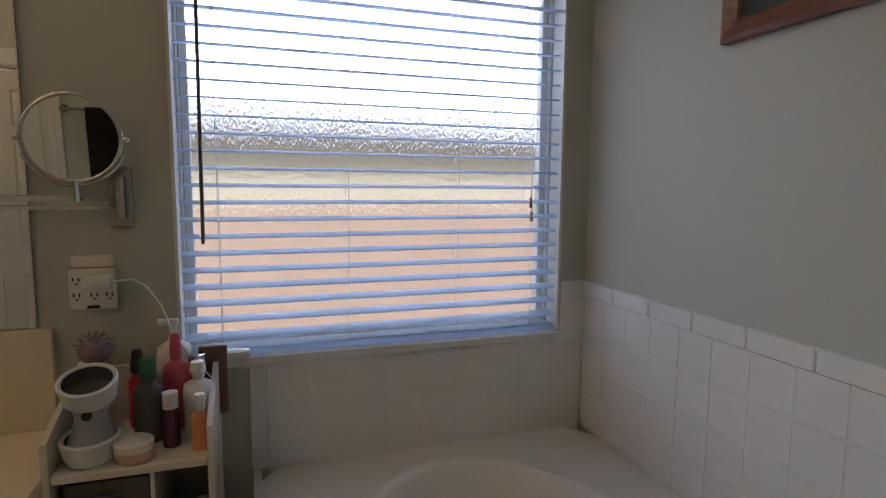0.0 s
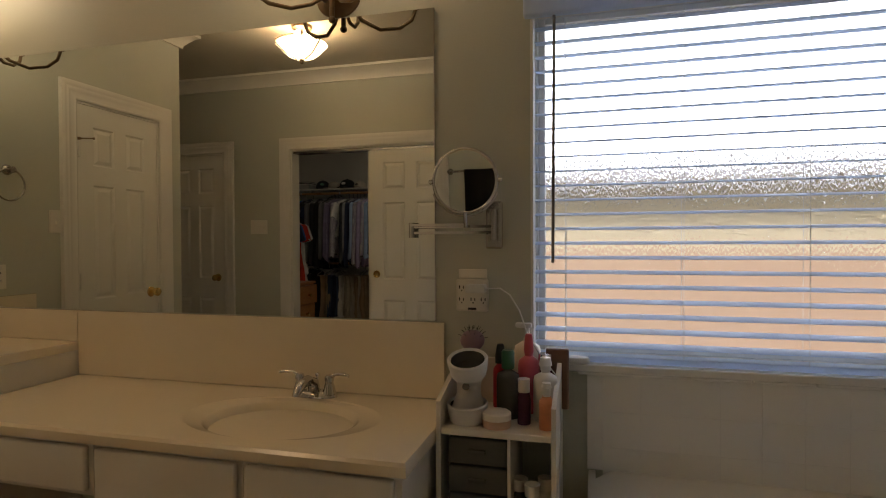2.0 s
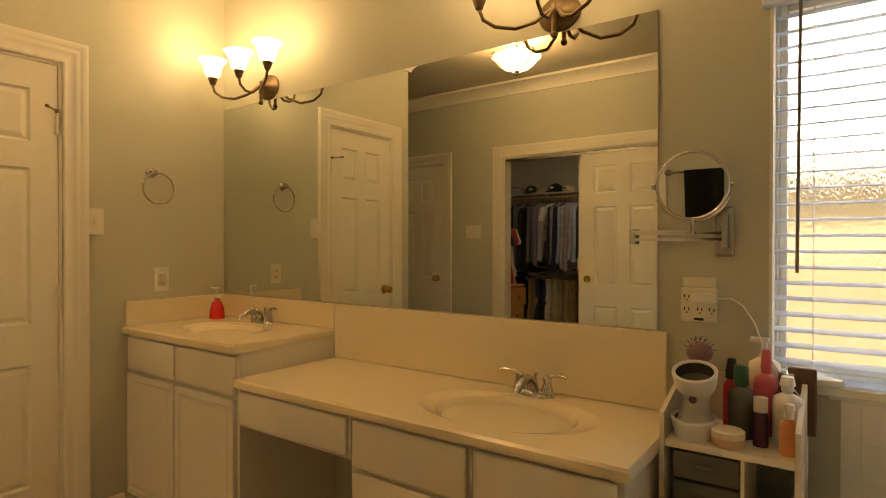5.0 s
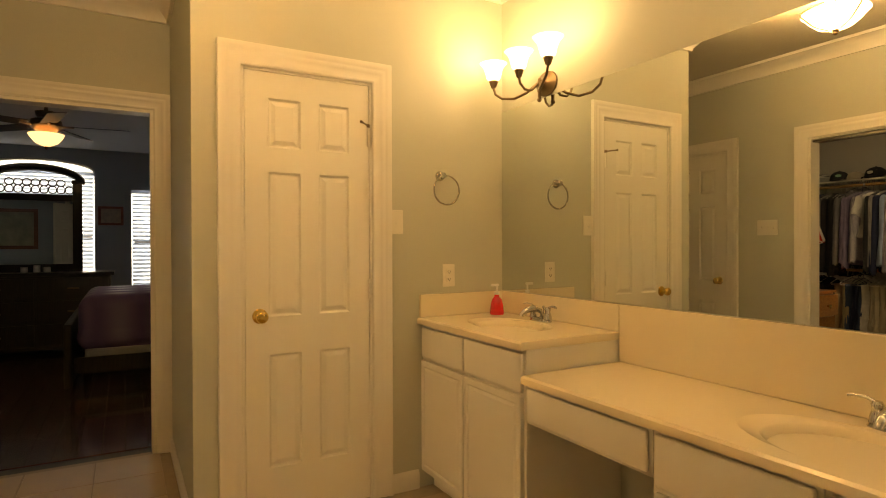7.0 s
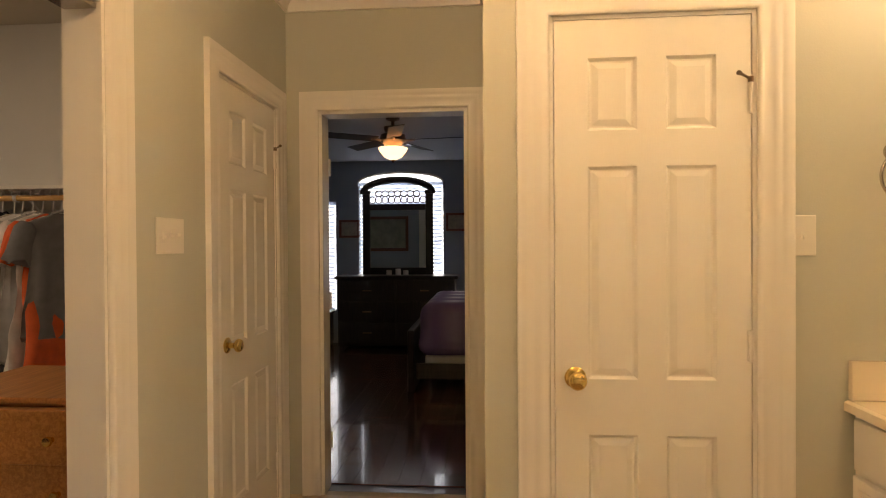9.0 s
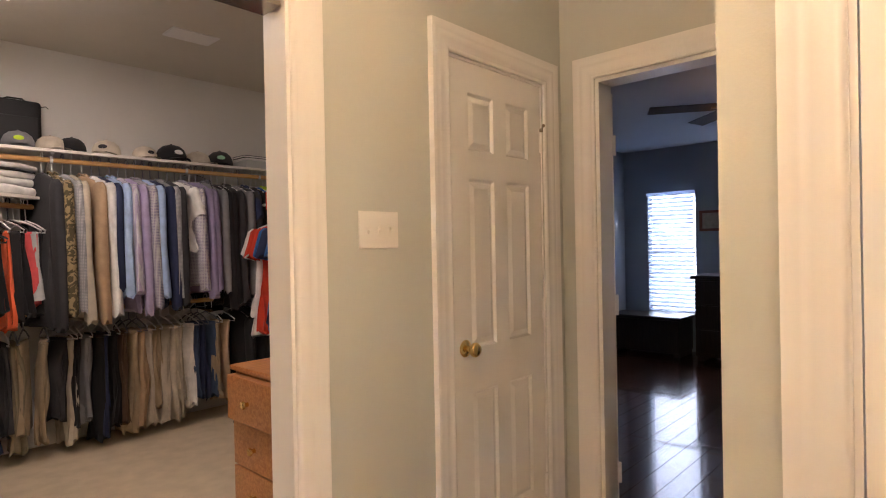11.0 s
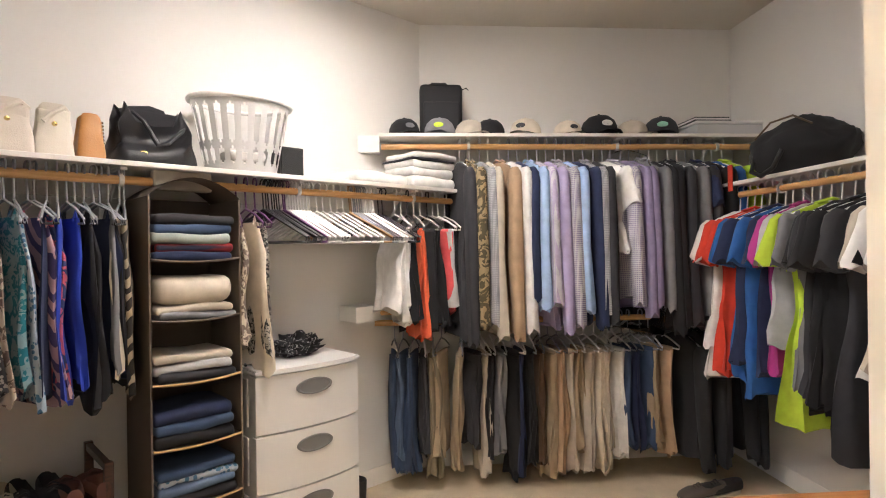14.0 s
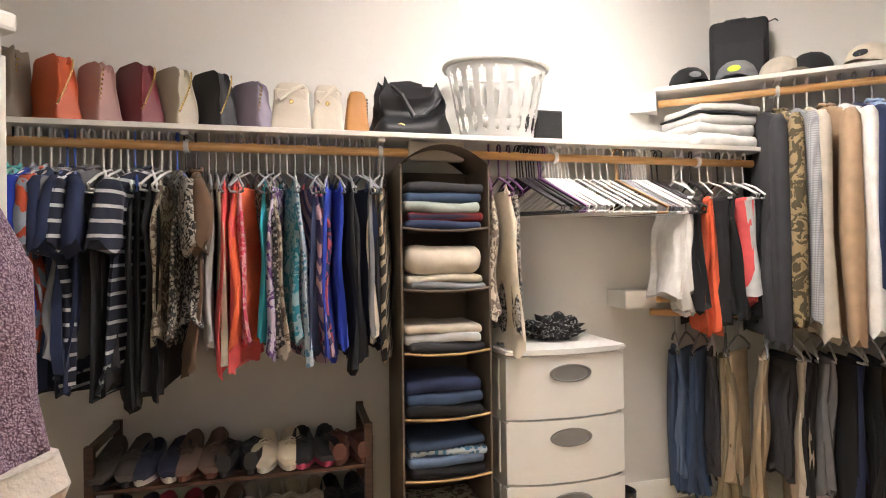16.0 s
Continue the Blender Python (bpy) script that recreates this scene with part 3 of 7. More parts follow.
H0 = HC - 0.034
L0 = LC - 0.034
cabinet(0.004, 0.862, H0, [(0.02, 0.418, H0 - 0.165, H0 - 0.012, "drawer_front"), (0.43, 0.845, H0 - 0.165, H0 - 0.012, "drawer_front"), (0.02, 0.418, 0.10, H0 - 0.18, "door"), (0.43, 0.845, 0.10, H0 - 0.18, "door")], "tall white sink cabinet with two doors")
cabinet(0.868, 1.455, L0, [(0.015, 0.575, L0 - 0.135, L0 - 0.012, "drawer_front")], "white knee-space drawer of the vanity", skip_low=True)
cabinet(1.458, 1.915, L0, [(0.015, 0.445, L0 - 0.165, L0 - 0.012, "drawer_front"), (0.015, 0.445, L0 - 0.36, L0 - 0.18, "drawer_front"), (0.015, 0.445, 0.10, L0 - 0.375, "drawer_front")], "white vanity drawer cabinet")
cabinet(1.918, 2.332, L0, [(0.015, 0.40, L0 - 0.165, L0 - 0.012, "drawer_front"), (0.015, 0.40, 0.10, L0 - 0.18, "door")], "white lower sink cabinet")

mirror = thing("vanity_mirror", pose(0, -0.003, 0), "large frameless wall mirror over the vanity", "mirror")
part("mirror_glass", box(0.004, 2.270, -0.005, 0, MB, MT), MIRROR, mirror)
part("mirror_edge", box(2.2695, 2.273, -0.006, 0.001, MB, MT), CHROME, mirror, "thin metal edge strip")


def faucet(x, y, z, label):
    f = thing("faucet", pose(x, y, z), label, "faucet", "vanity faucets")
    part("base", lathe([(0, 0), (0.03, 0), (0.028, 0.012), (0.02, 0.02), (0, 0.02)], 24, squash=(2.6, 1)), CHROME, f, smooth=50)
    pts = [(0, 0, 0.015), (0, -0.012, 0.045), (0, -0.045, 0.062), (0, -0.085, 0.056), (0, -0.115, 0.038), (0, -0.118, 0.028)]
    part("spout", tube(pts, [0.02, 0.019, 0.016, 0.014, 0.012, 0.011], 14), CHROME, f, smooth=60)
    for s in (-1, 1):
        b = lathe([(0, 0), (0.022, 0), (0.018, 0.02), (0.013, 0.035), (0.016, 0.048), (0.011, 0.058), (0, 0.06)], 18, m=Matrix.Translation((0.052 * s, 0, 0.012)))
        tube([(0.052 * s, 0, 0.062), (0.075 * s, 0.0, 0.074), (0.105 * s, -0.004, 0.076), (0.122 * s, -0.006, 0.072)], [0.007, 0.0055, 0.006, 0.005], 10, b)
        part("lever_handle", b, CHROME, f, smooth=50)
    b = cyl((0, 0.018, 0.02), (0, 0.018, 0.062), 0.003, seg=8)
    ball((0, 0.018, 0.066), 0.007, b, 10)
    part("lift_rod", b, CHROME, f, smooth=60)
    return f


faucet(1.885, -0.075, LC, "chrome two-handle faucet on the lower vanity")
faucet(0.42, -0.075, HC, "chrome two-handle faucet on the raised vanity")

SHADE_GLASS, n_, l_, b_ = node_mat("frosted_shade")
b_.inputs["Base Color"].default_value = (1.0, 0.86, 0.62, 1)
b_.inputs["Roughness"].default_value = 0.5
b_.inputs["Emission Color"].default_value = (1.0, 0.78, 0.48, 1)
b_.inputs["Emission Strength"].default_value = 4.2


def sconce(x, watts):
    s = thing("wall_sconce", pose(x, -0.001, MT + 0.065), "bronze three-arm wall sconce with lit bell shades", "wall light", "vanity sconces")
    prof = [(0, 0), (0.062, 0), (0.06, 0.008), (0.045, 0.014), (0.035, 0.022), (0.02, 0.03), (0.012, 0.05), (0, 0.052)]
    part("back_plate", lathe(prof, 28, m=pose(0, 0, 0, 90, 0, 0), squash=(1.25, 1)), BRONZE, s, smooth=50)
    b = cyl((0, -0.05, 0.02), (0, -0.05, -0.075), 0.008, seg=10)
    ball((0, -0.05, -0.085), 0.012, b)
    part("finial", b, BRONZE, s, smooth=60)
    for dx in (-1, 0, 1):
        ex, ez = 0.215 * dx, 0.03
        if dx:
            pts = [(0.012 * dx, -0.05, 0.0), (0.05 * dx, -0.09, -0.045), (0.10 * dx, -0.13, -0.068), (0.16 * dx, -0.16, -0.058), (0.20 * dx, -0.172, -0.03), (ex, -0.175, ez - 0.02)]
        else:
            pts = [(0, -0.05, 0.0), (0, -0.10, -0.045), (0, -0.14, -0.045), (0, -0.168, -0.02), (0, -0.175, ez - 0.02)]
        y = pts[-1][1]
        a = part("arm", tube(pts, 0.0065, 10), BRONZE, s, smooth=60)
        part("cup", lathe([(0, -0.025), (0.012, -0.022), (0.02, 0.0), (0.024, 0.012), (0.02, 0.016), (0, 0.016)], 18, m=Matrix.Translation((ex, y, ez))), BRONZE, a, smooth=50)
        bell = [(0.022, 0.012), (0.034, 0.025), (0.040, 0.05), (0.048, 0.078), (0.066, 0.10), (0.069, 0.102), (0.064, 0.098), (0.044, 0.075), (0.036, 0.05), (0.030, 0.027), (0.018, 0.016)]
        part("shade", lathe(bell, 28, m=Matrix.Translation((ex, y, ez))), SHADE_GLASS, a, "frosted glass bell shade, lit", smooth=60)
        lamp("bulb_light", "POINT", pose(x + ex, y - 0.03, MT + 0.065 + ez + 0.13), watts, WARM, 0.05)


sconce(0.385, 1.6)
sconce(1.945, 1.6)


def bowl_light(x, y):
    s = thing("ceiling_light", pose(x, y, CEIL), "semi-flush ceiling light with amber glass bowl", "ceiling light")
    b = lathe([(0, 0), (0.07, 0), (0.065, -0.02), (0.02, -0.035), (0.012, -0.06), (0.012, -0.20), (0, -0.20)], 24)
    part("canopy", b, BRONZE, s, smooth=40)
    bowl = [(0.165, -0.12), (0.168, -0.125), (0.15, -0.14), (0.125, -0.17), (0.09, -0.20), (0.045, -0.218), (0, -0.222)]
    part("glass_bowl", lathe(bowl, 36), emit("lit_amber_bowl", (1.0, 0.74, 0.44), 15.0), s, "amber glass bowl, lit", smooth=60)
    for k in range(3):
        a = radians(120 * k + 20)
        c, sn = math.cos(a), math.sin(a)
        part("strap", tube([(0.012 * c, 0.012 * sn, -0.05), (0.10 * c, 0.10 * sn, -0.07), (0.172 * c, 0.172 * sn, -0.11), (0.168 * c, 0.168 * sn, -0.13), (0.11 * c, 0.11 * sn, -0.19), (0.03 * c, 0.03 * sn, -0.226)], 0.005, 8), BRONZE, s, smooth=60)
    part("finial", lathe([(0, -0.22), (0.02, -0.224), (0.012, -0.235), (0.014, -0.245), (0, -0.255)], 16), BRONZE, s, smooth=50)
    lamp("bowl_bulb", "POINT", pose(x, y, CEIL - 0.085), 20.0, SOFT_WARM, 0.06)


bowl_light(0.87, -1.71)

# ---- closet: shelves, rods, light ----
def shelf_run(name, m, length, z, label, depth=0.36):
    s = thing(name, m, label, "shelf")
    part("board", box(0, length, 0.0, depth, z, z + 0.019, bevel=0.002), TRIM, s)
    part("cleat", box(0, length, 0.0, 0.019, z - 0.09, z), TRIM, s)
    part("rod", cyl((0.01, depth - 0.07, z - 0.045), (length - 0.01, depth - 0.07, z - 0.045), 0.017, seg=16), ROD_WOOD, s, "varnished wooden clothes rod", smooth=60)
    return s


def bracket(s, x, z, depth=0.36):
    b = box(x - 0.012, x + 0.012, 0.019, depth - 0.03, z - 0.012, z)
    box(x - 0.012, x + 0.012, 0.0, 0.02, z - 0.22, z, b)
    tube([(x, 0.02, z - 0.2), (x, depth - 0.12, z - 0.015)], 0.006, 8, b)
    cyl((x - 0.008, depth - 0.07, z - 0.045), (x + 0.008, depth - 0.07, z - 0.045), 0.024, seg=14, bm=b)
    part("bracket", b, WHITE_PLASTIC, s, "white metal shelf bracket")


Z_S, Z_S2, Z_D, Z_W = 1.965, 1.03, 1.66, 1.70

# ---- bathroom: small fixtures ----
def towel_ring():
    r = thing("towel_ring", pose(0.0, -0.40, 1.60, 0, 0, 90), "brushed nickel towel ring on the wall", "towel ring")
    part("mount", lathe([(0, 0), (0.026, 0), (0.024, 0.008), (0.014, 0.014), (0.012, 0.035), (0.016, 0.042), (0, 0.046)], 20, m=pose(0, 0, 0, 90, 0, 0)), NICKEL, r, smooth=50)
    part("ring", tube(arc((0.018, -0.04, -0.075), 0.075, 0, 352, 40), 0.0045, 8, closed=True), NICKEL, r, smooth=60)


towel_ring()


def plate(name, m, w, h, label, category, gangs=0, sockets=0, material=IVORY_PLASTIC):
    p = thing(name, m, label, category)
    part("cover", box(-w / 2, w / 2, -0.006, 0, -h / 2, h / 2, bevel=0.003), material, p)
    for k in range(gangs):
        x = (k - (gangs - 1) / 2) * 0.046
        b = box(x - 0.005, x + 0.005, -0.008, -0.005, -0.012, 0.012)
        box(x - 0.004, x + 0.004, -0.016, -0.006, -0.002 if k else -0.012, 0.010 if k else 0.0, b)
        part("toggle", b, material, p)
    for k in range(sockets):
        z = (k - (sockets - 1) / 2) * 0.039
        so = part("socket", box(-0.017, 0.017, -0.009, -0.005, z - 0.014, z + 0.014, bevel=0.004), material, p)
        b = box(-0.008, -0.005, -0.0097, -0.008, z - 0.004, z + 0.006)
        box(0.005, 0.008, -0.0097, -0.008, z - 0.004, z + 0.005, b)
        box(-0.002, 0.002, -0.0097, -0.008, z - 0.01, z - 0.006, b)
        part("slot", b, BLACK, so)
    return p


plate("light_switch", pose(0, -0.652, 1.357, 0, 0, 90), 0.075, 0.12, "ivory single toggle light switch beside the linen door", "light switch", 1)
plate("wall_outlet", pose(0, -0.35, 1.082, 0, 0, 90), 0.072, 0.118, "ivory duplex outlet above the raised vanity", "outlet", 0, 2)
plate("light_switch", pose(-0.075, S_Y, 1.372, 0, 0, 180), 0.165, 0.12, "ivory triple toggle light switch between the doors", "light switch", 3)
adapter = thing("outlet_adapter", pose(2.392, 0, 1.082), "white six-socket outlet tap on the wall", "outlet")
part("body", box(-0.05, 0.05, -0.02, 0, -0.055, 0.045, bevel=0.006), IVORY_PLASTIC, adapter)
for kx in (-0.032, 0.004, 0.036):
    for kz in (0.015, -0.022):
        b = box(kx - 0.008, kx - 0.005, -0.0212, -0.019, kz, kz + 0.01)
        box(kx + 0.004, kx + 0.007, -0.0212, -0.019, kz, kz + 0.009, b)
        box(kx - 0.002, kx + 0.002, -0.0212, -0.019, kz - 0.008, kz - 0.004, b)
        part("socket", b, BLACK, adapter)
part("usb_port", box(-0.012, 0.014, -0.0212, -0.019, -0.05, -0.043), BLACK, adapter)
part("cover_plate", box(-0.045, 0.045, -0.008, 0.0, 0.046, 0.075, bevel=0.003), IVORY_PLASTIC, adapter)
charger = thing("charger", pose(2.415, -0.0215, 1.10), "white phone charger with cable plugged in", "charger")
part("plug", box(-0.035, 0.025, -0.04, 0, -0.013, 0.013, bevel=0.005), WHITE_PLASTIC, charger)
part("cable", tube([(0.025, -0.03, 0), (0.07, -0.035, 0.003), (0.10, -0.04, -0.015), (0.13, -0.05, -0.06), (0.155, -0.06, -0.13), (0.20, -0.07, -0.195), (0.245, -0.10, -0.24), (0.255, -0.16, -0.36), (0.25, -0.2, -0.6)], 0.0022, 6), WHITE_PLASTIC, charger, smooth=60)


MIRROR_TURN, MIRROR_TILT = 1.2, 3.6


def round_mirror():
    r = thing("magnifying_mirror", pose(2.46, 0, 1.29), "chrome wall-mounted round shaving mirror on swing arm", "mirror")
    part("wall_plate", box(-0.026, 0.026, -0.012, 0, -0.07, 0.075, bevel=0.006), NICKEL, r)
    b = cyl((0, -0.022, -0.045), (0, -0.022, 0.05), 0.011, seg=14)
    cyl((0, -0.012, 0.0), (0, -0.022, 0.0), 0.012, seg=12, bm=b)
    part("pivot", b, NICKEL, r, smooth=50)
    b = box(-0.255, 0, -0.032, -0.026, -0.024, -0.016)
    box(-0.255, 0, -0.032, -0.026, -0.006, 0.002, b)
    cyl((-0.258, -0.029, -0.035), (-0.258, -0.029, 0.012), 0.009, seg=12, bm=b)
    part("swing_arm", b, CHROME, r)
    b = box(-0.258, -0.08, -0.044, -0.038, 0.0, 0.008)
    cyl((-0.08, -0.045, -0.005), (-0.08, -0.055, 0.04), 0.006, seg=10, bm=b)
    part("front_arm", b, CHROME, r)
    c, o = Matrix.Translation((-0.08, -0.055, 0.135)) @ pose(0, 0, 0, MIRROR_TILT, 0, MIRROR_TURN), (0, 0, 0)
    head = [part("rim", tube(arc(o, 0.096, 0, 352, 48), 0.006, 10, closed=True), CHROME, r, smooth=60)]
    head.append(part("glass", cyl((0, -0.004, 0), (0, 0.004, 0), 0.094, seg=48), MIRROR, r, "round mirror glass"))
    for s in (-1, 1):
        head.append(part("pivot_knob", ball((0.106 * s, 0, 0), 0.008), CHROME, r, smooth=60))
    head.append(part("yoke", tube(arc(o, 0.104, 200, 340, 20), 0.004, 8), CHROME, r, smooth=60))
    for p in head:
        p.matrix_basis = c


round_mirror()


def bottle(name, x, y, z, prof, material, label, cap=None, cap_prof=None, pump=False, squash=(1, 1)):
    t = thing(name, pose(x, y, z), label, "bottle", "toiletries on the cart")
    part("body", lathe(prof, 20, squash=squash), material, t, smooth=50)
    h = prof[-1][1]
    if cap_prof:
        part("cap", lathe([(r, h + zz) for r, zz in cap_prof], 18), cap, t, smooth=50)
    if pump:
        b = cyl((0, 0, h), (0, 0, h + 0.03), 0.008, seg=12)
        box(-0.035, 0.012, -0.009, 0.009, h + 0.03, h + 0.044, b, 0.004)
        part("pump", b, cap, t, smooth=40)
    return t


def bprof(r, h, neck=0.012):
    return [(0, 0), (r * 0.95, 0), (r, 0.006), (r, h * 0.78), (r * 0.92, h * 0.88), (neck, h * 0.96), (neck, h)]


RED = mat("red_plastic", (0.55, 0.03, 0.05), 0.3, vary=0.08)
PINK = mat("pink_plastic", (0.60, 0.10, 0.14), 0.3, vary=0.08)
DGREEN = mat("dark_green_plastic", (0.02, 0.10, 0.05), 0.3)
SMOKE = mat("smoky_bottle", (0.10, 0.10, 0.09), 0.25, vary=0.15)
PLUM = mat("plum_bottle", (0.08, 0.02, 0.05), 0.25)
PEACH = mat("peach_lotion", (0.75, 0.30, 0.16), 0.3, vary=0.2, scale=30)
CREAM = mat("cream_plastic", (0.78, 0.72, 0.62), 0.35)
MAUVE = mat("mauve_rubber", (0.22, 0.13, 0.16), 0.5)
TANPL = mat("tan_compact", (0.62, 0.40, 0.28), 0.35)
LABEL = mat("paper_label", (0.68, 0.62, 0.56), 0.6, vary=0.15, scale=40)


def cart():
    c = thing("storage_cart", pose(2.355, -0.30, 0), "narrow cream storage cart with drawers by the vanity", "storage cart")
    w, d = 0.31, 0.28
    top = 0.755
    for x in (0.0, w - 0.012):
        b = bmesh.new()
        pts = [(0, 0), (0, 0.825), (0.03, 0.835), (d, 0.905), (d, 0)]
        vs = [[b.verts.new((x + k * 0.012, yy, zz)) for yy, zz in pts] for k in (0, 1)]
        b.faces.new(vs[0]); b.faces.new(vs[1])
        for k in range(5):
            b.faces.new((vs[0][k], vs[0][(k + 1) % 5], vs[1][(k + 1) % 5], vs[1][k]))
        part("side_panel", b, CREAM, c)
    part("back_rail", box(0.012, w - 0.012, d - 0.012, d, 0.75, 0.89), CREAM, c)
    for z in (0.08, 0.42, top):
        part("shelf", box(0.0125, w - 0.0125, 0.004, d - 0.013, z - 0.018, z, bevel=0.003), CREAM, c)
    for k in range(4):
        z = 0.44 + 0.074 * k
        dr = part("drawer", box(0.03, 0.185, 0.01, 0.24, z, z + 0.068, bevel=0.004), SMOKE, c, "dark translucent plastic drawer")
        part("drawer_pull", box(0.085, 0.13, 0.0, 0.012, z + 0.03, z + 0.042, bevel=0.003), SMOKE, dr)
    part("drawer_frame", box(0.186, 0.194, 0.012, 0.24, 0.421, 0.736), CREAM, c)


cart()
Y0 = 0.757
hb = thing("hair_tool_holder", pose(2.425, -0.185, Y0), "white double-ring hair dryer holder with dark brush", "holder")
CUP = [(0, 0.004), (0.044, 0.004), (0.048, 0.0), (0.054, 0.03), (0.056, 0.046), (0.052, 0.05), (0.047, 0.046), (0.044, 0.012), (0, 0.010)]
for zz, yy, tip in ((0.004, -0.045, 6), (0.125, -0.03, 20)):
    at = pose(0, yy, zz, tip, 0, 0)
    cup = part("cup", lathe(CUP, 32, m=at), WHITE_PLASTIC, hb, "white plastic cup of the holder", smooth=40)
    part("liner", lathe([(0, 0.016), (0.043, 0.016), (0.046, 0.044), (0.0455, 0.044), (0.042, 0.013), (0, 0.013)], 28, m=at), SMOKE, cup, "dark lining inside the cup", smooth=40)
bm = bmesh.new()
rows = []
for i in range(11):
    f = i / 10
    w = 0.052 - 0.020 * math.sin(f * 3.14)
    rows.append([bm.verts.new((w * math.sin(radians(a)), -0.03 - 0.042 * math.cos(radians(a)) * (1 - 0.35 * math.sin(f * 3.14)), 0.03 + 0.11 * f)) for a in range(-120, 121, 12)])
for a, c in zip(rows, rows[1:]):
    for k in range(len(a) - 1):
        bm.faces.new((a[k], a[k + 1], c[k + 1], c[k]))
bmesh.ops.solidify(bm, geom=bm.faces[:], thickness=0.004)
part("stand", bm, WHITE_PLASTIC, hb, smooth=60)
part("thumb_hole", lathe([(0, 0), (0.010, 0), (0.010, 0.003), (0, 0.003)], 16, m=pose(0, -0.0645, 0.098, 90, 0, 0)), SMOKE, hb, "dark notch in the stand")
brush = thing("hair_brush", pose(2.415, -0.12, Y0 + 0.17), "mauve round hair brush head in the holder", "hair brush")
b = ball((0, 0, 0.03), 0.036, None, 16, (1, 1, 0.85))
part("pad", b, MAUVE, brush, smooth=60)
b = bmesh.new()
for k in range(26):
    a, e = 2.4 * k, radians(12 + 68 * (k / 26))
    dv = Vector((math.cos(a) * math.cos(e), math.sin(a) * math.cos(e), math.sin(e)))
    cyl(Vector((0, 0, 0.03)) + dv * 0.034, Vector((0, 0, 0.03)) + dv * 0.046, 0.0011, 0.0006, 4, b)
part("bristles", b, BLACK, brush)
part("neck", cyl((0, 0, -0.165), (0, 0, 0.02), 0.012, 0.016, 12), MAUVE, brush)
bottle("spray_bottle", 2.49, -0.08, Y0, bprof(0.022, 0.13), RED, "dark red bottle with black cap", BLACK, [(0.016, 0), (0.016, 0.02), (0.011, 0.05), (0.009, 0.055), (0, 0.055)])
bottle("lotion_bottle", 2.525, -0.165, Y0, bprof(0.032, 0.135), SMOKE, "smoky bottle with dark green cap", DGREEN, [(0.018, 0), (0.018, 0.045), (0.015, 0.05), (0, 0.05)])
bottle("spray_bottle", 2.575, -0.10, Y0, bprof(0.031, 0.165), PINK, "tall red spray bottle", PINK, [(0.013, 0), (0.014, 0.01), (0.011, 0.05), (0.008, 0.056), (0, 0.056)])
bottle("pump_bottle", 2.565, -0.045, Y0, bprof(0.04, 0.20), CREAM, "cream pump bottle tied with dark cord", WHITE_PLASTIC, None, True)
bottle("perfume_bottle", 2.575, -0.215, Y0, bprof(0.018, 0.085, 0.015), PLUM, "small plum bottle with clear cap", LABEL, [(0.016, 0), (0.016, 0.035), (0, 0.035)])
bottle("lotion_bottle", 2.628, -0.17, Y0, bprof(0.033, 0.135), WHITE_PLASTIC, "white lotion bottle with flip cap", WHITE_PLASTIC, [(0.014, 0), (0.014, 0.012), (0.018, 0.014), (0.014, 0.035), (0, 0.038)])
bottle("lotion_bottle", 2.637, -0.245, Y0, bprof(0.02, 0.085), PEACH, "small peach lotion bottle", WHITE_PLASTIC, [(0.01, 0), (0.01, 0.02), (0.013, 0.022), (0.011, 0.035), (0, 0.036)])
bottle("spray_bottle", 2.62, -0.09, Y0, bprof(0.02, 0.135), PLUM, "brown bottle with metal collar", CHROME, [(0.02, 0), (0.02, 0.03), (0, 0.03)])
jar = thing("cosmetic_jar", pose(2.508, -0.255, Y0), "low round tan cosmetic compact", "jar")
part("body", lathe([(0, 0), (0.036, 0), (0.038, 0.004), (0.038, 0.02), (0, 0.02)], 26), TANPL, jar, smooth=40)
part("lid", lathe([(0, 0.02), (0.0385, 0.021), (0.0385, 0.036), (0.034, 0.04), (0, 0.04)], 26), CREAM, jar, smooth=40)
for bx, by, bz, mm in ((2.565, -0.22, 0.42, SMOKE), (2.60, -0.25, 0.42, DGREEN), (2.63, -0.2, 0.42, CREAM)):
    bottle("shampoo_bottle", bx, by, bz + 0.002, bprof(0.026, 0.16), mm, "dark toiletry bottle on the cart's lower shelf", CREAM, [(0.02, 0), (0.02, 0.03), (0, 0.03)])
bag = thing("gift_bag", pose(2.655, -0.055, Y0 + 0.0), "small brown paper pouch behind the bottles", "bag")
part("pouch", box(-0.035, 0.03, -0.012, 0.012, 0, 0.175, bevel=0.005), mat("brown_pouch", (0.16, 0.08, 0.05), 0.5), bag)
dish = thing("sill_gadget", pose(2.70, -0.005, WIN[2] + 0.005), "small white plastic gadget on the window sill", "gadget")
part("shell", lathe([(0, 0), (0.03, 0), (0.034, 0.006), (0.03, 0.016), (0.012, 0.02), (0, 0.02)], 24, squash=(1.3, 0.7)), WHITE_PLASTIC, dish, smooth=50)
soap = thing("soap_dispenser", pose(0.10, -0.11, HC), "red glass soap dispenser with white pump", "soap dispenser")
part("bottle", lathe([(0, 0), (0.036, 0), (0.038, 0.008), (0.034, 0.05), (0.026, 0.08), (0.013, 0.095), (0.013, 0.105)], 22), mat("red_soap", (0.62, 0.015, 0.03), 0.12, coat=0.5), soap, smooth=50)
b = cyl((0, 0, 0.105), (0, 0, 0.12), 0.014, seg=14)
cyl((0, 0, 0.12), (0, 0, 0.15), 0.005, seg=10, bm=b)
box(-0.008, 0.008, -0.035, 0.01, 0.15, 0.162, b, 0.003)
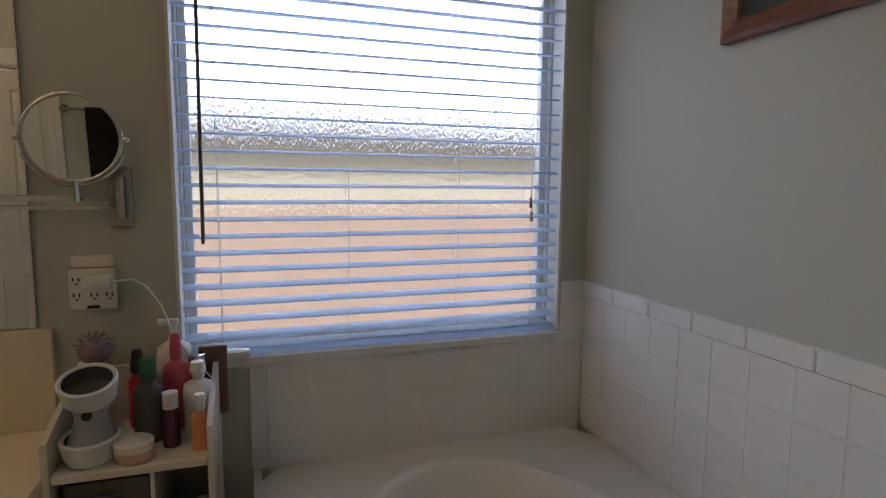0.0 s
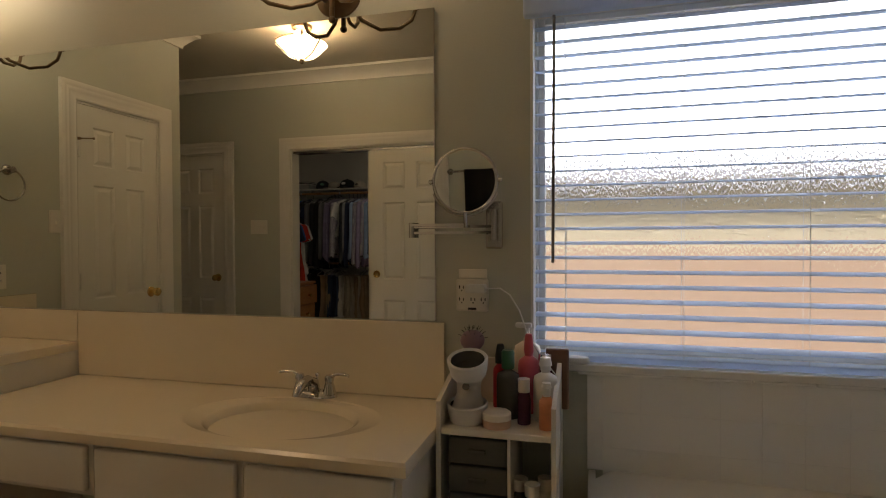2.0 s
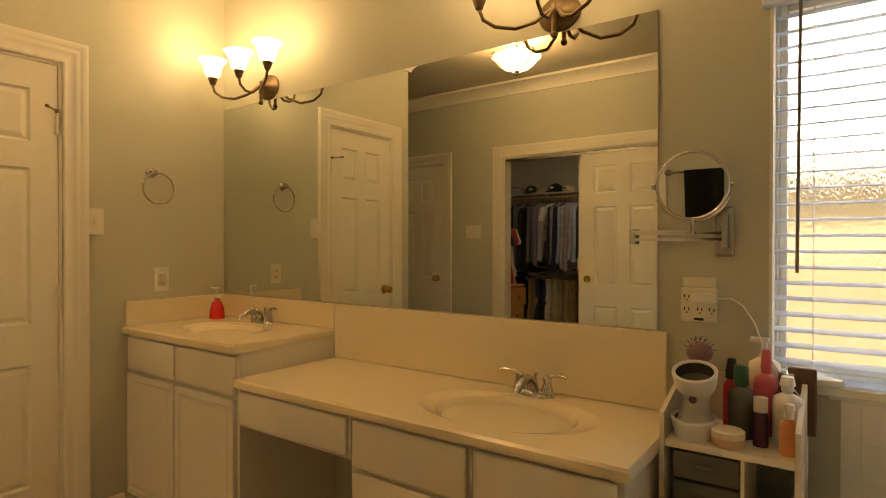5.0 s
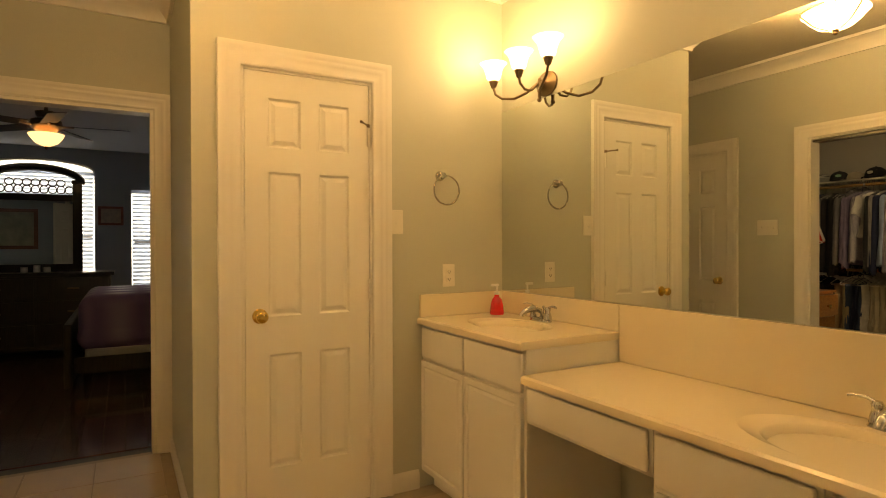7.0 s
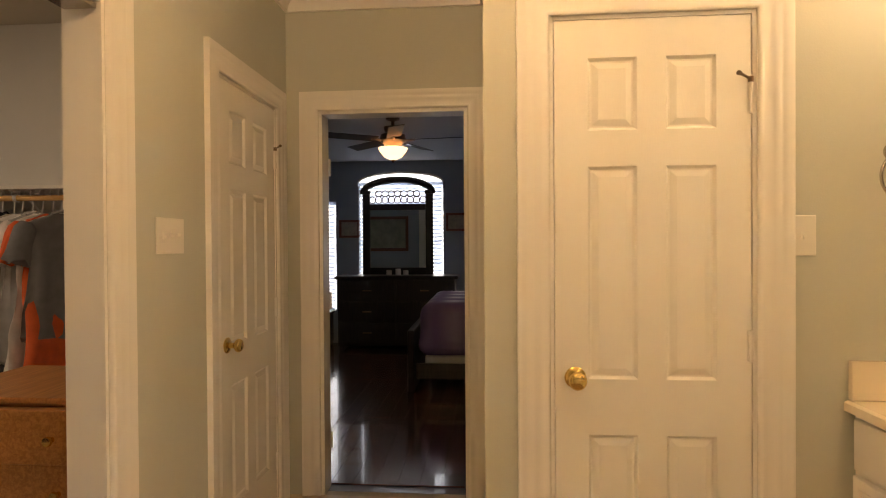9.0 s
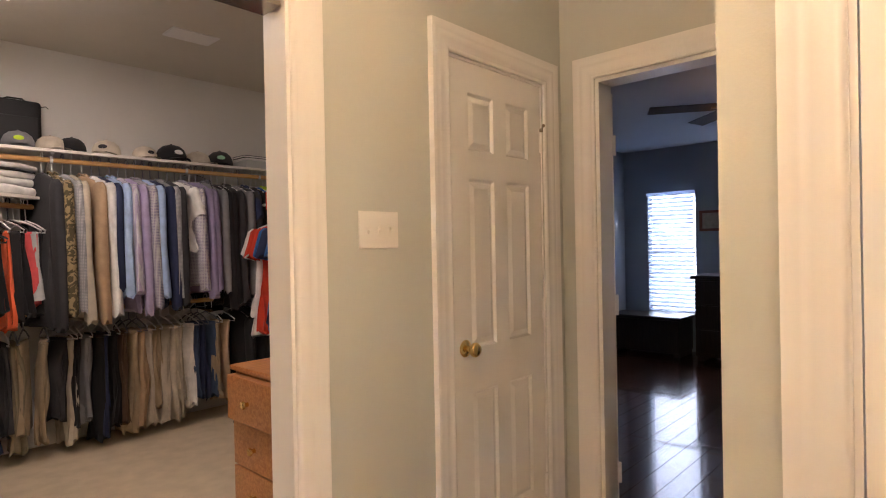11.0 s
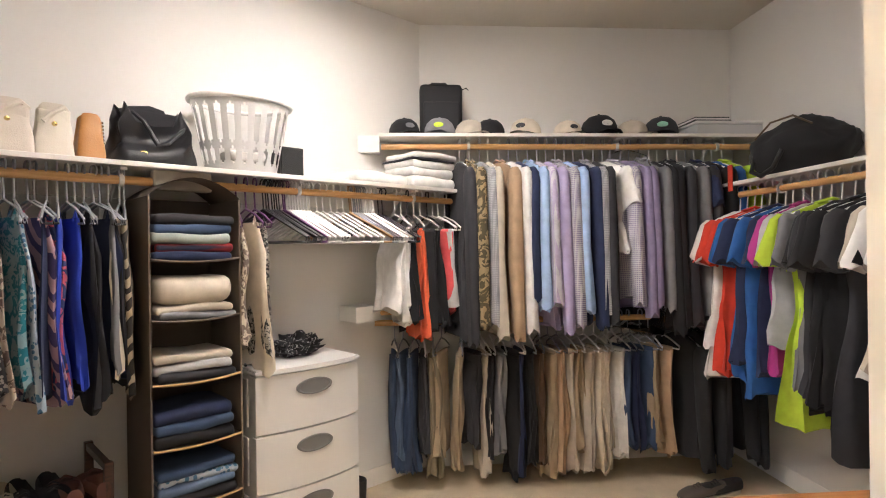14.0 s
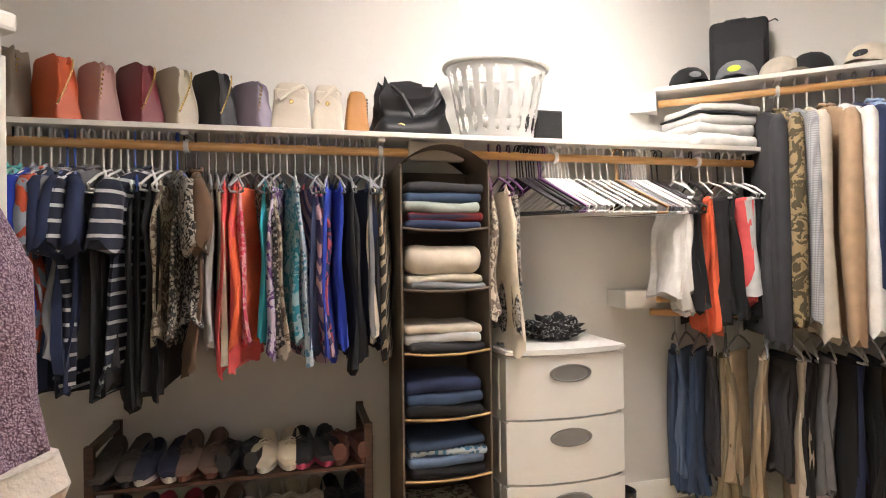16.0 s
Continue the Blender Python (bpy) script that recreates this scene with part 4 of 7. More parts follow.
part("pump", b, WHITE_PLASTIC, soap, smooth=40)

pic = thing("framed_picture", pose(E_X - 0.001, -0.52, 1.63, 0, 0, -90), "wood framed picture with dark mat above the tub", "picture")
PW, PH = 0.62, 0.5
part("frame", sweep([(0, 0, 0), (PW, 0, 0), (PW, 0, PH), (0, 0, PH)], (0, -1, 0), [(0, 0), (0, 0.02), (-0.01, 0.026), (-0.04, 0.018), (-0.045, 0.012), (-0.045, 0)], closed=True), PICTURE_WOOD, pic)
part("mat_board", box(0.02, PW - 0.02, -0.01, 0, 0.02, PH - 0.02), mat("dark_green_mat", (0.035, 0.045, 0.04), 0.8), pic)
part("print", box(0.11, PW - 0.11, -0.013, -0.01, 0.09, PH - 0.09), mat("pale_print", (0.55, 0.48, 0.36), 0.7, vary=0.35, scale=9), pic)

bar = thing("towel_bar", pose(1.98, S_Y, 1.45, 0, 0, 180), "nickel towel bar on the wall", "towel bar")
part("bar", cyl((-0.185, -0.065, 0), (0.185, -0.065, 0), 0.008, seg=12), NICKEL, bar, smooth=60)
for s in (-0.185, 0.185):
    part("post", lathe([(0, 0), (0.024, 0), (0.02, 0.01), (0.011, 0.02), (0.012, 0.07), (0, 0.075)], 18, m=Matrix.Translation((s, 0, 0)) @ pose(0, 0, 0, 90, 0, 0)), NICKEL, bar, smooth=50)


def draped(name, m, w, drop, th, material, label, category):
    """A cloth folded over a bar, with soft folds."""
    bm = bmesh.new()
    nx, prof = 24, [(-th, -drop), (-th * 1.05, -drop * 0.6), (-th, -drop * 0.2), (-th * 0.9, 0.0), (0, 0.014), (th * 0.9, 0), (th, -drop * 0.4), (th, -drop * 0.9)]
    rows = []
    for i in range(nx + 1):
        u = i / nx
        rows.append([bm.verts.new(((u - 0.5) * w, y + 0.006 * math.sin(u * 17 + z * 5) * min(1, -z * 4 + 0.1), z)) for y, z in prof])
    for a, b in zip(rows, rows[1:]):
        for k in range(len(prof) - 1):
            bm.faces.new((a[k], a[k + 1], b[k + 1], b[k]))
    bmesh.ops.solidify(bm, geom=bm.faces[:], thickness=0.006)
    ob = part(name, bm, material, smooth=60)
    ob.matrix_world = m
    return tagged(ob, label, category)


TERRY_BLACK = mat("black_terry", (0.02, 0.018, 0.018), 0.95, vary=0.2, bump=0.8, bump_scale=400)
draped("bath_towel", pose(2.04, S_Y + 0.065, 1.45), 0.25, 0.55, 0.013, TERRY_BLACK, "black towel hung over the towel bar", "towel")

# ---- bedroom seen through the doorway ----
BX, BCEIL = -5.8, 2.46
wall("wall_bedroom_far", -6.5, 1.2, BX - T, BX, BCEIL, [(-3.30, -2.16, 0.55, 2.17), (-4.19, -3.62, 0.45, 1.92), (-1.75, -1.15, 0.62, 1.97)], BLUE_WALL, "y", "blue-grey painted bedroom window wall")
wall("wall_bedroom_near_a", -4.62, S_Y - T, -1.75, -1.69, BCEIL, [], BLUE_WALL, "y", "blue-grey painted bedroom wall")
wall("wall_bedroom_near_b", ALC_Y + T, 1.2, ALC_X - T - 0.001, ALC_X - T + 0.05, BCEIL, [], BLUE_WALL, "y", "blue-grey painted bedroom wall")
bw = bmesh.new()
box(ALC_X - T - 0.012, ALC_X - T - 0.001, S_Y - T, BDOOR[0], 0, BCEIL, bw)
box(ALC_X - T - 0.012, ALC_X - T - 0.001, BDOOR[1], ALC_Y + T, 0, BCEIL, bw)
box(ALC_X - T - 0.012, ALC_X - T - 0.001, BDOOR[0], BDOOR[1], BED_H, BCEIL, bw)
tagged(part("wall_bedroom_door", bw, BLUE_WALL), "blue-grey painted wall round the doorway", "wall", kind="structure")
wall("wall_bedroom_south", BX, -1.75, -4.62, -4.5, BCEIL, [], BLUE_WALL, "x", "blue-grey painted bedroom end wall")
wall("wall_bedroom_return", -1.75, ALC_X - T - 0.002, S_Y - T - 0.05, S_Y - T - 0.001, BCEIL, [], BLUE_WALL, "x", "blue-grey painted wall return by the bedroom door")
wall("wall_bedroom_north", BX, ALC_X - T, 1.1, 1.2, BCEIL, [], BLUE_WALL, "x", "blue-grey painted bedroom end wall")
tagged(part("ceiling_bedroom", box(BX - T, -1.69, -4.62, 1.2, BCEIL, BCEIL + 0.1, box(-1.69, ALC_X - T, -2.76, 1.2, BCEIL, BCEIL + 0.1)), mat("bedroom_ceiling", (0.55, 0.56, 0.58), 0.85, vary=0.03, bump=0.3, bump_scale=50)), "pale bedroom ceiling", "ceiling", kind="structure")
bf = tagged(part("floor_bedroom", box(BX - T, -1.69, -4.62, 1.2, -0.06, -0.004, box(-1.69, ALC_X - 0.061, -2.76, 1.2, -0.06, -0.004)), BLACK_WOOD), "dark cherry plank bedroom floor", "floor", kind="structure")
# Emissive sheet stands in for daylight outside; also fills the arched pane.
GLARE = emit("daylight_glow", (0.80, 0.90, 1.0), 1.35)
tagged(part("backdrop_bedroom", box(BX - 1.6, BX - 1.55, -6.5, 1.5, -0.5, 4.5), GLARE), "glowing backdrop in place of an overexposed daylit garden", "backdrop", kind="structure")
GLASS = glass("clear_window_glass", (1, 1, 1), 0.0)


def bed_window(y0, y1, z0, z1, arch=0.0):
    w = thing("window_bedroom", pose(BX - 0.06, y0, z0, 0, 0, 90), "white framed bedroom window with white slat blind", "window", kind="structure")
    wd, h = y1 - y0, z1 - z0
    part("window_frame", sweep([(0, 0, 0), (0, 0, h), (wd, 0, h), (wd, 0, 0)], (0, 1, 0), [(0, -0.02), (0, 0.03), (0.04, 0.03), (0.04, -0.02)], closed=True), TRIM, w)
    p = part("pane", box(0.03, wd - 0.03, 0.004, 0.008, 0.03, h - 0.03), GLASS, w)
    p.visible_shadow = False
    part("sash_bar", box(0.03, wd - 0.03, -0.012, 0.02, h * 0.5 - 0.02, h * 0.5 + 0.02), TRIM, w)
    b = thing("window_blind", pose(BX + 0.02, y0, z0, 0, 0, 90), "white slat blind in the bedroom window, open", "blind")
    n = int(h / 0.052)
    top = h - (arch or 0)
    me_bm = box(0.01, wd - 0.01, -0.025, 0.025, -0.0015, 0.0015)
    first = part("slat", me_bm, SLAT, b)
    first.matrix_basis = pose(0, 0, 0.03, 34, 0, 0)
    for k in range(1, n):
        o = new("slat", first.data)
        o.parent = b
        o.matrix_basis = pose(0, 0, 0.03 + k * (top - 0.06) / n, 34, 0, 0)
    part("head_rail", box(0.0, wd, -0.03, 0.03, top - 0.045, top - 0.002), SLAT, b)
    return w


bed_window(-3.30, -2.16, 0.55, 2.17)
bed_window(-4.19, -3.62, 0.45, 1.92)
bed_window(-1.75, -1.15, 0.62, 1.97)
aw = thing("window_arch", pose(BX + 0.002, -2.73, 2.17, 0, 0, 90), "arched transom window with a glowing pane", "window", kind="structure")
b = bmesh.new()
vs = [b.verts.new((-0.57, 0, 0))] + [b.verts.new((0.57 * math.cos(math.pi * (1 - k / 20)), 0, 0.13 * math.sin(math.pi * k / 20))) for k in range(1, 20)] + [b.verts.new((0.57, 0, 0))]
b.faces.new(vs)
# Solid wall behind: the pane itself emits, in place of daylight.
part("pane", b, GLARE, aw, "arched pane glowing in place of daylight")
part("frame", tube([(0.57 * math.cos(math.pi * (1 - k / 20)), -0.005, 0.13 * math.sin(math.pi * k / 20)) for k in range(21)], 0.015, 6), TRIM, aw)


def dresser_bed():
    d = thing("bedroom_dresser", pose(BX + 0.06, -2.72, 0, 0, 0, 90), "black wooden bedroom dresser under the window", "dresser")
    part("body", box(-0.74, 0.74, -0.46, 0, 0.06, 0.90), BLACK_WOOD, d)
    part("top", box(-0.78, 0.78, -0.49, 0.0, 0.90, 0.94, bevel=0.006), BLACK_WOOD, d)
    for k in range(3):
        for s in (-0.72, 0.01):
            dr = part("drawer", box(s, s + 0.71, -0.478, -0.461, 0.10 + 0.265 * k, 0.35 + 0.265 * k, bevel=0.004), BLACK_WOOD, d)
            part("pull", box(s + 0.30, s + 0.41, -0.495, -0.479, 0.22 + 0.265 * k, 0.235 + 0.265 * k), BRONZE, dr)
    for s in (-0.7, 0.7):
        part("foot", box(s - 0.03, s + 0.03, -0.44, -0.02, 0, 0.06), BLACK_WOOD, d)
    m = thing("dresser_mirror", pose(BX + 0.12, -2.75, 0.94, 0, 0, 90), "black arched dresser mirror with scrolled crest", "mirror")
    part("glass", box(-0.38, 0.38, -0.012, -0.006, 0.08, 0.86), MIRROR, m, "mirror glass")
    for s in (-1, 1):
        part("stile", box(s * 0.42 - 0.05, s * 0.42 + 0.05, -0.035, 0, 0, 1.10, bevel=0.006), BLACK_WOOD, m)
        part("capital", box(s * 0.43 - 0.07, s * 0.43 + 0.07, -0.045, 0.005, 1.06, 1.11, bevel=0.006), BLACK_WOOD, m)
    part("bottom_rail", box(-0.37, 0.37, -0.03, 0, 0, 0.09), BLACK_WOOD, m)
    part("middle_rail", box(-0.37, 0.37, -0.03, 0, 0.85, 0.93), BLACK_WOOD, m)
    arch = [(0.46 * math.cos(math.pi * (1 - k / 24)), -0.015, 1.08 + 0.17 * math.sin(math.pi * k / 24)) for k in range(25)]
    part("arch", tube(arch, 0.045, 8), BLACK_WOOD, m)
    for row, count in ((0, 9), (1, 7)):
        for k in range(count):
            cx, cz = 0.084 * (k - (count - 1) / 2), 0.985 + 0.082 * row
            part("scroll", tube(arc((cx, -0.015, cz), 0.042, 30, 375, 16), 0.009, 6), BLACK_WOOD, m)
    for k, s in enumerate((-0.1, 0.02, 0.12)):
        cnd = thing("candle", pose(BX + 0.26, -2.75 + s, 0.94), "small white candle on the dresser", "candle")
        part("wax", cyl((0, 0, 0), (0, 0, 0.06 + 0.02 * (k == 1)), 0.035, seg=16), WHITE_PLASTIC, cnd)


dresser_bed()
tv = thing("storage_chest", pose(BX + 0.30, -4.06, 0, 0, 0, 90), "dark chest with folded cloth under the bedroom window", "chest")
part("body", box(-0.42, 0.42, -0.22, 0.22, 0.05, 0.42, bevel=0.01), BLACK_WOOD, tv)
part("lid", box(-0.44, 0.44, -0.24, 0.24, 0.421, 0.46, bevel=0.01), BLACK_WOOD, tv)
for s in (-0.38, 0.38):
    part("foot", box(s - 0.03, s + 0.03, -0.2, 0.2, 0, 0.05), BLACK_WOOD, tv)
for yy, zz in ((-3.43, 1.55), (-1.98, 1.63)):
    p = thing("framed_picture", pose(BX + 0.001, yy, zz, 0, 0, 90), "small framed picture on the bedroom wall", "picture", "bedroom pictures")
    part("frame", sweep([(-0.14, 0, -0.12), (0.14, 0, -0.12), (0.14, 0, 0.12), (-0.14, 0, 0.12)], (0, -1, 0), [(0, 0), (0, 0.02), (-0.03, 0.014), (-0.03, 0)], closed=True), PICTURE_WOOD, p)
    part("print", box(-0.12, 0.12, -0.006, 0, -0.10, 0.10), mat("small_print", (0.40, 0.34, 0.26), 0.7, vary=0.4, scale=20), p)
big = thing("framed_picture", pose(-1.751, -3.6, 1.55, 0, 0, -90), "large framed landscape on the bedroom wall", "picture")
part("frame", sweep([(-0.45, 0, -0.35), (0.45, 0, -0.35), (0.45, 0, 0.35), (-0.45, 0, 0.35)], (0, -1, 0), [(0, 0), (0, 0.025), (-0.06, 0.014), (-0.06, 0)], closed=True), PICTURE_WOOD, big)
part("print", box(-0.40, 0.40, -0.008, 0, -0.30, 0.30), mat("landscape_print", (0.34, 0.33, 0.26), 0.7, vary=0.5, scale=6), big)


def plaid(name, base, band, scale):
    m, n, l, b = node_mat(name)
    tc = n.new("ShaderNodeTexCoord")
    outs = []
    for d in ("X", "Y"):
        w = n.new("ShaderNodeTexWave")
        w.bands_direction = d
        w.inputs["Scale"].default_value, w.inputs["Distortion"].default_value = scale, 0.4
        l.new(tc.outputs["Object"], w.inputs["Vector"])
        outs.append(w)
    mx = n.new("ShaderNodeMath")
    mx.operation = "MULTIPLY"
    l.new(outs[0].outputs["Fac"], mx.inputs[0])
    l.new(outs[1].outputs["Fac"], mx.inputs[1])
    c = n.new("ShaderNodeMix")
    c.data_type = "RGBA"
    c.inputs["A"].default_value, c.inputs["B"].default_value = (*base, 1), (*band, 1)
    l.new(mx.outputs[0], c.inputs["Factor"])
    l.new(c.outputs["Result"], b.inputs["Base Color"])
    b.inputs["Roughness"].default_value = 0.9
    return m


bed = thing("bed", pose(-4.1, -1.0, 0), "dark wooden bed with purple plaid comforter", "bed")
b = box(-0.75, 0.75, -1.2, 1.3, 0.30, 0.80, bevel=0.12, seg=5)
bmesh.ops.subdivide_edges(b, edges=b.edges[:], cuts=2, use_grid_fill=True)
for v in b.verts:
    if v.co.z < 0.5:
        v.co.x += 0.02 * math.sin(v.co.y * 14)
        v.co.y += 0.025 * math.sin(v.co.x * 15)
part("comforter", b, plaid("purple_plaid", (0.22, 0.14, 0.30), (0.82, 0.78, 0.86), 0.9), bed, "purple plaid comforter", smooth=60)
part("mattress", box(-0.72, 0.72, -1.15, 1.3, 0.20, 0.32, bevel=0.02), mat("bed_white", (0.5, 0.5, 0.5), 0.9), bed)
part("footboard", box(-0.8, 0.8, -1.30, -1.24, 0.0, 0.56, bevel=0.01), BLACK_WOOD, bed)
for s in (-0.78, 0.75):
    part("side_rail", box(s, s + 0.03, -1.22, 1.3, 0.12, 0.26), BLACK_WOOD, bed)


BLADE = mat("dark_fan_blade", (0.035, 0.022, 0.016), 0.6, vary=0.2)


def fan(x, y):
    f = thing("ceiling_fan", pose(x, y, BCEIL - 0.09), "dark bronze ceiling fan with lit amber bowl", "ceiling fan")
    b = lathe([(0, 0), (0.08, 0), (0.075, -0.03), (0.06, -0.05), (0.11, -0.07), (0.12, -0.12), (0.09, -0.15), (0.06, -0.17), (0, -0.17)], 28)
    part("motor", b, BRONZE, f, smooth=40)
    part("down_rod", lathe([(0, 0.09), (0.065, 0.09), (0.06, 0.065), (0.015, 0.05), (0.015, -0.005), (0, -0.005)], 20), BRONZE, f, "bronze canopy and short rod", smooth=40)
    for k in range(5):
        a = radians(72 * k + 12)
        bl = box(0.15, 0.62, -0.065, 0.065, -0.006, 0.0, bevel=0.003)
        bmesh.ops.transform(bl, matrix=pose(0, 0, -0.11, 0, 0, math.degrees(a)) @ pose(0, 0, 0, 10, 0, 0), verts=bl.verts)
        o = part("blade", bl, BLADE, f)
        part("blade_arm", tube([(0.09 * math.cos(a), 0.09 * math.sin(a), -0.12), (0.2 * math.cos(a), 0.2 * math.sin(a), -0.116)], 0.01, 6), BRONZE, o)
    part("light_bowl", lathe([(0.11, -0.18), (0.13, -0.185), (0.12, -0.21), (0.08, -0.26), (0.03, -0.285), (0, -0.288)], 28), emit("fan_amber_glass", (1.0, 0.70, 0.42), 1.1), f, "lit amber glass bowl", smooth=60)
    part("finial", lathe([(0, -0.285), (0.015, -0.29), (0.01, -0.31), (0, -0.315)], 12), BRONZE, f)


fan(-3.2, -2.40)
open_leaf = thing("door_bedroom", pose(ALC_X - T - 0.03, BDOOR[0] + 0.012, 0.008, 0, 0, 214), "white bedroom door swung open into the bedroom", "door", kind="structure")
six_panel(open_leaf, 0.76, DOOR_H - 0.03, DOOR_PAINT)
for z in (1.76, 1.02, 0.24):
    hinge(open_leaf, -0.004, z)

# ---- closet: fixed shelves and rods ----
SHELF_D = 0.36
sd = shelf_run("closet_shelf", DIAG @ pose(0.02, 0, 0), 3.25, Z_D, "long white closet shelf with wooden rod")
for u in (0.30, 0.98, 1.70, 2.38, 3.0):
    bracket(sd, u, Z_D)
ss = shelf_run("closet_shelf", pose(CL_W, CL_S, 0), 0.66 - CL_W, Z_S, "upper white closet shelf with wooden rod")
for x in (-1.30, -0.70, 0.16):
    bracket(ss, x - CL_W, Z_S)
part("end_block", box(0.66 - CL_W, 0.78 - CL_W, 0.12, 0.30, Z_S - 0.075, Z_S + 0.015), TRIM, ss)
sw = shelf_run("closet_shelf", pose(CL_W, -5.50, 0, 0, 0, 90) @ pose(0, 0, 0) @ Matrix.Diagonal((1, -1, 1, 1)), 1.9, 1.66, "side white closet shelf with wooden rod")
for u in (0.5, 1.25):
    bracket(sw, u, 1.66)
low = thing("clothes_rod", pose(0, 0, 0), "lower wooden clothes rod with white end block", "clothes rod")
RY = CL_S + SHELF_D - 0.07
part("rod", cyl((CL_W + 0.01, RY, 0.935), (0.70, RY, 0.935), 0.017, seg=16), ROD_WOOD, low, smooth=60)
blk = box(0.44, 0.60, 0.004, 0.16, 0.965, 1.045)
bmesh.ops.transform(blk, matrix=DIAG, verts=blk.verts)
part("end_block", blk, TRIM, low)
part("rod_stub", cyl(DIAG @ Vector((0.45, 0.14, 1.005)), DIAG @ Vector((0.28, 0.22, 1.005)), 0.017, seg=14), ROD_WOOD, low)
for x in (-0.75, 0.10):
    b = box(x - 0.012, x + 0.012, CL_S + 0.002, CL_S + 0.02, 0.71, 0.95)
    tube([(x, CL_S + 0.02, 0.79), (x, RY, 0.92)], 0.007, 8, b)
    part("rod_bracket", b, WHITE_PLASTIC, low)

fx = thing("closet_ceiling_light", pose(0.56, -4.34, CCEIL), "white fluorescent ceiling light, switched on", "ceiling light")
part("housing", box(-0.11, 0.11, -0.62, 0.62, -0.03, 0, bevel=0.004), WHITE_PLASTIC, fx)
part("diffuser", box(-0.095, 0.095, -0.60, 0.60, -0.075, -0.031, bevel=0.02), emit("fluorescent_diffuser", (1.0, 0.90, 0.76), 3.2), fx, "glowing acrylic diffuser")
lamp("closet_fluorescent", "AREA", pose(0.56, -4.34, CCEIL - 0.085), 5.2, (1.0, 0.86, 0.68), 0.18, 1.15)
vent = thing("ceiling_vent", pose(-0.49, -4.96, CCEIL), "white ceiling air vent with slats", "vent")
part("frame", sweep([(-0.15, -0.09, 0), (0.15, -0.09, 0), (0.15, 0.09, 0), (-0.15, 0.09, 0)], (0, 0, -1), [(0, 0), (0, 0.008), (0.03, 0.004), (0.03, 0)], closed=True), WHITE_PLASTIC, vent)
for k in range(7):
    sl = box(-0.14, 0.14, -0.009, 0.009, -0.001, 0.001)
    bmesh.ops.transform(sl, matrix=pose(0, -0.072 + 0.024 * k, -0.007, 35, 0, 0), verts=sl.verts)
    part("slat", sl, WHITE_PLASTIC, vent)


# ---- closet: clothes ----
def cloth(name, c1, c2=None, kind="plain", scale=30.0, rough=0.9, shine=0.0):
    """A woven fabric: plain, stripe, band, check, spots or print."""
    m, n, l, b = node_mat(name)
    tc, fine = n.new("ShaderNodeTexCoord"), n.new("ShaderNodeTexNoise")
    fine.inputs["Scale"].default_value, fine.inputs["Detail"].default_value = 18, 5
    l.new(tc.outputs["Object"], fine.inputs["Vector"])
    mul = n.new("ShaderNodeMix")
    mul.data_type, mul.blend_type = "RGBA", "MULTIPLY"
    mul.inputs["Factor"].default_value = 0.45
    l.new(fine.outputs["Fac"], mul.inputs["B"])
    if kind == "plain" or c2 is None:
        mul.inputs["A"].default_value = (*[min(1, c * 1.25) for c in c1], 1)
    else:
        mx = n.new("ShaderNodeMix")
        mx.data_type = "RGBA"
        mx.inputs["A"].default_value, mx.inputs["B"].default_value = (*c1, 1), (*c2, 1)
        ramp = n.new("ShaderNodeValToRGB")
        ramp.color_ramp.interpolation = "CONSTANT"
        ramp.color_ramp.elements[1].position = 0.55
        if kind in ("stripe", "band", "check", "zebra"):
            w = n.new("ShaderNodeTexWave")
            w.bands_direction = {"stripe": "Y", "band": "Z", "check": "Z", "zebra": "DIAGONAL"}[kind]
            w.inputs["Scale"].default_value, w.inputs["Distortion"].default_value = scale, 6.0 if kind == "zebra" else 1.0
            l.new(tc.outputs["Object"], w.inputs["Vector"])
            pick = w.outputs["Fac"]
            if kind == "check":
                cross, both = n.new("ShaderNodeTexWave"), n.new("ShaderNodeMath")
                cross.bands_direction = "Y"
                cross.inputs["Scale"].default_value, cross.inputs["Distortion"].default_value = scale, 1.0
                l.new(tc.outputs["Object"], cross.inputs["Vector"])
                both.operation = "MULTIPLY"
                l.new(w.outputs["Fac"], both.inputs[0])
                l.new(cross.outputs["Fac"], both.inputs[1])
                pick = both.outputs[0]
                ramp.color_ramp.interpolation = "LINEAR"
            l.new(pick, ramp.inputs["Fac"])
            ramp.color_ramp.elements[1].position = 0.87 if kind == "band" else 0.5
        elif kind == "spots":
            v = n.new("ShaderNodeTexVoronoi")
            v.inputs["Scale"].default_value = scale
            l.new(tc.outputs["Object"], v.inputs["Vector"])
            l.new(v.outputs["Distance"], ramp.inputs["Fac"])
            ramp.color_ramp.elements[1].position = 0.42
        else:
            v = n.new("ShaderNodeTexNoise")
            v.inputs["Scale"].default_value, v.inputs["Detail"].default_value, v.inputs["Distortion"].default_value = scale, 3, 2.0
            l.new(tc.outputs["Object"], v.inputs["Vector"])
            l.new(v.outputs["Fac"], ramp.inputs["Fac"])
            ramp.color_ramp.elements[1].position = 0.6 if kind == "fleck" else 0.5
        l.new(ramp.outputs["Color"], mx.inputs["Factor"])
        l.new(mx.outputs["Result"], mul.inputs["A"])
    l.new(mul.outputs["Result"], b.inputs["Base Color"])
    b.inputs["Roughness"].default_value = rough - shine
    b.inputs["Sheen Weight"].default_value = 0.03
    weave, bp = n.new("ShaderNodeTexNoise"), n.new("ShaderNodeBump")
    weave.inputs["Scale"].default_value = 350
    l.new(tc.outputs["Object"], weave.inputs["Vector"])
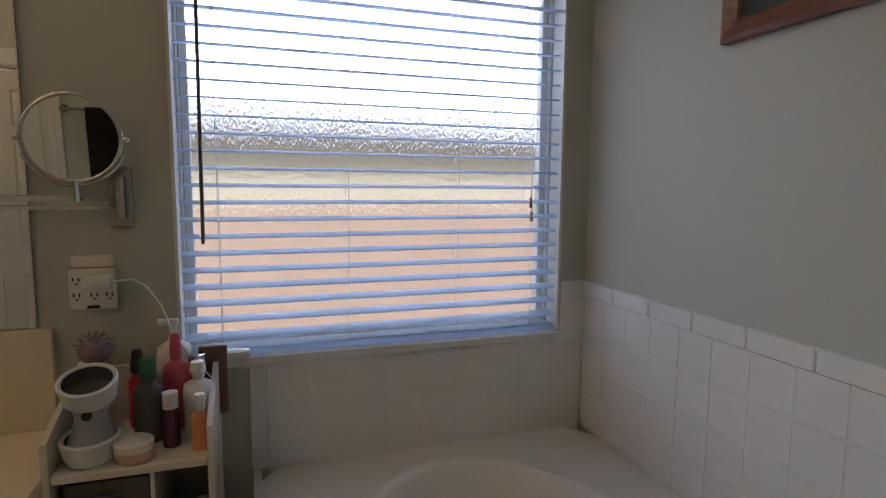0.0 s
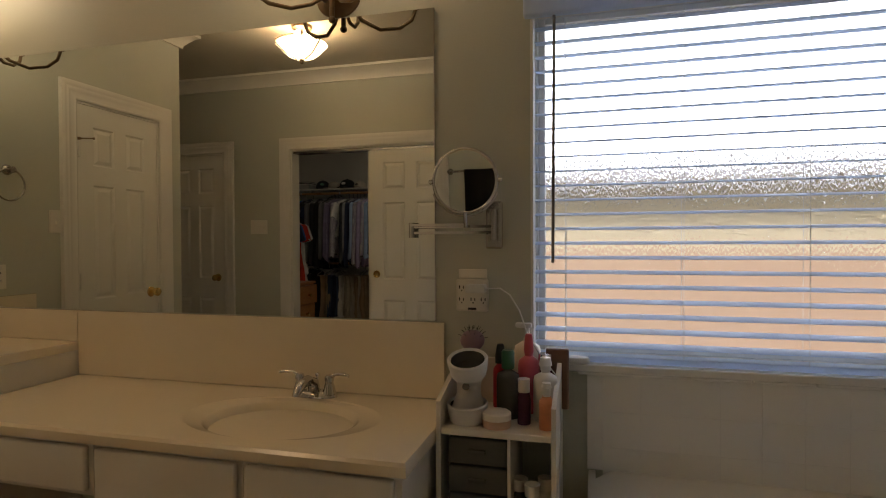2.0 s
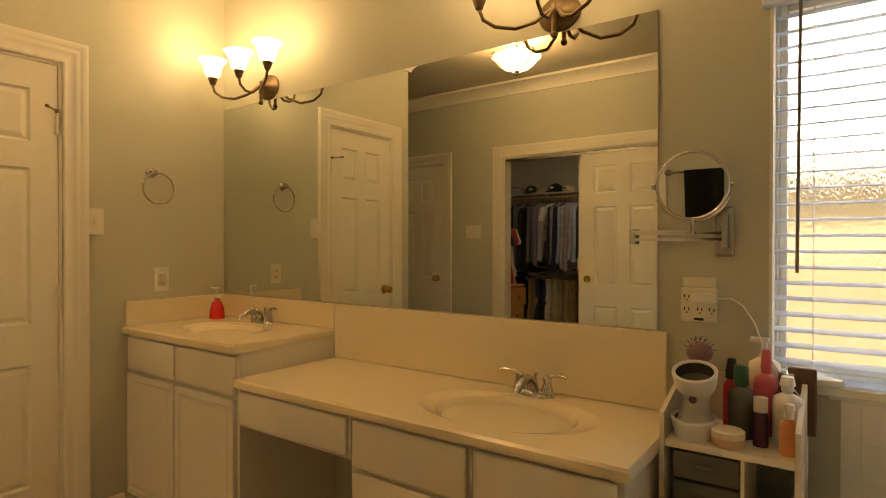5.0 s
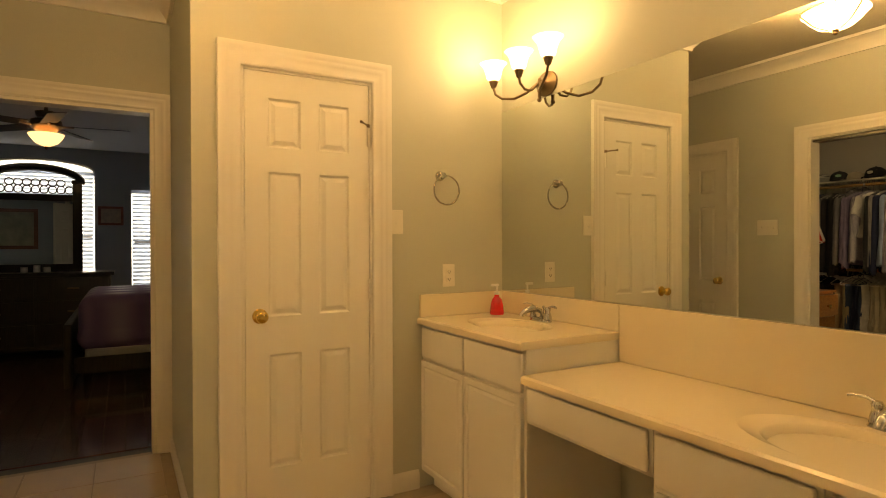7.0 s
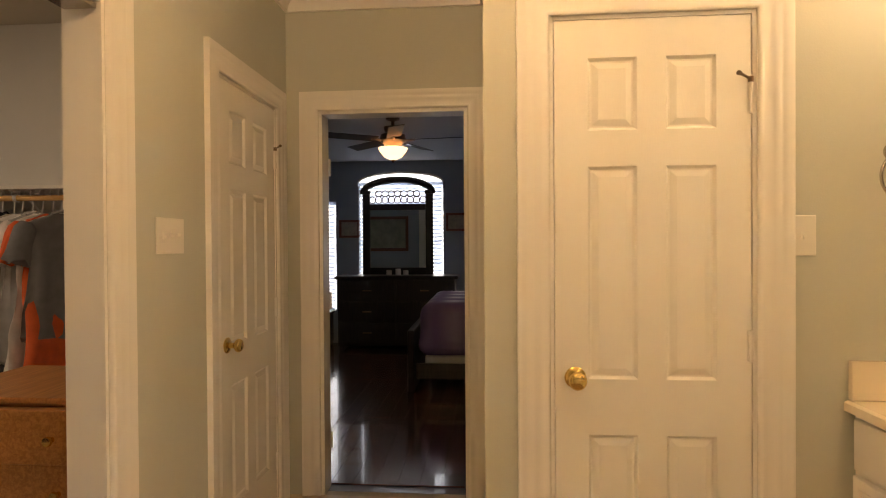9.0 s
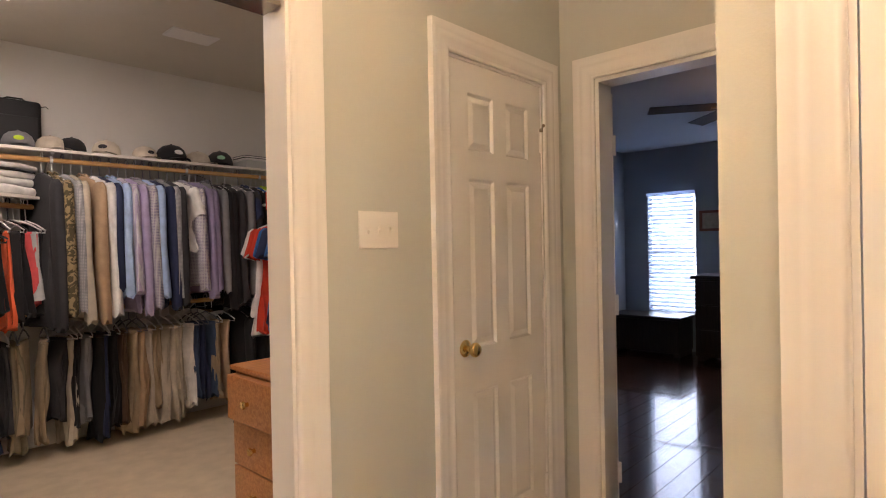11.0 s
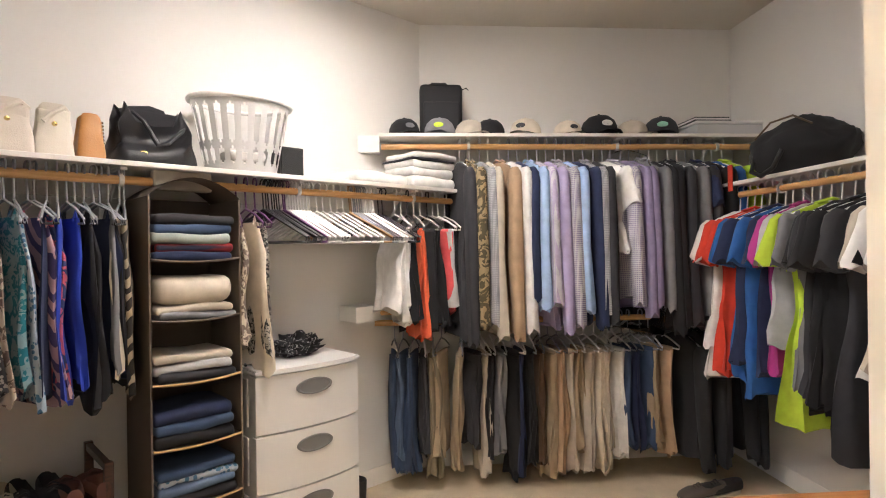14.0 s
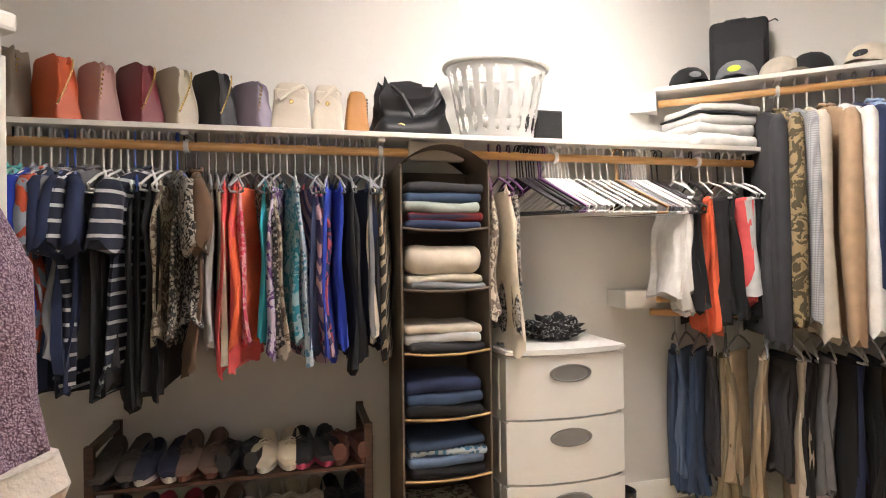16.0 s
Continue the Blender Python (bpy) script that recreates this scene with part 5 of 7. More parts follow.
    bp.inputs["Strength"].default_value, bp.inputs["Distance"].default_value = 0.3, 0.002
    l.new(weave.outputs["Fac"], bp.inputs["Height"])
    l.new(bp.outputs[0], b.inputs["Normal"])
    return m


FAB = {}


def fab(key):
    """Fabrics by short key: base colour, second colour, weave."""
    table = {
        "black": ((0.012, 0.012, 0.014),), "char": ((0.035, 0.035, 0.04),), "navy": ((0.02, 0.03, 0.08),), "grey": ((0.20, 0.20, 0.21),),
        "ltgrey": ((0.48, 0.48, 0.48),), "white": ((0.78, 0.76, 0.73),), "cream": ((0.68, 0.60, 0.48),), "khaki": ((0.40, 0.31, 0.20),),
        "tan": ((0.45, 0.31, 0.19),), "olive": ((0.24, 0.20, 0.13),), "stone": ((0.52, 0.46, 0.37),), "brown": ((0.12, 0.07, 0.04),),
        "royal": ((0.02, 0.05, 0.42),), "blue": ((0.03, 0.12, 0.38),), "sky": ((0.38, 0.52, 0.78),), "lilac": ((0.42, 0.36, 0.56),),
        "mauve": ((0.24, 0.20, 0.32),), "purple": ((0.14, 0.05, 0.26),), "magenta": ((0.42, 0.04, 0.24),), "coral": ((0.72, 0.10, 0.10),),
        "red": ((0.66, 0.05, 0.02),), "orange": ((0.80, 0.14, 0.05),), "teal": ((0.03, 0.30, 0.36),), "aqua": ((0.16, 0.55, 0.58),),
        "mint": ((0.30, 0.58, 0.42),), "lime": ((0.52, 0.70, 0.04),), "denim": ((0.045, 0.075, 0.145),), "ltdenim": ((0.11, 0.16, 0.26),), "sagegrey": ((0.34, 0.38, 0.34),), "plaidred": ((0.35, 0.03, 0.03), (0.02, 0.02, 0.05), "check", 9),
        "pinkprint": ((0.68, 0.08, 0.16), (0.80, 0.35, 0.38), "print", 22), "nstripe": ((0.02, 0.025, 0.05), (0.70, 0.70, 0.70), "band", 7),
        "fleckprint": ((0.014, 0.014, 0.016), (0.50, 0.49, 0.48), "fleck", 42),
        "bwprint": ((0.03, 0.03, 0.03), (0.50, 0.46, 0.40), "print", 38), "bwspot": ((0.55, 0.50, 0.42), (0.05, 0.05, 0.05), "spots", 75),
        "zebra": ((0.03, 0.025, 0.02), (0.62, 0.50, 0.34), "zebra", 9), "tealprint": ((0.02, 0.22, 0.30), (0.30, 0.45, 0.52), "print", 26),
        "pstripe": ((0.60, 0.38, 0.42), (0.08, 0.06, 0.18), "zebra", 8), "bluedot": ((0.08, 0.20, 0.34), (0.50, 0.58, 0.66), "spots", 55),
        "floral": ((0.03, 0.05, 0.16), (0.62, 0.12, 0.18), "print", 14), "camo": ((0.10, 0.08, 0.04), (0.40, 0.30, 0.16), "print", 18),
        "lstripe": ((0.60, 0.52, 0.72), (0.74, 0.72, 0.78), "stripe", 26), "wcheck": ((0.70, 0.68, 0.70), (0.34, 0.30, 0.44), "check", 30),
        "gcheck": ((0.32, 0.32, 0.34), (0.52, 0.52, 0.54), "check", 34), "tie": ((0.70, 0.12, 0.05), (0.40, 0.45, 0.55), "print", 7),
        "beigeprint": ((0.66, 0.58, 0.45), (0.20, 0.15, 0.12), "print", 24), "purpleprint": ((0.12, 0.05, 0.20), (0.60, 0.52, 0.62), "print", 18),
    }
    if key not in FAB:
        FAB[key] = cloth("fabric_" + key, *table[key])
    return FAB[key]


def hang_body(levels, seed, seg=28, wave=0.009, rows=16):
    """A hanging cloth body: levels of (z, half depth, half thickness, shift), with creases that deepen and wander towards the hem."""
    rnd = random.Random(seed)
    ph = [rnd.uniform(0, 6.28) for _ in range(8)]
    k1, k2, k3 = rnd.choice((4, 5, 6)), rnd.choice((8, 9, 10)), rnd.choice((12, 13))
    sway = rnd.uniform(0.5, 1.3) * wave
    bm = bmesh.new()
    z0, z1 = levels[0][0], levels[-1][0]
    if len(levels) > 5:
        fine = levels[:4]
        for i in range(1, rows + 1):
            z = levels[3][0] + (z1 - levels[3][0]) * i / rows
            j = max(q for q in range(len(levels) - 1) if levels[q][0] >= z - 1e-6)
            u = (levels[j][0] - z) / (levels[j][0] - levels[j + 1][0])
            fine.append((z, *[p + (q - p) * u for p, q in zip(levels[j][1:], levels[j + 1][1:])]))
        levels = fine
    rings = []
    for z, hy, hx, sh in levels:
        f = (z0 - z) / (z0 - z1)
        bend = sway * (math.sin(4.2 * f + ph[4]) - math.sin(ph[4]) + 0.5 * math.sin(9.0 * f + ph[5]) - 0.5 * math.sin(ph[5]))
        slim = 1 + 0.22 * math.sin(6.5 * f + ph[6]) * min(1, 3 * f)
        ring = []
        for k in range(seg):
            a = 2 * math.pi * k / seg
            c, s = math.cos(a), math.sin(a)
            y = hy * math.copysign(abs(c) ** 0.75, c)
            crease = abs(math.sin(0.5 * k2 * a + ph[1] + 1.6 * f)) - 0.5
            x = slim * hx * math.copysign(abs(s) ** 0.7, s) + f * wave * (0.7 * math.sin(k1 * a + ph[0] + 1.2 * f) - 1.1 * crease + 0.35 * math.sin(k3 * a + ph[7] - 2.5 * f)) + sh * f + bend
            y += f * wave * (1.5 * math.sin(k1 * a * 0.5 + ph[2] + f) + 0.9 * math.sin(5 * a + 7 * f + ph[3]))
            zz = z + (0.016 * math.sin(3 * a + ph[3]) + 0.007 * math.sin(8 * a + ph[5])) * max(0, f - 0.8) * 5
            ring.append(bm.verts.new((x, y, zz)))
        rings.append(ring)
    for a, b in zip(rings, rings[1:]):
        for k in range(seg):
            bm.faces.new((a[k], a[(k + 1) % seg], b[(k + 1) % seg], b[k]))
    bm.faces.new(rings[0])
    bm.faces.new(rings[-1])
    return bm


HANG_W, HANG_B, HANG_C = mat("white_hanger", (0.78, 0.76, 0.74), 0.35), mat("black_hanger", (0.02, 0.02, 0.022), 0.35), mat("clear_hanger", (0.30, 0.31, 0.33), 0.12, vary=0.1)
HANG_P, HANG_WOOD, HANG_BLUE = mat("purple_hanger", (0.10, 0.03, 0.12), 0.4), mat("wooden_hanger", (0.36, 0.22, 0.10), 0.4), mat("blue_hanger", (0.04, 0.10, 0.45), 0.35)
HANGER_MESH = {}
LOW = 0.05


def hanger(parent, material, half=0.195, tilt=0.0):
    key = (material.name, half)
    dz, rr = (1.45, 0.0062) if half == 0.20 else (1.0, 0.0048)
    if key not in HANGER_MESH:
        b = tube([(0, 0.017 * math.cos(radians(a)), 0.004 + 0.021 * math.sin(radians(a))) for a in range(-40, 181, 22)] + [(0, -0.018, -0.012), (0, -0.006, -0.04), (0, 0, -0.06 - LOW)], 0.0036, 6)
        tube([(0, 0, -0.06 - LOW), (0, half * 0.55, -0.088 * dz - LOW), (0, half, -0.125 * dz - LOW), (0, half - 0.005, -0.14 * dz - LOW), (0, half - 0.03, -0.14 * dz - LOW), (0, -half + 0.03, -0.14 * dz - LOW), (0, -half + 0.005, -0.14 * dz - LOW), (0, -half, -0.125 * dz - LOW), (0, -half * 0.55, -0.088 * dz - LOW)], rr, 6, b, closed=True)
        o = part("hanger", b, material, parent, smooth=60)
        HANGER_MESH[key] = o.data
    else:
        o = new("hanger", HANGER_MESH[key])
        o.parent = parent
    return o


def garment(kind, m, length, key, label, hmat, seed, group="", thick=0.024, long_sleeve=False, sleeve_key=None, half=0.20):
    """One piece of clothing on its hanger; the rod passes through the local origin along x."""
    rnd = random.Random(seed)
    cat = {"shirt": "shirt", "tank": "top", "pants": "trousers", "shorts": "shorts", "coat": "jacket"}[kind]
    t = thing({"shirt": "hanging_shirt", "tank": "hanging_blouse", "pants": "hanging_trousers", "shorts": "hanging_shorts", "coat": "hanging_jacket"}[kind], m, label, cat, group)
    sh = rnd.uniform(-0.012, 0.012)
    if kind in ("shirt", "coat"):
        lv = [(-0.062, 0.045, 0.012, sh), (-0.078, 0.085, 0.016, sh), (-0.10, 0.15, 0.019, sh), (-0.13, half * 0.95, 0.012, sh), (-0.18, half * 0.92, thick * 0.55, sh)]
        for k in range(1, 8):
            f = k / 7
            lv.append((-0.18 - (length - 0.18) * f, half * (0.84 + 0.24 * f) - 0.02 * math.sin(f * 3.1) + rnd.uniform(-0.012, 0.018), thick * (0.55 + 0.85 * f + rnd.uniform(-0.12, 0.12)), sh))
        part("body", hang_body(lv, seed, wave=0.013), fab(key), t, smooth=70)
        sl = (length * 0.92 if long_sleeve else 0.24)
        for s in (1, -1):
            y = s * (half + 0.005)
            lv = [(-0.118, 0.03, 0.016, 0), (-0.15, 0.055, 0.026, 0), (-0.2, 0.058, 0.03, 0), (-0.2 - (sl - 0.1) * 0.5, 0.05 if long_sleeve else 0.062, 0.03, 0), (-0.1 - sl, 0.038 if long_sleeve else 0.068, 0.027, 0)]
            bm = hang_body(lv, seed + 7 + s, 14, 0.005)
            bmesh.ops.transform(bm, matrix=Matrix.Translation((sh * 0.5, y - s * 0.012, 0)) @ pose(0, 0, 0, s * (4 if long_sleeve else 13), 0, 0), verts=bm.verts)
            if not long_sleeve:
                bmesh.ops.translate(bm, vec=(0, -s * 0.035, 0.0), verts=bm.verts)
            part("sleeve", bm, fab(sleeve_key or key), t, smooth=70)
        if seed % 3 == 0:
            part("collar", tube([(0.014, 0.055, -0.066), (0.018, 0.0, -0.048), (0.014, -0.055, -0.066), (-0.014, -0.055, -0.066), (-0.018, 0, -0.048), (-0.014, 0.055, -0.066)], 0.0065, 8, closed=True), fab(key), t, smooth=70)
    elif kind == "tank":
        lv = [(-0.12, 0.10, 0.010, sh), (-0.17, 0.115, 0.014, sh), (-0.25, 0.155, thick * 0.8, sh)]
        for k in range(1, 7):
            f = k / 6
            lv.append((-0.25 - (length - 0.25) * f, 0.16 - 0.025 * math.sin(f * 2.6) + 0.035 * f, thick * (1 + 0.3 * f), sh))
        part("body", hang_body(lv, seed, wave=0.008), fab(key), t, smooth=70)
        for s in (1, -1):
            part("strap", tube([(0, s * 0.085, -0.13), (0, s * 0.075, -0.092), (0.008, s * 0.08, -0.13)], 0.006, 6), fab(key), t)
    else:
        w = 0.10 if kind == "pants" else 0.125
        top_z = -0.132
        lv = [(top_z, w, 0.010, sh), (top_z - 0.012, w + 0.004, 0.016, sh)]
        for k in range(1, 8):
            f = k / 7
            lv.append((-0.15 - (length - 0.15) * f, w * (1 - 0.16 * f + rnd.uniform(-0.05, 0.05)) if kind == "pants" else w * (1 + 0.05 * f), thick * (0.8 + 0.45 * f + rnd.uniform(-0.15, 0.15)), sh))
        part("body", hang_body(lv, seed, wave=0.015), fab(key), t, smooth=70)
        lv2 = [(-0.14 - (length - 0.14) * f, w * 0.82, thick * 0.7, sh * 0.5) for f in (0.02, 0.3, 0.6, 0.97)]
        bm = hang_body(lv2, seed + 3, 18, 0.012)
        bmesh.ops.translate(bm, vec=(thick * 0.7, 0.03, 0), verts=bm.verts)
        part("leg", bm, fab(key), t, smooth=70)
    for child in t.children:
        child.location.z = -LOW
    hanger(t, hmat, 0.195 if kind in ("shirt", "coat") else 0.15)
    return t


NAMES = {"bwprint": "black and white print", "bwspot": "spotted cream", "nstripe": "navy striped", "pinkprint": "pink print", "tealprint": "teal print", "pstripe": "pink and navy striped", "bluedot": "blue dotted", "zebra": "brown zebra print", "floral": "navy floral", "camo": "camouflage", "lstripe": "lilac striped", "wcheck": "white checked", "gcheck": "grey checked", "tie": "orange tie-dye", "beigeprint": "beige print", "purpleprint": "purple print", "char": "charcoal", "ltgrey": "light grey", "ltdenim": "faded denim", "royal": "royal blue", "sky": "pale blue"}


def say(key):
    return NAMES.get(key, key)


def rail(m, u0, u1, items, group, where, seed, lean=0.0):
    """Hangs items (kind, fabric, length, hanger, long sleeves) evenly along a rod from u0 to u1."""
    rnd = random.Random(seed)
    n = len(items)
    for k, (kind, key, length, hm, ls) in enumerate(items):
        u = u0 + (u1 - u0) * (k + 0.5) / n + rnd.uniform(-0.006, 0.006)
        what = {"shirt": "long-sleeved shirt" if ls else "short-sleeved shirt", "tank": "sleeveless top", "pants": "folded trousers", "shorts": "shorts", "coat": "jacket"}[kind]
        gap = abs(u1 - u0) / n
        garment(kind, m @ pose(u, 0, 0, 0, 0, rnd.uniform(-22, 22) * (0.45 if ls else 1.0) * (0.6 if lean else 1.0) + lean), length - (0.06 if ls else 0.03) + (rnd.uniform(-0.13, 0.05) if kind in ("pants", "shirt") else rnd.uniform(-0.05, 0.04)), key, f"{say(key)} {what} {where}", hm, seed * 100 + k, group, thick=min(0.03, gap * (0.46 if kind != "pants" else 0.40)), long_sleeve=ls)


ROD_D = DIAG @ Matrix.Translation((0, SHELF_D - 0.07, Z_D - 0.024))
ROD_S = Matrix.Translation((0, RY, Z_S - 0.024))
ROD_L = Matrix.Translation((0, RY, 0.956))
ROD_W = Matrix.Translation((CL_W + SHELF_D - 0.07, -5.50, 1.66 - 0.024)) @ pose(0, 0, 0, 0, 0, -90)
W, B, C, BL = HANG_W, HANG_B, HANG_C, HANG_BLUE
rail(ROD_D, 3.02, 2.36, [("tank" if k in ("black", "char", "beigeprint", "bwspot") else "shirt", k, L, h, False) for k, L, h in (("brown", 0.6, W), ("aqua", 0.62, W), ("mint", 0.60, W), ("aqua", 0.66, B), ("mint", 0.56, W), ("royal", 0.62, W), ("tie", 0.68, W), ("navy", 0.80, W), ("nstripe", 0.80, W), ("nstripe", 0.74, BL), ("navy", 0.86, BL), ("navy", 0.70, W), ("grey", 0.80, W), ("char", 0.74, W), ("char", 0.82, W), ("black", 0.80, W), ("black", 0.86, W), ("black", 0.82, BL), ("nstripe", 0.78, W), ("black", 0.84, W), ("black", 0.80, W), ("beigeprint", 0.70, W), ("bwprint", 0.72, BL), ("bwspot", 0.70, B), ("brown", 0.72, B))], "tops on the long rod", "on the long closet rod", 3)
rail(ROD_D, 2.34, 1.69, [("tank", k, L, C, False) for k, L in (("ltgrey", 0.66), ("stone", 0.70), ("coral", 0.74), ("pinkprint", 0.72), ("coral", 0.76), ("orange", 0.72), ("bwspot", 0.68), ("beigeprint", 0.76), ("teal", 0.72), ("purpleprint", 0.76), ("tealprint", 0.70), ("bluedot", 0.74), ("pstripe", 0.74), ("floral", 0.72), ("navy", 0.76), ("royal", 0.74), ("royal", 0.72), ("black", 0.76), ("black", 0.78), ("navy", 0.74), ("black", 0.76), ("grey", 0.66), ("cream", 0.72), ("zebra", 0.74))], "tops on the long rod", "on the long closet rod", 5)
rail(ROD_D, 1.31, 1.19, [("tank", k, L, h, False) for k, L, h in (("beigeprint", 0.62, HANG_P), ("cream", 0.78, HANG_P), ("bwprint", 0.74, HANG_P))], "tops on the long rod", "beside the fabric organizer", 7)
rail(ROD_D, 0.46, 0.06, [("shorts", k, L + 0.06, h, False) for k, L, h in (("white", 0.56, W), ("white", 0.60, W), ("black", 0.58, B), ("orange", 0.70, W), ("black", 0.64, W), ("black", 0.66, B), ("coral", 0.56, W), ("ltgrey", 0.52, W), ("black", 0.62, W))], "shorts on the long rod", "at the corner of the closet", 9)
rail(ROD_S, 0.24, -1.36, [(kd, k, L, h, ls) for kd, k, L, h, ls in (
    ("coat", "char", 1.06, W, True), ("shirt", "camo", 1.02, W, True), ("shirt", "gcheck", 1.0, C, True), ("coat", "stone", 1.08, W, True), ("coat", "tan", 1.06, W, True), ("shirt", "white", 0.98, C, True), ("shirt", "navy", 0.95, C, True),
    ("shirt", "sky", 1.02, C, True), ("shirt", "lstripe", 1.0, C, True), ("shirt", "lilac", 1.02, C, True), ("shirt", "wcheck", 1.04, C, True), ("shirt", "sky", 1.0, C, True), ("shirt", "navy", 1.0, C, True), ("shirt", "gcheck", 1.02, C, True), ("shirt", "char", 0.98, C, True),
    ("shirt", "white", 0.66, C, False), ("shirt", "wcheck", 1.02, C, True), ("shirt", "mauve", 1.0, C, True), ("shirt", "mauve", 1.02, C, True), ("shirt", "grey", 1.0, C, True), ("shirt", "black", 1.02, W, True), ("coat", "black", 1.04, W, True), ("shirt", "char", 1.0, W, True), ("shirt", "grey", 1.02, W, True), ("coat", "char", 1.04, C, True), ("shirt", "navy", 0.8, W, False), ("shirt", "black", 0.85, W, True), ("shirt", "blue", 0.82, W, True), ("shirt", "lime", 0.66, W, False))], "shirts on the upper rod", "on the upper closet rod", 11, 9.0)
rail(ROD_L, 0.62, 0.30, [("pants", k, 0.82, h, False) for k, h in (("denim", C), ("ltdenim", C), ("denim", C), ("char", W), ("olive", C), ("khaki", C))], "trousers on the lower rod", "on the lower closet rod", 13)
rail(ROD_L, 0.24, -0.96, [("pants", k, L + 0.07, h, False) for k, L, h in (("khaki", 0.74, C), ("char", 0.74, W), ("stone", 0.76, W), ("black", 0.76, W), ("grey", 0.74, W), ("black", 0.78, W), ("navy", 0.76, W), ("black", 0.78, W), ("brown", 0.76, C), ("khaki", 0.76, C), ("tan", 0.76, C), ("stone", 0.74, W), ("khaki", 0.76, W), ("stone", 0.78, W), ("cream", 0.77, W), ("stone", 0.78, W), ("white", 0.74, W), ("denim", 0.74, C), ("navy", 0.76, C), ("denim", 0.74, C), ("khaki", 0.70, W), ("tan", 0.70, W))], "trousers on the lower rod", "on the lower closet rod", 15, 10.0)
rail(ROD_L, -1.02, -1.46, [("coat", k, 0.76, W, True) for k in ("black", "black", "char", "black", "black")], "dark clothes on the lower rod", "low in the closet corner", 17)
rail(ROD_W, -0.14, -1.55, [("shirt", k, L, W, False) for k, L in (("white", 0.84), ("white", 0.92), ("red", 1.02), ("red", 0.98), ("blue", 1.0), ("navy", 0.96), ("blue", 1.05), ("navy", 0.92), ("magenta", 0.84), ("ltgrey", 0.80), ("grey", 0.86), ("lime", 1.08), ("char", 0.95), ("black", 1.02), ("black", 1.0), ("black", 0.98), ("char", 1.06), ("black", 1.0), ("stone", 0.84), ("white", 0.86), ("ltgrey", 0.9), ("white", 0.95), ("orange", 1.05), ("grey", 0.9))], "sports shirts on the side rod", "on the side closet rod", 19)
rnd = random.Random(4)
BUNCHES = ((1.165, 0.013, 7, HANG_B, 38), (1.07, 0.012, 2, HANG_P, 36), (1.04, 0.014, 8, HANG_W, 34), (0.90, 0.036, 5, HANG_W, 40), (0.72, 0.012, 2, HANG_WOOD, 48), (0.695, 0.012, 5, HANG_C, 50), (0.635, 0.013, 6, HANG_W, 50), (0.545, 0.03, 2, HANG_B, 40))
for u, hm, turn in [(u0 - step * k, hm, turn) for u0, step, count, hm, turn in BUNCHES for k in range(count)]:
    t = thing("empty_hanger", ROD_D @ pose(u + rnd.uniform(-0.003, 0.003), 0, 0, 0, rnd.uniform(-3, 3), turn + rnd.uniform(-6, 6)), "empty plastic clothes hanger on the rod", "hanger", "empty hangers")
    t["label"] = {HANG_B: "empty black", HANG_P: "empty purple", HANG_W: "empty white", HANG_WOOD: "empty wooden", HANG_C: "empty clear"}[hm] + " clothes hanger on the long rod"
    b_ = hanger(t, hm, 0.20)

PLASTIC_FILM = glass("dry_cleaning_film", (0.97, 0.97, 1.0), 0.12, 0.0, 1.03)
film = thing("garment_bag", ROD_S @ pose(-0.74, 0.0, 0), "clear plastic dry-cleaning cover over shirts", "garment bag")
lv = [(-0.05, 0.05, 0.05, 0), (-0.10, 0.2, 0.10, 0), (-0.2, 0.25, 0.125, 0), (-0.5, 0.255, 0.13, 0), (-0.8, 0.25, 0.125, 0), (-1.06, 0.26, 0.135, 0)]
part("film", hang_body(lv, 77, 40, 0.012), PLASTIC_FILM, film, smooth=60).visible_shadow = False
part("hanger_hook", tube([(0, 0.017 * math.cos(radians(a)), 0.004 + 0.021 * math.sin(radians(a))) for a in range(-40, 181, 22)] + [(0, -0.018, -0.012), (0, 0, -0.07)], 0.0036, 6), HANG_W, film, "white hanger hook")

# ---- closet: organizer, drawers, shelf goods ----
CANVAS, PIPING = mat("brown_canvas", (0.13, 0.10, 0.075), 0.85, vary=0.12, bump=0.5, bump_scale=300), mat("tan_piping", (0.42, 0.27, 0.12), 0.7)


def folded(name, m, w, d, layers, label, category="folded clothes", group=""):
    """A stack of folded fabric; layers of (fabric, height)."""
    t = thing(name, m, label, category, group)
    z, rd = 0.0, random.Random(len(label) * 7 + len(layers))
    for key, h in layers:
        bm = box(-w / 2, w / 2, -d / 2, d / 2, 0, h, bevel=h * 0.42, seg=3)
        bmesh.ops.subdivide_edges(bm, edges=[e for e in bm.edges if e.calc_length() > 0.06], cuts=4, use_grid_fill=True)
        off = (rd.uniform(-0.012, 0.012), rd.uniform(-0.012, 0.012), z)
        for v in bm.verts:
            v.co += 0.006 * noise.noise_vector((v.co + Vector(off) * 9) * 11) + Vector((0, 0, 0.004 * math.sin(v.co.x * 21 + z * 90)))
        bmesh.ops.transform(bm, matrix=Matrix.Translation(off) @ pose(0, 0, 0, 0, 0, rd.uniform(-3, 3)), verts=bm.verts)
        part("garment", bm, fab(key), t, smooth=60)
        z += h * 0.93
    return t


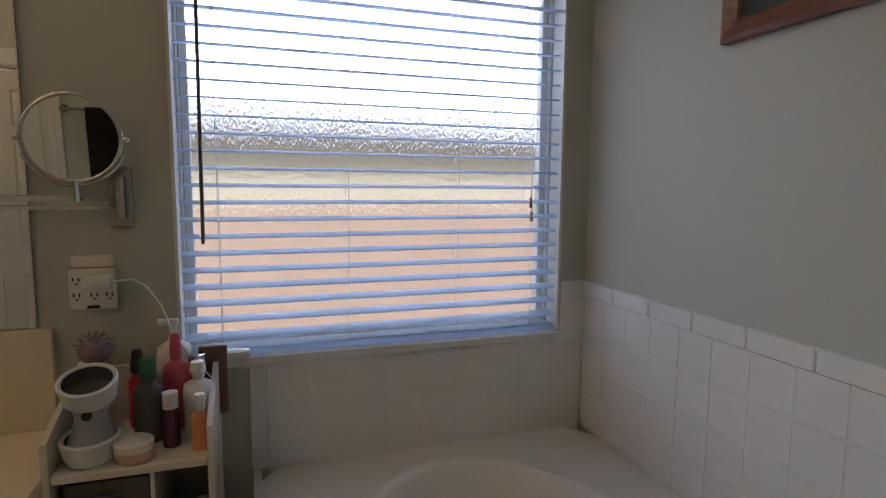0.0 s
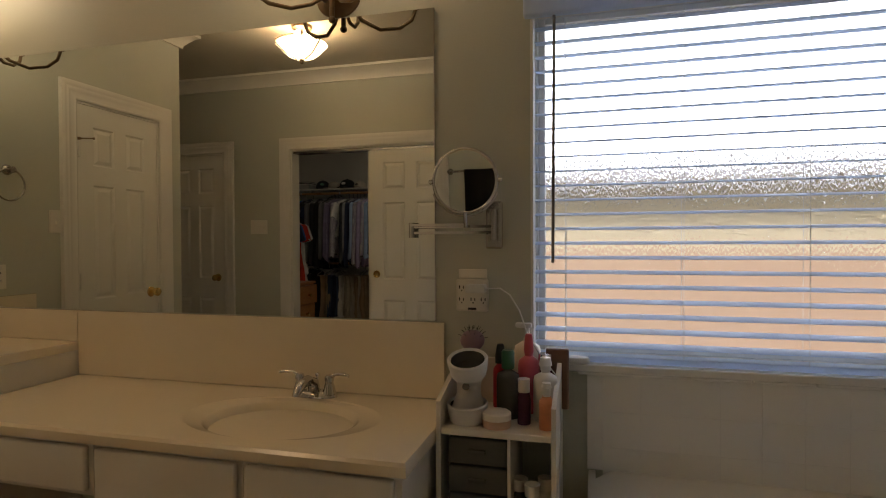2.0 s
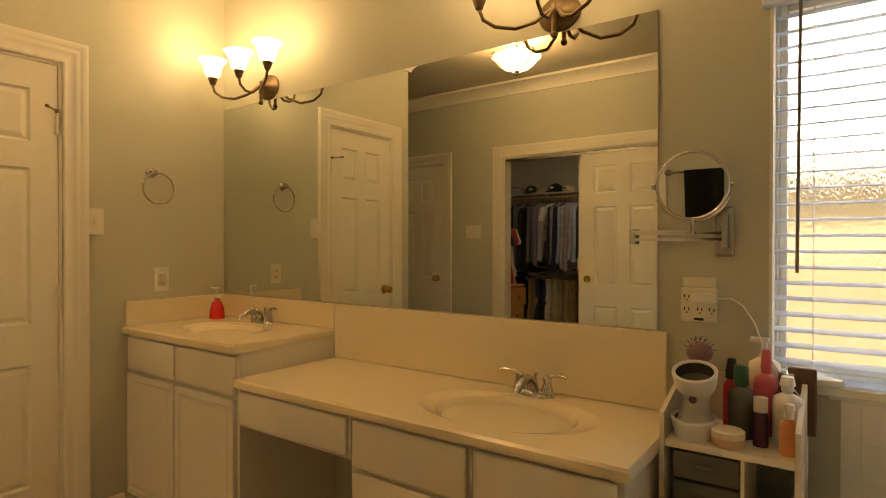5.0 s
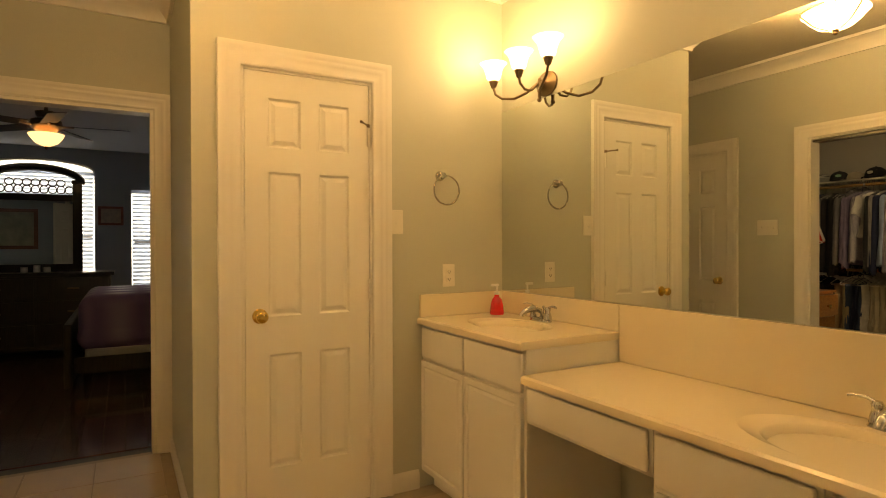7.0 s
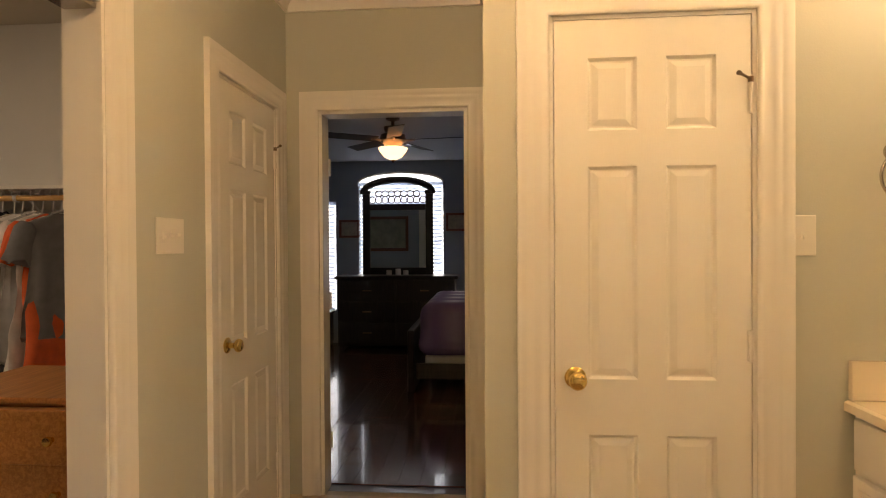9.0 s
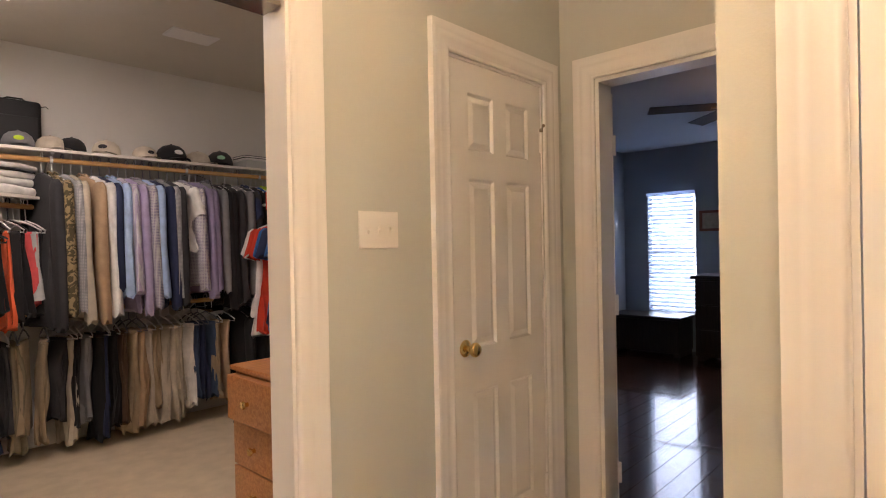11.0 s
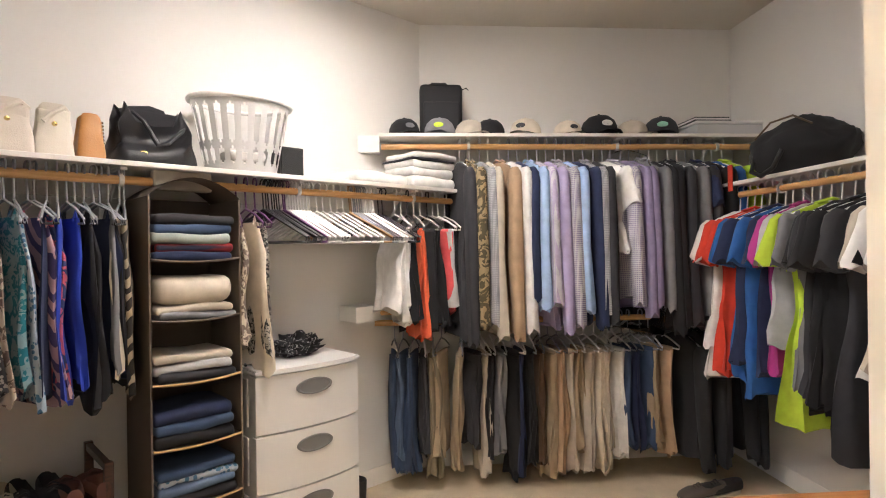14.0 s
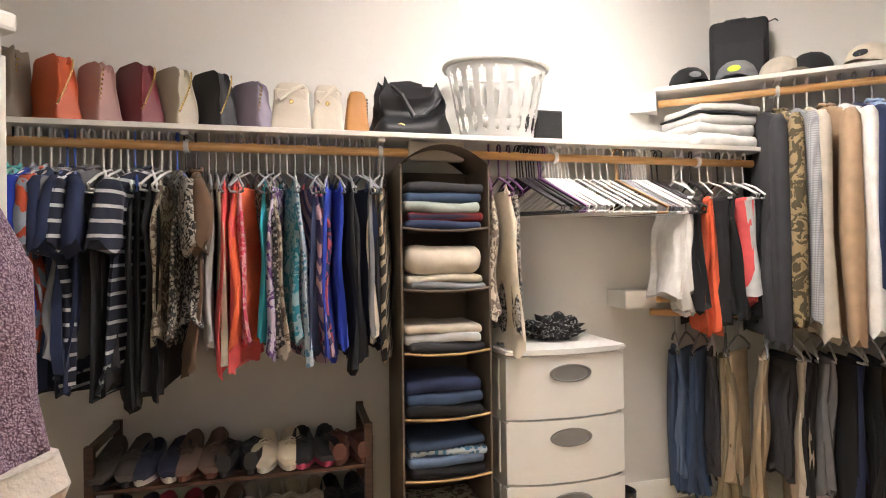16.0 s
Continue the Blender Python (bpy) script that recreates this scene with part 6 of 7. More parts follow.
def organizer():
    o = thing("hanging_organizer", DIAG @ pose(1.505, SHELF_D - 0.07, 0), "brown fabric hanging shelf organizer full of folded clothes", "organizer")
    hw, dp = 0.165, 0.15
    zs = [1.32, 1.10, 0.87, 0.635, 0.415, 0.19]
    for s in (-1, 1):
        part("side_panel", box(s * hw - 0.004, s * hw + 0.004, -dp, dp, 0.19, 1.55, bevel=0.002), CANVAS, o)
    part("back_panel", box(-hw + 0.005, hw - 0.005, -dp, -dp + 0.006, 0.19, 1.56), CANVAS, o)
    bm = bmesh.new()
    rows = []
    for k in range(13):
        a = -1 + k / 6
        z = 1.55 + 0.075 * (1 - a * a)
        rows.append([bm.verts.new((a * (hw + 0.004), y, z)) for y in (-dp, dp)])
    for a, b in zip(rows, rows[1:]):
        bm.faces.new((a[0], a[1], b[1], b[0]))
    bmesh.ops.solidify(bm, geom=bm.faces[:], thickness=0.006)
    part("top_cover", bm, CANVAS, o, smooth=60)
    part("hanging_strap", box(-0.11, 0.11, -0.024, 0.024, 1.585, 1.662, bevel=0.008), mat("beige_strap", (0.50, 0.44, 0.36), 0.8), o)
    for i, z in enumerate(zs):
        bm = bmesh.new()
        rows = [[bm.verts.new(((k / 5 - 1) * (hw - 0.006), y, z - 0.012 * (1 - (k / 5 - 1) ** 2))) for y in (-dp + 0.007, dp)] for k in range(11)]
        for a, b in zip(rows, rows[1:]):
            bm.faces.new((a[0], a[1], b[1], b[0]))
        bmesh.ops.solidify(bm, geom=bm.faces[:], thickness=0.007)
        s = part("shelf_panel", bm, CANVAS, o, smooth=60)
        part("piping", tube([((k / 5 - 1) * (hw - 0.004), dp + 0.002, z + 0.002 - 0.012 * (1 - (k / 5 - 1) ** 2)) for k in range(11)], 0.005, 6), PIPING if i > 1 else CANVAS, s)
    m = o.matrix_world
    stacks = [
        (1.32, [("navy", 0.035), ("plaidred", 0.035), ("sagegrey", 0.04), ("denim", 0.04), ("char", 0.035)], "stack of folded shirts on the organizer's top shelf"),
        (1.10, [("grey", 0.03), ("stone", 0.03), ("cream", 0.11)], "folded cream knit sweater over grey clothes"),
        (0.87, [("char", 0.04), ("ltgrey", 0.035), ("stone", 0.035)], "folded grey and beige sweaters in the organizer"),
        (0.635, [("black", 0.05), ("denim", 0.045), ("navy", 0.055)], "folded dark jeans in the organizer"),
        (0.415, [("black", 0.045), ("ltdenim", 0.04), ("bluedot", 0.03), ("denim", 0.035)], "folded blue jeans in the organizer"),
        (0.19, [("stone", 0.06), ("beigeprint", 0.05)], "folded beige clothes on the organizer's lowest shelf")]
    for z, lay, lab in stacks:
        folded("folded_clothes", m @ pose(0, 0.02, z - 0.008), 0.29, 0.24, lay, lab, group="folded stacks in the organizer")


organizer()


def drawer_tower():
    d = thing("drawer_tower", DIAG @ pose(0.77, 0.03, 0.012), "white plastic drawer tower with grey oval pulls", "drawers")
    w, dep, h = 0.51, 0.40, 0.848
    part("body", box(0.012, w - 0.012, 0, dep - 0.03, 0.03, h - 0.03), WHITE_PLASTIC, d)

    def bowed(x0, x1, y0, y1, bow, z0, z1):
        bm = bmesh.new()
        lo, hi = [], []
        n = 14
        pts = [(x0, y0)] + [(x0 + (x1 - x0) * k / n, y1 + bow * (1 - (2 * k / n - 1) ** 2)) for k in range(n + 1)] + [(x1, y0)]
        lo, hi = [bm.verts.new((x, y, z0)) for x, y in pts], [bm.verts.new((x, y, z1)) for x, y in pts]
        bm.faces.new(lo)
        bm.faces.new(hi)
        for k in range(len(pts)):
            q = (k + 1) % len(pts)
            bm.faces.new((lo[k], lo[q], hi[q], hi[k]))
        bmesh.ops.bevel(bm, geom=[e for e in bm.edges if abs(e.verts[0].co.z - e.verts[1].co.z) < 1e-5], offset=0.006, segments=2, affect="EDGES")
        return bm
    part("top_panel", bowed(0, w, 0, dep, 0.035, h - 0.02, h), WHITE_PLASTIC, d, smooth=40)
    for k in range(3):
        z0 = 0.094 + k * 0.245
        f = part("drawer_front", bowed(0.006, w - 0.006, dep - 0.05, dep - 0.012, 0.035, z0, z0 + 0.237), WHITE_PLASTIC, d, smooth=40)
        prof = [(0.086, -0.004), (0.086, 0.003), (0.080, 0.005), (0.074, 0.0045), (0.071, 0.0015), (0.03, 0.0012), (0.0, 0.0012)]
        part("pull", lathe(prof, 36, m=Matrix.Translation((w / 2, dep + 0.0258, z0 + 0.170)) @ pose(0, 0, 0, -90, 0, 0), squash=(1, 0.40)), mat("grey_pull", (0.20, 0.195, 0.19), 0.45), f, "grey oval pull", smooth=25)
        for s in (0.011,):
            part("side_groove", box(w - 0.0125, w - 0.004, 0.05, dep - 0.09, z0 + 0.02, z0 + 0.22, bevel=0.003), WHITE_PLASTIC, d)
    for x in (0.03, w - 0.06):
        for y in (0.03, dep - 0.08):
            part("foot", cyl((x, y, 0), (x, y, 0.032), 0.018, seg=12), mat("grey_foot", (0.2, 0.19, 0.18), 0.5), d)


drawer_tower()


def crumple(name, m, r, squash, key, label, category, amp=0.35, freq=9, seed=0):
    bm = bmesh.new()
    bmesh.ops.create_icosphere(bm, subdivisions=4, radius=1)
    off = Vector((seed * 3.1, seed * 1.7, 0))
    for v in bm.verts:
        d = 1 + amp * noise.noise(v.co * freq * 0.25 + off) + amp * 0.35 * noise.noise(v.co * freq * 0.8 + off)
        v.co = Vector((v.co.x * squash[0], v.co.y * squash[1], max(0, (v.co.z + 0.75)) * squash[2] * 0.57)) * d * r
    ob = part(name, bm, fab(key) if isinstance(key, str) else key, smooth=60)
    ob.matrix_world = m
    return tagged(ob, label, category)


crumple("cosmetic_pouch", DIAG @ pose(0.99, 0.22, 0.863), 0.12, (1.05, 0.70, 0.72), "fleckprint", "black and white printed soft pouch on the drawers", "pouch", amp=0.5, freq=13, seed=2)
strap = thing("loose_strap", DIAG @ pose(1.15, 0.2, 0.864), "black fabric strap on the drawers", "strap")
part("strap_band", tube([(-0.05, 0.0, 0.006), (0.03, 0.02, 0.008), (0.09, 0.05, 0.006), (0.12, 0.12, 0.005)], 0.006, 6), BLACK, strap)

LEATHER = {k: mat("leather_" + k, c, 0.45, vary=0.12, scale=9, bump=0.25, bump_scale=220) for k, c in {
    "olive": (0.17, 0.14, 0.10), "orange": (0.62, 0.12, 0.035), "pink": (0.48, 0.28, 0.25), "wine": (0.16, 0.02, 0.03), "snake": (0.46, 0.40, 0.31), "black": (0.015, 0.015, 0.017), "lilac": (0.26, 0.22, 0.29), "cream": (0.62, 0.55, 0.46), "ivory": (0.66, 0.60, 0.50), "tan": (0.45, 0.20, 0.045)}.items()}
GOLD = mat("gold_chain", (0.62, 0.45, 0.18), 0.25, 1.0)


def handbag(u, w, h, d, key, label, strap="loop", slouch=0.0, chain=False, back=0.19, turn=0.0):
    h *= 1.06
    t = thing("handbag", DIAG @ pose(u, back, Z_D + 0.02, 0, 0, turn), label, "handbag", "handbags on the shelf")
    bm = bmesh.new()
    n, seg = 9, 40
    rings = []
    for i in range(n):
        f = i / (n - 1)
        hw = w / 2 * (1.0 - 0.24 * f + 0.05 * math.sin(f * 3.14))
        hd = d / 2 * (1.0 - 0.50 * f ** 1.2)
        ring = []
        for k in range(seg):
            a = 2 * math.pi * k / seg
            c, s = math.cos(a), math.sin(a)
            fold = 1 - 0.35 * f * (abs(c) ** 8) * (slouch < 0.3)
            x = hw * math.copysign(abs(c) ** 0.28, c) * fold
            y = hd * math.copysign(abs(s) ** 0.28, s)
            z = h * f + (0.09 * h * (abs(c) ** 3 + 1.5 * abs(s) ** 6) * f * f - slouch * 0.05 * math.sin(5 * a) * f)
            dn = (0.007 + 0.022 * slouch) * noise.noise(Vector((x * 16, y * 16, z * 16 + u * 7)))
            ring.append(bm.verts.new((x + dn, y + dn + slouch * 0.02 * math.sin(7 * f + 3 * c), z)))
        rings.append(ring)
    for a, b in zip(rings, rings[1:]):
        for k in range(seg):
            bm.faces.new((a[k], a[(k + 1) % seg], b[(k + 1) % seg], b[k]))
    bm.faces.new(rings[0])
    inner = [bm.verts.new((v.co.x * 0.9, v.co.y * 0.5, v.co.z - 0.02)) for v in rings[-1]]
    for k in range(seg):
        bm.faces.new((rings[-1][k], rings[-1][(k + 1) % seg], inner[(k + 1) % seg], inner[k]))
    bm.faces.new(inner)
    part("body", bm, LEATHER[key], t, smooth=50)
    x1 = w * 0.40
    if chain:
        b = bmesh.new()
        for k in range(26):
            f = k / 25
            p = (-x1 * (1.0 + 0.22 * f), d * (-0.2 + 0.62 * f * f), h * (1.02 - 0.75 * f + 0.10 * math.sin(f * 3.1)))
            ball(p, 0.0042, b, 6, (0.7, 1.0, 1.0) if k % 2 else (1.0, 0.6, 1.3))
        part("chain_strap", b, GOLD, t, "gold chain strap")
    elif strap == "flap":
        fl = box(-w * 0.40, w * 0.40, d * 0.10, d * 0.33, h * 0.62, h * 1.0, bevel=0.012, seg=3)
        part("flap", fl, LEATHER[key], t)
        part("strap", tube([(-x1, 0, h), (-x1 * 0.6, d * 0.3, h * 1.06), (0, d * 0.42, h * 0.93), (x1 * 0.7, d * 0.46, h * 0.72)], 0.009, 6), LEATHER[key], t)
        part("clasp", ball((0, d * 0.36, h * 0.70), 0.009, None, 8), GOLD, t)
    elif strap == "long":
        part("strap", tube([(-x1, d * 0.1, h * 0.95), (-x1 * 0.3, d * 0.5, h * 0.5), (0.0, d * 0.52, h * 0.45), (x1 * 0.35, d * 0.4, h * 0.95), (x1 * 0.6, d * 0.3, h * 1.12), (x1 * 0.9, d * 0.2, h * 0.95)], 0.009, 8), LEATHER[key], t)
        part("ring", tube(arc((x1 * 0.4, d * 0.5, h * 0.2), 0.016, 0, 345, 16), 0.003, 6), GOLD, t)
    else:
        part("strap", tube([(-x1 * 0.9, 0, h), (-x1 * 0.6, 0.0, h * 1.12), (-x1 * 0.2, 0.02, h * 1.02)], 0.006, 6), LEATHER[key], t)
        b = bmesh.new()
        for k in range(10):
            f = k / 9
            ball((-x1 * 1.05, d * 0.38 * (1 - f * 0.5), h * (0.2 + 0.75 * f)), 0.0045, b, 6)
        part("studs", b, GOLD, t)
    return t


handbag(3.02, 0.20, 0.22, 0.20, "olive", "slouchy olive-grey leather handbag on the shelf", slouch=0.5)
handbag(2.845, 0.25, 0.205, 0.094, "orange", "bright orange leather tote on the shelf", chain=True, turn=-47)
handbag(2.715, 0.22, 0.19, 0.094, "pink", "dusty pink leather bucket bag on the shelf", turn=-47)
handbag(2.59, 0.25, 0.195, 0.094, "wine", "burgundy leather tote with gold chain", chain=True, turn=-47)
handbag(2.465, 0.22, 0.19, 0.094, "snake", "beige textured handbag with gold chain", chain=True, turn=-47)
handbag(2.335, 0.24, 0.185, 0.094, "black", "black pebbled leather tote on the shelf", chain=True, turn=-47)
handbag(2.20, 0.22, 0.16, 0.094, "lilac", "lilac-grey leather tote on the shelf", turn=-47)
handbag(2.045, 0.16, 0.165, 0.14, "cream", "cream flap shoulder bag with buckle", strap="flap")
handbag(1.912, 0.125, 0.165, 0.13, "ivory", "ivory bucket bag with gold clasp", strap="flap")
handbag(1.80, 0.095, 0.15, 0.12, "tan", "small tan leather pouch bag with studs")
handbag(1.585, 0.32, 0.17, 0.16, "black", "slouchy black leather hobo bag with long strap", strap="long", slouch=1.0)


def basket():
    t = thing("laundry_basket", DIAG @ pose(1.215, 0.19, Z_D + 0.02), "white plastic laundry basket with oval openings", "laundry basket")
    bm = bmesh.new()
    seg, rows = 132, 26
    g = []
    for j in range(rows + 1):
        f = j / rows
        r = 0.135 + 0.055 * f
        g.append([bm.verts.new((1.12 * r * math.cos(2 * math.pi * k / seg), 0.86 * r * math.sin(2 * math.pi * k / seg), 0.31 * f)) for k in range(seg)])
    for j in range(rows):
        for k in range(seg):
            q = k % 6
            slot = (11 <= j <= 22 and q in (2, 3, 4)) or (j in (10, 23) and q == 3)
            oval = (4 <= j <= 7 and q in (2, 3, 4)) or (j in (3, 8) and q == 3)
            if not (slot or oval):
                bm.faces.new((g[j][k], g[j][(k + 1) % seg], g[j + 1][(k + 1) % seg], g[j + 1][k]))
    bm.faces.new(g[0])
    for v in [v for v in bm.verts if not v.link_faces]:
        bm.verts.remove(v)
    bmesh.ops.solidify(bm, geom=bm.faces[:], thickness=0.004)
    part("lattice", bm, WHITE_PLASTIC, t, smooth=40)
    part("rim", tube([(1.12 * 0.196 * math.cos(a / 40 * 2 * math.pi), 0.86 * 0.196 * math.sin(a / 40 * 2 * math.pi), 0.312) for a in range(40)], 0.011, 8, closed=True), WHITE_PLASTIC, t, smooth=60)
    folded("folded_towels", DIAG @ pose(1.215, 0.19, Z_D + 0.025), 0.17, 0.14, [("white", 0.05), ("white", 0.05)], "white cloths inside the laundry basket", "towels")


basket()
spk = thing("loudspeaker", DIAG @ pose(0.995, 0.17, Z_D + 0.02), "small black box loudspeaker on the shelf", "speaker")
part("cabinet", box(-0.062, 0.062, -0.06, 0.06, 0, 0.145, bevel=0.004), BLACK, spk)
part("grille", box(-0.055, 0.055, 0.061, 0.066, 0.008, 0.137, bevel=0.002), mat("speaker_cloth", (0.02, 0.02, 0.02), 0.95, bump=0.6, bump_scale=500), spk)
rem = thing("remote_control", DIAG @ pose(0.82, 0.2, Z_D + 0.02), "thin dark remote control on the shelf", "remote")
part("shell", box(-0.08, 0.08, -0.02, 0.02, 0, 0.014, bevel=0.004), BLACK, rem)
folded("folded_towels", DIAG @ pose(0.53, 0.19, Z_D + 0.02), 0.34, 0.26, [("white", 0.06)], "folded white bath towel on the shelf", "towels", "white towels")
folded("folded_towels", DIAG @ pose(0.17, 0.19, Z_D + 0.02), 0.32, 0.26, [("white", 0.06), ("white", 0.055), ("white", 0.045), ("char", 0.012), ("white", 0.035)], "stack of folded white towels on the shelf", "towels", "white towels")


def cap_hat(x, key, label, rot=0.0, sc=1.0, badge=None):
    t = thing("baseball_cap", pose(x, CL_S + 0.20, Z_S + 0.02, 0, 0, 180 + rot) @ Matrix.Scale(sc, 4), label, "cap", "caps on the shelf")
    prof = [(0.098, 0.0), (0.10, 0.02), (0.096, 0.055), (0.082, 0.085), (0.055, 0.107), (0.02, 0.117), (0, 0.118)]
    part("crown", lathe(prof, 28, squash=(0.92, 1.08)), fab(key), t, smooth=60)
    bm = bmesh.new()
    rows = []
    for i in range(6):
        f = i / 5
        rows.append([bm.verts.new((math.cos(radians(a)) * 0.088 * (1 - 0.06 * f), -0.055 - (0.04 + 0.085 * f) * math.sin(radians(a)), 0.016 - 0.012 * f - 0.020 * abs(math.cos(radians(a))) ** 2 + 0.012)) for a in range(10, 171, 10)])
    for a, b in zip(rows, rows[1:]):
        for k in range(len(a) - 1):
            bm.faces.new((a[k], a[k + 1], b[k + 1], b[k]))
    bmesh.ops.solidify(bm, geom=bm.faces[:], thickness=0.004)
    part("brim", bm, fab(key if not badge or key != "cream" else "olive"), t, smooth=60)
    part("button", ball((0, 0, 0.118), 0.008, None, 8), fab(key), t)
    if badge:
        part("badge", lathe([(0, 0.004), (0.022, 0.003), (0.024, 0), (0, 0)], 14, m=Matrix.Translation((0, -0.0985, 0.06)) @ pose(0, 0, 0, 76, 0, 0), squash=(1.2, 0.7)), fab(badge), t, "small front badge")


for x, key, lab, rot, sc, bd in ((0.52, "black", "black baseball cap on the shelf", 20, 0.95, "grey"), (0.315, "grey", "grey cap with lime green logo patch", -8, 0.98, "lime"), (0.14, "stone", "beige cap with dark trim", 25, 0.9, None), (0.02, "black", "black cap turned aside on the shelf", 150, 0.92, None), (-0.19, "cream", "cream cap with small badge", -30, 0.98, "char"), (-0.44, "cream", "cream and dark cap on the shelf", 10, 0.88, "char"), (-0.63, "black", "black cap with round white badge", 5, 1.15, "white"), (-0.83, "stone", "pale cap on the shelf", 35, 0.9, None), (-1.01, "char", "charcoal cap with pale green badge", -20, 1.08, "mint")):
    cap_hat(x, key, lab, rot, sc, bd)
bp_ = thing("backpack", pose(0.30, CL_S + 0.10, Z_S + 0.02), "flat black laptop backpack standing on the shelf", "backpack")
part("body", box(-0.125, 0.125, -0.045, 0.06, 0, 0.33, bevel=0.025, seg=3), mat("black_nylon", (0.012, 0.012, 0.014), 0.7, vary=0.2, bump=0.4, bump_scale=300), bp_, smooth=50)
part("front_pocket", box(-0.105, 0.105, 0.061, 0.078, 0.03, 0.22, bevel=0.008), mat("black_nylon_pocket", (0.014, 0.014, 0.016), 0.7), bp_)
part("handle", tube([(-0.05, 0.0, 0.325), (-0.03, 0, 0.345), (0.05, 0, 0.345), (0.08, 0.0, 0.325)], 0.006, 6), BLACK, bp_)
part("zip_pull", tube([(-0.12, 0.03, 0.30), (-0.15, 0.05, 0.305), (-0.16, 0.06, 0.29)], 0.003, 5), BLACK, bp_)
bx = thing("storage_box", pose(-1.37, CL_S + 0.20, Z_S + 0.02), "clear and grey lidded box on the upper shelf", "box")
part("box_body", box(-0.20, 0.20, -0.12, 0.12, 0, 0.065, bevel=0.006), mat("frosted_box", (0.50, 0.50, 0.50), 0.4), bx)
part("lid", box(-0.205, 0.205, -0.125, 0.125, 0.066, 0.082, bevel=0.005), WHITE_PLASTIC, bx)
mg = thing("magazine_stack", pose(-1.27, CL_S + 0.20, Z_S + 0.104), "short stack of dark magazines on the box", "magazines")
for k, (mm, h) in enumerate(((BLACK, 0.008), (WHITE_PLASTIC, 0.01), (BLACK, 0.006))):
    part("magazine", box(-0.12 + 0.006 * k, 0.10, -0.1, 0.1, sum((0.008, 0.01, 0.006)[:k]) + 0.0005 * k, sum((0.008, 0.01, 0.006)[:k]) + h), mm, mg)
duffel = crumple("duffel_bag", pose(CL_W + 0.2, -4.98, 1.68), 0.31, (0.62, 0.82, 0.82), "black", "soft black duffel bag on the side shelf", "bag", amp=0.18, freq=6, seed=5)
part("handle", tube([(0.17, -0.10, 0.10), (0.20, -0.08, 0.02), (0.205, 0.0, -0.01), (0.20, 0.08, 0.02), (0.17, 0.10, 0.10)], 0.011, 8), BLACK, duffel, "black webbing handle", smooth=60)
part("zip", tube([(0.10, -0.2, 0.20), (0.10, -0.08, 0.262), (0.10, 0.08, 0.262), (0.10, 0.2, 0.20)], 0.005, 6), BRONZE, duffel, "dark metal zip")
ribbon = thing("red_ribbon", pose(CL_W + 0.372, -5.30, 1.68), "red ribbon tag hanging off the side shelf", "ribbon")
part("band", box(-0.012, -0.006, -0.02, 0.02, -0.05, 0.09, bevel=0.002), fab("red"), ribbon)

# ---- closet: shoes and rack ----
def shoe(m, upper, sole, label, heel=0.0, length=0.27, group="shoes on the rack", high=0.085, open_top=True):
    t = thing("shoe", m, label, "shoe", group)
    bm = bmesh.new()
    n, seg = 11, 16
    rings = []
    for i in range(n):
        f = i / (n - 1)
        y = length * (f - 0.5)
        hw = 0.036 + 0.012 * math.sin(f * 3.1) + 0.006 * math.sin(f * 6.0 - 2.6)
        if f in (0.0, 1.0):
            hw *= 0.72
        top = high * (0.45 + 0.55 * max(0, 1 - (f / 0.62)) ** 0.6) if f < 0.62 else high * (0.62 - 0.35 * ((f - 0.62) / 0.38) ** 1.5)
        if f < 0.62:
            top = high * (0.86 - 0.30 * (f / 0.62) - (0.12 if f == 0 else 0))
        base = 0.016 + heel * max(0, 1 - f * 1.7)
        ring = []
        for k in range(seg):
            a = 2 * math.pi * k / seg
            x, z = hw * math.copysign(abs(math.cos(a)) ** 0.7, math.cos(a)), math.sin(a)
            zz = base + (top * 0.5 + top * 0.5 * z if z > -0.2 else top * 0.4 * (1 + z) / 0.8)
            if open_top and 0.08 < f < 0.5 and z > 0.9:
                zz -= 0.042
                x *= 0.8
            ring.append(bm.verts.new((x, y, zz)))
        rings.append(ring)
    for a, b in zip(rings, rings[1:]):
        for k in range(seg):
            bm.faces.new((a[k], a[(k + 1) % seg], b[(k + 1) % seg], b[k]))
    bm.faces.new(rings[0])
    bm.faces.new(rings[-1])
    part("upper", bm, upper, t, smooth=60)
    bm = bmesh.new()
    pts = []
    for i in range(24):
        a = 2 * math.pi * i / 24
        f = 0.5 + 0.5 * math.sin(a)
        pts.append(((0.042 + 0.008 * math.sin(f * 5 - 1.5)) * math.cos(a), length * 0.515 * math.sin(a), heel * max(0, 1 - f * 1.7)))
    lo = [bm.verts.new((x, y, z * 0.2 if heel else 0)) for x, y, z in pts]
    hi = [bm.verts.new((x, y, z + 0.02)) for x, y, z in pts]
    bm.faces.new(lo)
    bm.faces.new(hi)
    for k in range(24):
        bm.faces.new((lo[k], lo[(k + 1) % 24], hi[(k + 1) % 24], hi[k]))
    part("sole", bm, sole, t)
    if open_top and high > 0.06:
        b = bmesh.new()
        for k in range(3):
            tube([(-0.018, length * (0.06 + 0.06 * k), 0.018 + high * (0.66 - 0.07 * k)), (0, length * (0.07 + 0.06 * k), 0.026 + high * (0.70 - 0.07 * k)), (0.022, length * (0.06 + 0.06 * k), 0.018 + high * (0.66 - 0.07 * k))], 0.0035, 5, b)
        part("laces", b, upper, t)
    return t


